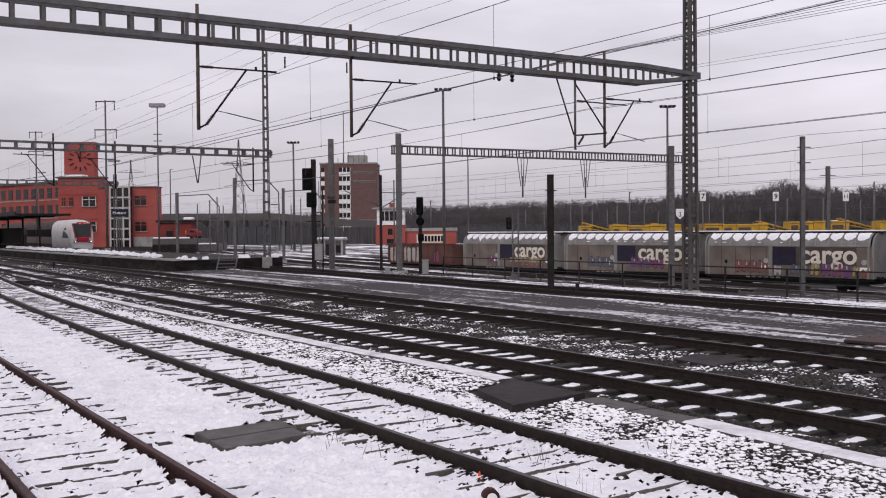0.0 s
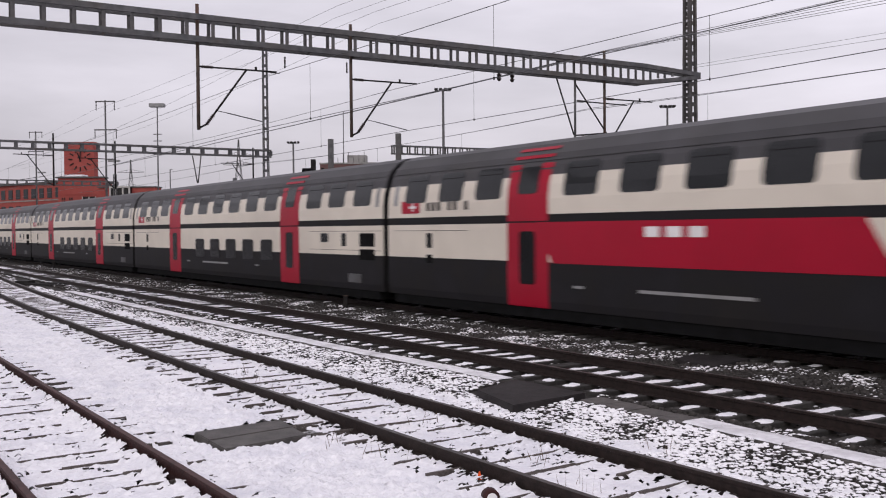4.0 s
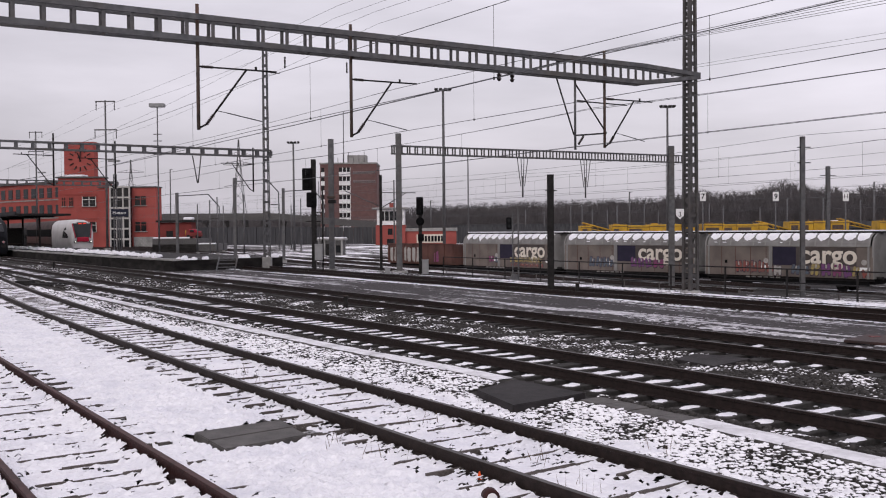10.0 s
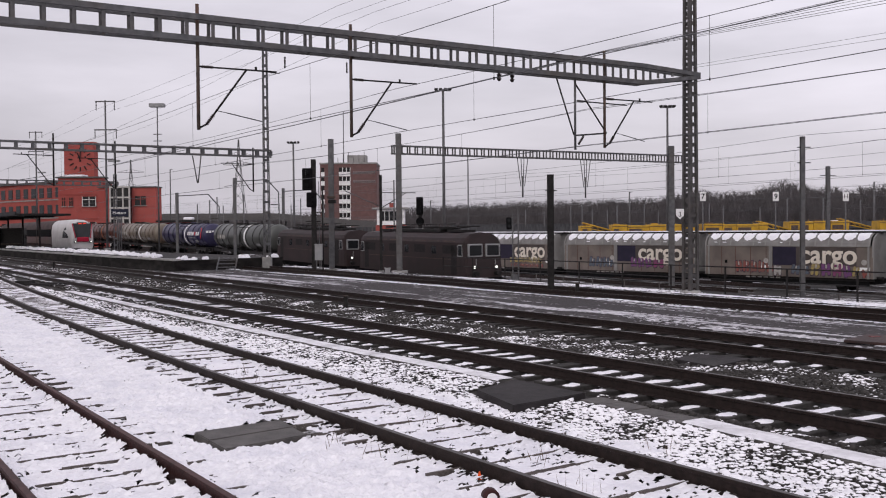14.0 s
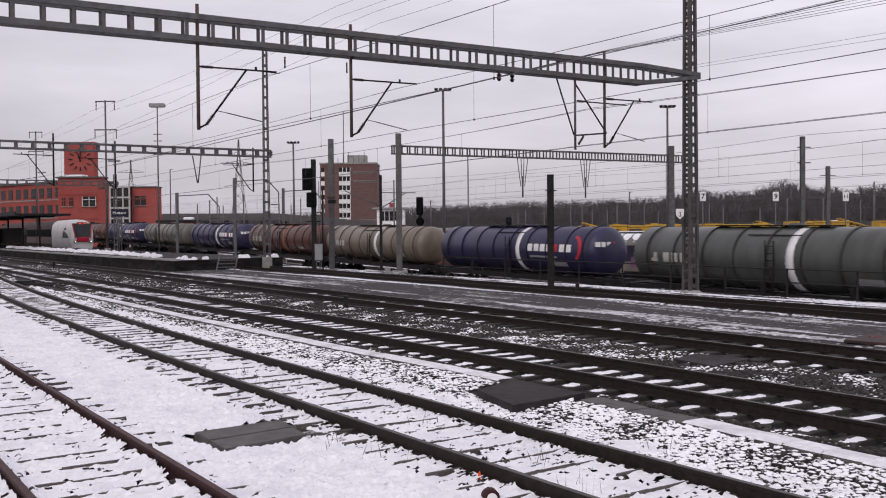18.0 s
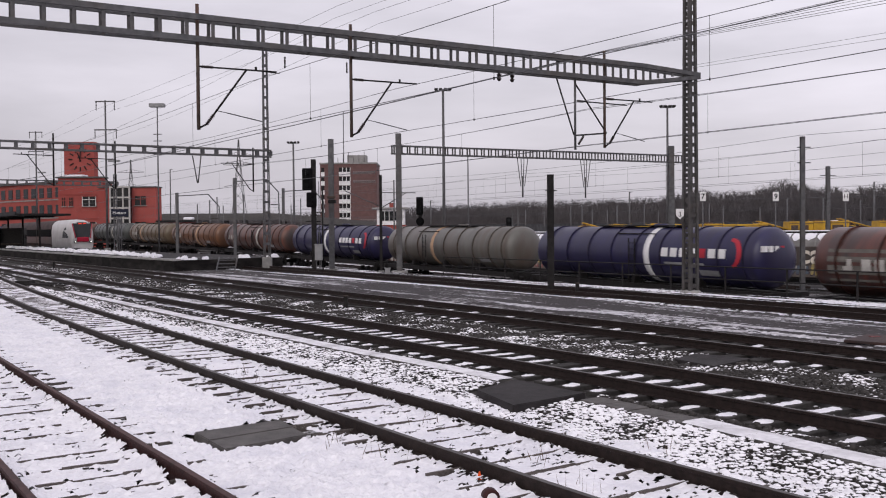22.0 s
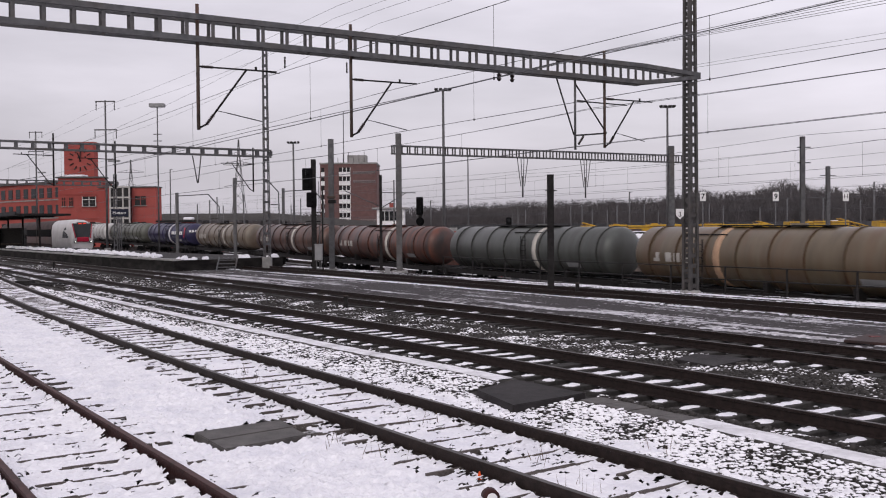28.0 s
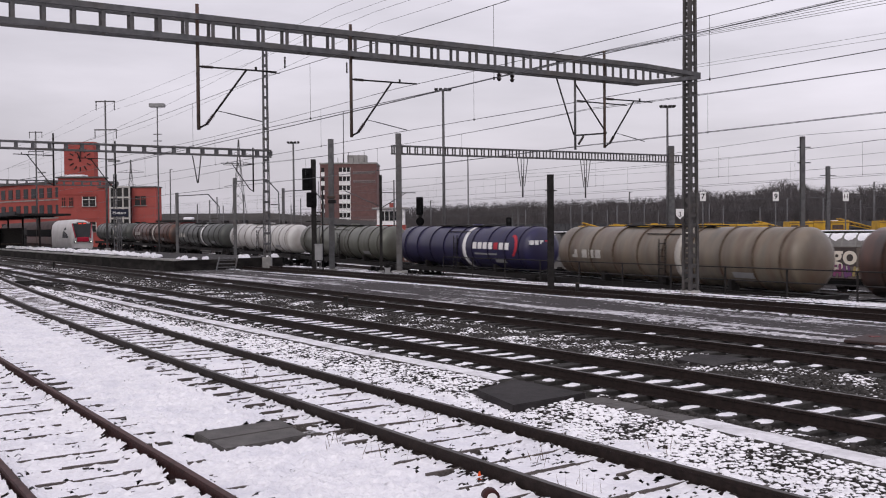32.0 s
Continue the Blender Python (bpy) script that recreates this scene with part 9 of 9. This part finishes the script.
def ballast(name, way, spans, size, material, label, seed, zoff=0.0, flat=0.8, smooth=False, keep=None):
    """Broken stones strewn along a track; spans: (y0, y1, d0, d1, stones per square metre)."""
    g = np.random.default_rng(seed)
    cube = [(x * 0.72, y * 0.72, z * 0.72) for x in (-1, 1) for y in (-1, 1) for z in (-1, 1)] + [(-1, 0, 0), (1, 0, 0), (0, -1, 0), (0, 1, 0), (0, 0, -1), (0, 0, 1)]
    cube = np.array(cube, float)
    quads = np.array([(q[i], q[(i + 1) % 4], 8 + k) for k, q in enumerate(((0, 1, 3, 2), (4, 6, 7, 5), (0, 4, 5, 1), (2, 3, 7, 6), (0, 2, 6, 4), (1, 5, 7, 3))) for i in range(4) if k != 4])
    Vs, Fs, base = [], [], 0
    for y0, y1, d0, d1, dens in spans:
        s0, s1 = way.s_of_y(y0), way.s_of_y(y1)
        n = int((s1 - s0) * abs(d1 - d0) * dens)
        ss, ds = g.uniform(s0, s1, n), g.uniform(d0, d1, n)
        if keep is not None:
            ok = keep(np.interp(ss, way.s, [p.y for p in way.p]), ds)
            ss, ds = ss[ok], ds[ok]
            n = len(ss)
        grid = np.arange(s0 - 1, s1 + 2, 1.0)
        P = np.array([way.at(s) for s in grid])
        T = np.array([way.dirn(s) for s in grid])
        px, py = np.interp(ss, grid, P[:, 0]), np.interp(ss, grid, P[:, 1])
        tx, ty = np.interp(ss, grid, T[:, 0]), np.interp(ss, grid, T[:, 1])
        cx, cy = px + ty * ds, py - tx * ds
        bare = (np.abs((cx - 5.05) * 0.72 + (cy - 17.75) * 0.69) < 0.56) & (np.abs((cx - 5.05) * 0.69 - (cy - 17.75) * 0.72) < 0.5)
        cx, cy = cx[~bare], cy[~bare]
        n = len(cx)
        cz = np.array([ground_z((x - x3(y)) * 0.825, y) for x, y in zip(cx, cy)]) + zoff + g.uniform(-0.01, 0.03, n)
        sz = g.uniform(size * 0.6, size * 1.25, n)
        v = cube[None] * g.uniform(0.75, 1.12, (n, 14, 3)) * sz[:, None, None] * np.array([1, 1, flat])
        a = g.uniform(0, 6.28, n)
        b = g.uniform(-0.35, 0.35, n)
        ca, sa, cb, sb_ = np.cos(a)[:, None], np.sin(a)[:, None], np.cos(b)[:, None], np.sin(b)[:, None]
        x, y, z = v[..., 0], v[..., 1], v[..., 2]
        y, z = y * cb - z * sb_, y * sb_ + z * cb
        x, y = x * ca - y * sa, x * sa + y * ca
        v = np.stack([x + cx[:, None], y + cy[:, None], z + cz[:, None]], -1).reshape(-1, 3)
        Vs.append(v)
        Fs.append((quads[None] + (np.arange(n) * 14 + base)[:, None, None]).reshape(-1, 3))
        base += n * 14
    o = part(name, (np.concatenate(Vs).tolist(), [], np.concatenate(Fs).tolist()), material)
    if smooth:
        o.data.polygons.foreach_set("use_smooth", [True] * len(o.data.polygons))
    return tagged(o, label, "ballast", kind="stuff")


def off_trough(y, d):
    """True clear of the trough's lids and of the shaft cover beside them."""
    cover = (y > 14.9) & (y < 16.4) & (d > np.interp(y, (14.9, 16.4), (-3.0, -2.5)))
    return (np.abs(d + trough_d(y)) > 0.235) & ~cover


ballast("ballast_stones", way2, [(7, 17, -3.6, -1.3, 520), (17, 27, -3.2, -1.3, 360), (27, 46, -3.0, -1.3, 150)], 0.043, M["stone_snowy"], "snow-capped ballast stones between the tracks", 1, 0.005, 0.85, True, lambda y, d: off_trough(y, d) & (d < -trough_d(y)))
ballast("ballast_stones", way2, [(8, 22, -1.85, -1.2, 200), (22, 46, -1.85, -1.2, 100), (8, 22, 1.28, 1.75, 190), (22, 50, 1.28, 1.75, 80)], 0.046, M["stone_half"], "half-snowed ballast stones at the sleeper ends", 2, 0.02, 0.9, True, keep=lambda y, d: (d > 0) | (off_trough(y, d) & (d > -trough_d(y))))
ballast("ballast_stones", way2, [(8, 22, -0.7, 0.7, 120), (22, 45, -0.7, 0.7, 60)], 0.036, M["stone_wet"], "dark wet ballast between the sleepers", 3, -0.02)
ballast("ballast_stones", way3, [(12, 26, -3.4, -1.3, 270), (26, 42, -3.2, -1.3, 150), (42, 75, -3.1, -1.3, 50)], 0.041, M["stone_half"], "dark ballast with scattered snow between the main tracks", 4, 0.01, 0.9, True)
ballast("ballast_stones", way3, [(12, 30, -0.7, 0.7, 100), (30, 60, -0.7, 0.7, 40), (12, 30, 1.2, 1.9, 110), (30, 60, 1.2, 1.8, 40)], 0.04, M["stone_wet"], "dark wet ballast of the fast line", 5, -0.01)
ballast("ballast_stones", way4, [(16, 40, -0.65, 0.65, 60), (40, 65, -0.65, 0.65, 25)], 0.045, M["stone_wet"], "dark ballast of the disused track", 6, 0.0)


def weeds():
    """A few dry stalks that stick out of the snow."""
    rnd = random.Random(31)
    V, F = [], []
    spots = [(-1.35, 11.3), (-0.75, 10.6), (-3.6, 16.8), (-3.2, 15.7), (-2.6, 15.0), (1.35, 9.3), (1.1, 10.3), (2.6, 10.9), (-0.2, 12.6)]
    for cx, cy in spots:
        for k in range(9):
            x, y = cx + rnd.gauss(0, 0.12), cy + rnd.gauss(0, 0.15)
            h = rnd.uniform(0.08, 0.32)
            dx, dy = rnd.uniform(-0.08, 0.08), rnd.uniform(-0.08, 0.08)
            i = len(V)
            w = 0.0035
            V += [(x - w, y, -0.33), (x + w, y, -0.33), (x + dx * 0.5, y + dy * 0.5, -0.33 + h * 0.6), (x + dx, y + dy, -0.33 + h)]
            F += [(i, i + 1, i + 2), (i, i + 2, i + 3)]
    tagged(part("dry_weeds", (V, [], F), M["weed"]), "thin dry brown weed stalks in the snow", "weeds", kind="stuff")


M["weed"] = mat("dry_stalk", (0.16, 0.11, 0.07), (0.10, 0.07, 0.05), rough=0.9)
weeds()


# ---------------------------------------------------------------- the lumpy snow of the sidings
def value_noise(x, y, seed):
    """Smooth noise from 0 to 1 on a unit lattice."""
    xi, yi = np.floor(x).astype(np.int64), np.floor(y).astype(np.int64)
    fx_, fy_ = x - xi, y - yi
    fx_, fy_ = fx_ * fx_ * (3 - 2 * fx_), fy_ * fy_ * (3 - 2 * fy_)

    def h(a, b):
        v = (a * 374761393 + b * 668265263 + seed * 1442695041) & 0xFFFFFFFF
        v = ((v ^ (v >> 13)) * 1274126177) & 0xFFFFFFFF
        return ((v ^ (v >> 16)) & 0xFFFF) / 65535.0
    return (h(xi, yi) * (1 - fx_) + h(xi + 1, yi) * fx_) * (1 - fy_) + (h(xi, yi + 1) * (1 - fx_) + h(xi + 1, yi + 1) * fx_) * fy_


def fbm(x, y, scale, seed, octaves=4):
    out, amp, tot = 0, 1.0, 0
    for k in range(octaves):
        out = out + amp * value_noise(x * scale * 2 ** k + 17.3 * k, y * scale * 2 ** k - 9.1 * k, seed + k)
        tot += amp
        amp *= 0.55
    return out / tot


def along_across(way, X, Y):
    S_ = np.concatenate([[-40.0], way.s, [way.s[-1] + 40]])
    ys = np.array([way.at(q).y for q in S_])
    xs = np.array([way.at(q).x for q in S_])
    T = np.array([way.dirn(q) for q in S_])
    dx = X - np.interp(Y, ys, xs)
    tx, ty = np.interp(Y, ys, T[:, 0]), np.interp(Y, ys, T[:, 1])
    return np.interp(Y, ys, S_) + dx * tx, dx * ty


def snow_sheet(name, y0, y1, dlo, dhi, res, label):
    """Lumpy snow over sidings and verge; it breaks open along the sleepers' edges, at the rails and where the ground shows."""
    s0, s1 = way1.s_of_y(y0) if y0 >= 4 else (y0 - 4) * 1.22, way1.s_of_y(y1)
    S, D = np.meshgrid(np.arange(s0, s1 + res, res), np.arange(dlo, dhi, res * 1.5), indexing="ij")
    ny, nd = S.shape
    ends_ = np.concatenate([[way1.s[0] - 30], way1.s, [way1.s[-1] + 30]])
    P = np.array([way1.at(q) for q in ends_])
    T = np.array([way1.dirn(q) for q in ends_])
    px, py = np.interp(S, ends_, P[:, 0]), np.interp(S, ends_, P[:, 1])
    tx, ty = np.interp(S, ends_, T[:, 0]), np.interp(S, ends_, T[:, 1])
    X, Y = px + ty * D, py - tx * D
    big, mid, fine, tiny = fbm(X, Y, 0.8, 3), fbm(X, Y, 3.2, 11, 3), fbm(X, Y, 9.0, 29, 3), fbm(X, Y, 20.0, 47, 2)
    Z = -0.262 + 0.05 * (big - 0.5) + 0.06 * (mid - 0.5) + 0.09 * (fine - 0.5) + 0.085 * (tiny - 0.5)
    gone = (fine * 0.4 + mid * 0.3 + tiny * 0.3) < 0.31
    for way, spacing, lim, bank in ((way0, 0.62, 1.32, 0.075), (way1, 0.6, 1.32, 0.03)):
        s, d = along_across(way, X, Y)
        on = np.abs(d) < lim
        ph = np.mod(s - 0.5 * spacing + 0.13 + 0.045 + 0.02 * (mid - 0.5), spacing)
        top = -0.262 if way is way0 else -0.252
        bed = np.maximum(np.minimum(Z, top + 0.04 * (fine - 0.4) + 0.04 * (tiny - 0.5) + 0.024), top + 0.003 + 0.02 * (tiny - 0.3))
        Z = np.where(on, bed, Z)
        # the snow lies a little lower before each sleeper
        Z = np.where(on & (ph > spacing - 0.16), Z - 0.016, Z)
        # snow banks up against the rails, with a narrow dark seam left open
        rail = np.abs(np.abs(d) - 0.753)
        Z = Z + bank * np.clip(1 - (rail - 0.05) / 0.2, 0, 1) * (0.8 + 0.4 * fine)
        gone |= rail < 0.046 + 0.03 * (fine - 0.5)
        gone |= (rail < 0.13 + 0.14 * (fine - 0.5)) & (mid * 0.6 + tiny * 0.4 < 0.40)
        # stones show through here and there
        gone |= on & (tiny > (0.76 if way is way0 else 0.69)) & (fine > 0.50)
        # sleeper ends stick out dark beyond the rails
        ends = (np.abs(d) > 0.80) & (np.abs(d) < 1.28) & (ph < 0.08 + 0.1 * (tiny - 0.5))
        gone |= ends & (mid * 0.6 + fine * 0.4 < 0.47)
    for cx, cy in ((-2.45, 11.93),):
        near = (np.abs((X - cx) * 0.79 + (Y - cy) * 0.61) < 0.68) & (np.abs(-(X - cx) * 0.61 + (Y - cy) * 0.79) < 0.60)
        gone |= near
    idx = np.arange(ny * nd).reshape(ny, nd)
    quad = np.stack([idx[:-1, :-1], idx[:-1, 1:], idx[1:, 1:], idx[1:, :-1]], -1).reshape(-1, 4)
    hole = gone.reshape(-1)[quad].sum(1) >= 2
    quad = quad[~hole]
    X = X + res * 0.9 * (fbm(S, D, 14.0, 71, 2) - 0.5)
    Y = Y + res * 0.9 * (fbm(S, D, 14.0, 83, 2) - 0.5)
    V = np.stack([X, Y, Z], -1).reshape(-1, 3)
    used = np.zeros(len(V), bool)
    used[quad.reshape(-1)] = True
    remap = np.cumsum(used) - 1
    o = part(name, (V[used].tolist(), [], remap[quad].tolist()), M["snow"])
    o.data.polygons.foreach_set("use_smooth", [True] * len(o.data.polygons))
    return tagged(o, label, "snow", kind="stuff")


snow_sheet("snow_cover", 1.0, 17.0, -8.5, 1.75, 0.023, "lumpy trodden snow over the sidings")
snow_sheet("snow_cover", 17.0, 30.0, -10.0, 1.75, 0.036, "lumpy snow over the sidings further on")
snow_sheet("snow_cover", 30.0, 66.0, -14.0, 1.6, 0.085, "snow over the far end of the sidings")

def bare_edges(way, s0, s1, spacing, size, seed, label):
    """The near top edge of each snowed-in sleeper, standing bare here and there."""
    L, W, H = size
    place, g = random.Random(seed), random.Random(seed + 90)
    bm = bmesh.new()
    for i in range(int((s1 - s0) / spacing)):
        s = s0 + (i + 0.5) * spacing + place.uniform(-0.02, 0.02)
        c, t = way.at(s), way.dirn(s)
        m = pose(c.x, c.y, c.z, 0, 0, math.degrees(math.atan2(t.y, t.x)) + place.uniform(-0.8, 0.8))
        y = -L / 2
        while y < L / 2 - 0.1:
            w = min(g.uniform(0.15, 0.9), L / 2 - y)
            if g.random() < 0.88:
                top = -0.172 + g.uniform(0.026, 0.046)
                box(bm, -W / 2 - g.uniform(0.0, 0.008), y, -0.2, -W / 2 + g.uniform(0.012, 0.04), y + w, top, m)
            y += w
    tagged(part("sleeper_edges", bm, M["sleeper_old"]), label, "sleepers", kind="stuff")


bare_edges(way0, -24.8, way0.s_of_y(30), 0.62, (2.5, 0.26, 0.16), 1, "weathered sleeper edges standing out of the snow")
bare_edges(way1, -24.0, way1.s_of_y(66), 0.6, (2.5, 0.26, 0.16), 2, "weathered sleeper edges in a snowed-in track")

# ---------------------------------------------------------------- broken lines of snow along the path and the disused track
def snow_line(y0, y1, d, spread, r0, r1, step, keep, seed, z=0.0, way=way3):
    rnd = random.Random(seed)
    pts, y, k = [], y0, 0.0
    while y < y1:
        k = 0.9 * k + rnd.gauss(0, 0.25)
        if k < keep:
            q = offset(way, y, d + rnd.gauss(0, spread), 0)
            pts.append((q.x, q.y, ground_z((q.x - x3(q.y)) * 0.825, q.y) + z - 0.01))
        y += step * (1 + (y - y0) / 40)
    lumps("snow_line", pts, r0, r1, seed, "thin broken line of snow lumps along the path", None, 0.35)


def streaks(y0, y1, bands, res, seed, label, m="slush", fine=12.0):
    """Thin trodden snow that lies in streaks along the line; bands: (d0, d1, share, rise)."""
    for k, (d0, d1, share, rise) in enumerate(bands):
        S, D = np.meshgrid(np.arange(way3.s_of_y(y0), way3.s_of_y(y1), res * 2), np.arange(d0, d1 + res, res), indexing="ij")
        P = np.array([way3.at(q) for q in S[:, 0]])
        T = np.array([way3.dirn(q) for q in S[:, 0]])
        X, Y = P[:, 0:1] + T[:, 1:2] * D, P[:, 1:2] - T[:, 0:1] * D
        n = 0.66 * fbm(S * 0.22, D * 2.6, 1.0, seed + k, 4) + 0.34 * fbm(S, D, fine, seed + 40 + k, 3)
        mid = np.clip(1 - np.abs((D - (d0 + d1) / 2) / ((d1 - d0) / 2)), 0, 1)
        keep = n + 0.10 * mid > np.quantile(n + 0.10 * mid, 1 - share)
        G = np.array([[ground_z((x - x3(y)) * 0.825, y) for x, y in zip(r, q)] for r, q in zip(X[:, ::4], Y[:, ::4])])
        Z = np.stack([np.interp(D[0], D[0, ::4], g) for g in G]) + 0.006 + rise * np.clip(n - 0.4, 0, 1)
        idx = np.arange(S.size).reshape(S.shape)
        quad = np.stack([idx[:-1, :-1], idx[:-1, 1:], idx[1:, 1:], idx[1:, :-1]], -1).reshape(-1, 4)
        quad = quad[keep.reshape(-1)[quad].sum(1) >= 3]
        V = np.stack([X, Y, Z], -1).reshape(-1, 3)
        used = np.zeros(len(V), bool)
        used[quad.reshape(-1)] = True
        remap = np.cumsum(used) - 1
        o = part("snow_streaks", (V[used].tolist(), [], remap[quad].tolist()), M[m])
        o.data.polygons.foreach_set("use_smooth", [True] * len(o.data.polygons))
        tagged(o, label, "snow", kind="stuff")


M["slush"] = mat("trodden_slush", (0.66, 0.65, 0.68), (0.30, 0.29, 0.31), scale=9, rough=0.7, bump=0.8, bscale=20, dirt_shade=(0.2, 0.19, 0.19), dscale=2.5, damt=0.6)
streaks(14, 62, [(2.25, 3.9, 0.37, 0.03), (3.6, 5.2, 0.07, 0.02), (5.0, 6.8, 0.11, 0.02)], 0.032, 201, "thin trodden snow in streaks on the path", fine=18.0)
streaks(14, 62, [(6.7, 7.35, 0.6, 0.12), (10.6, 12.2, 0.22, 0.12), (12.0, 14.4, 0.36, 0.12)], 0.05, 231, "broken lines of lumpy snow beside the disused track", "snow")
snow_line(14, 60, 7.0, 0.08, 0.03, 0.09, 0.035, 0.3, 61)
snow_line(14, 60, 11.4, 0.3, 0.04, 0.11, 0.06, 0.3, 62, 0.02)


# ---------------------------------------------------------------- what moves
def motions():
    """Both trains run at an even speed along their tracks."""
    def ride(way, s, half):
        a, b = way.at(s - half), way.at(s + half)
        d = (b - a).normalized()
        c = (a + b) / 2
        return pose(c.x, c.y, c.z, 0, -math.degrees(math.asin(d.z)), math.degrees(math.atan2(d.y, d.x)))
    base3 = way3.s_of_y(5.0)
    v, pitch = 34.0, 26.75
    for i, c in enumerate(coaches):
        mid = base3 + 48.95 + pitch * (1.5 - i) - v * 3.0
        walk(c, [(t, ride(way3, mid + v * t, 9.3)) for t in [0.5 * k for k in range(30)] + [16, 20, 32]])
    mid = base3 + 48.95 - pitch * 6 - 9.75 - v * 3.0
    walk(pusher, [(t, ride(way3, mid + v * t, 5.5)) for t in [0.5 * k for k in range(30)] + [16, 20, 32]])
    # the freight train waits further back, behind the local train, and closes up at about 10 s
    def lag(t):
        u = min(max((t - 10.0) / 0.85, 0), 1)
        return 62.0 * (1 - u * u * (3 - 2 * u))
    vf = 17.57
    for c, back in zip(freight, [-85.35, -66.6] + PLACES):
        rows = []
        for t in sorted([0.5 * k for k in range(65)] + [10.1, 10.2, 10.3, 10.4, 10.6, 10.7, 10.8, 10.9]):
            # the way is laid with its length growing away from the viewer; the train comes towards
            s = back - vf * (t - 23.0) + lag(t)
            a, b = wayf.at(s + 6.7), wayf.at(s - 6.7)
            d = (b - a).normalized()
            m = (a + b) / 2
            rows.append((t, pose(m.x, m.y, m.z, 0, -math.degrees(math.asin(d.z)), math.degrees(math.atan2(d.y, d.x)))))
        walk(c, rows)


motions()
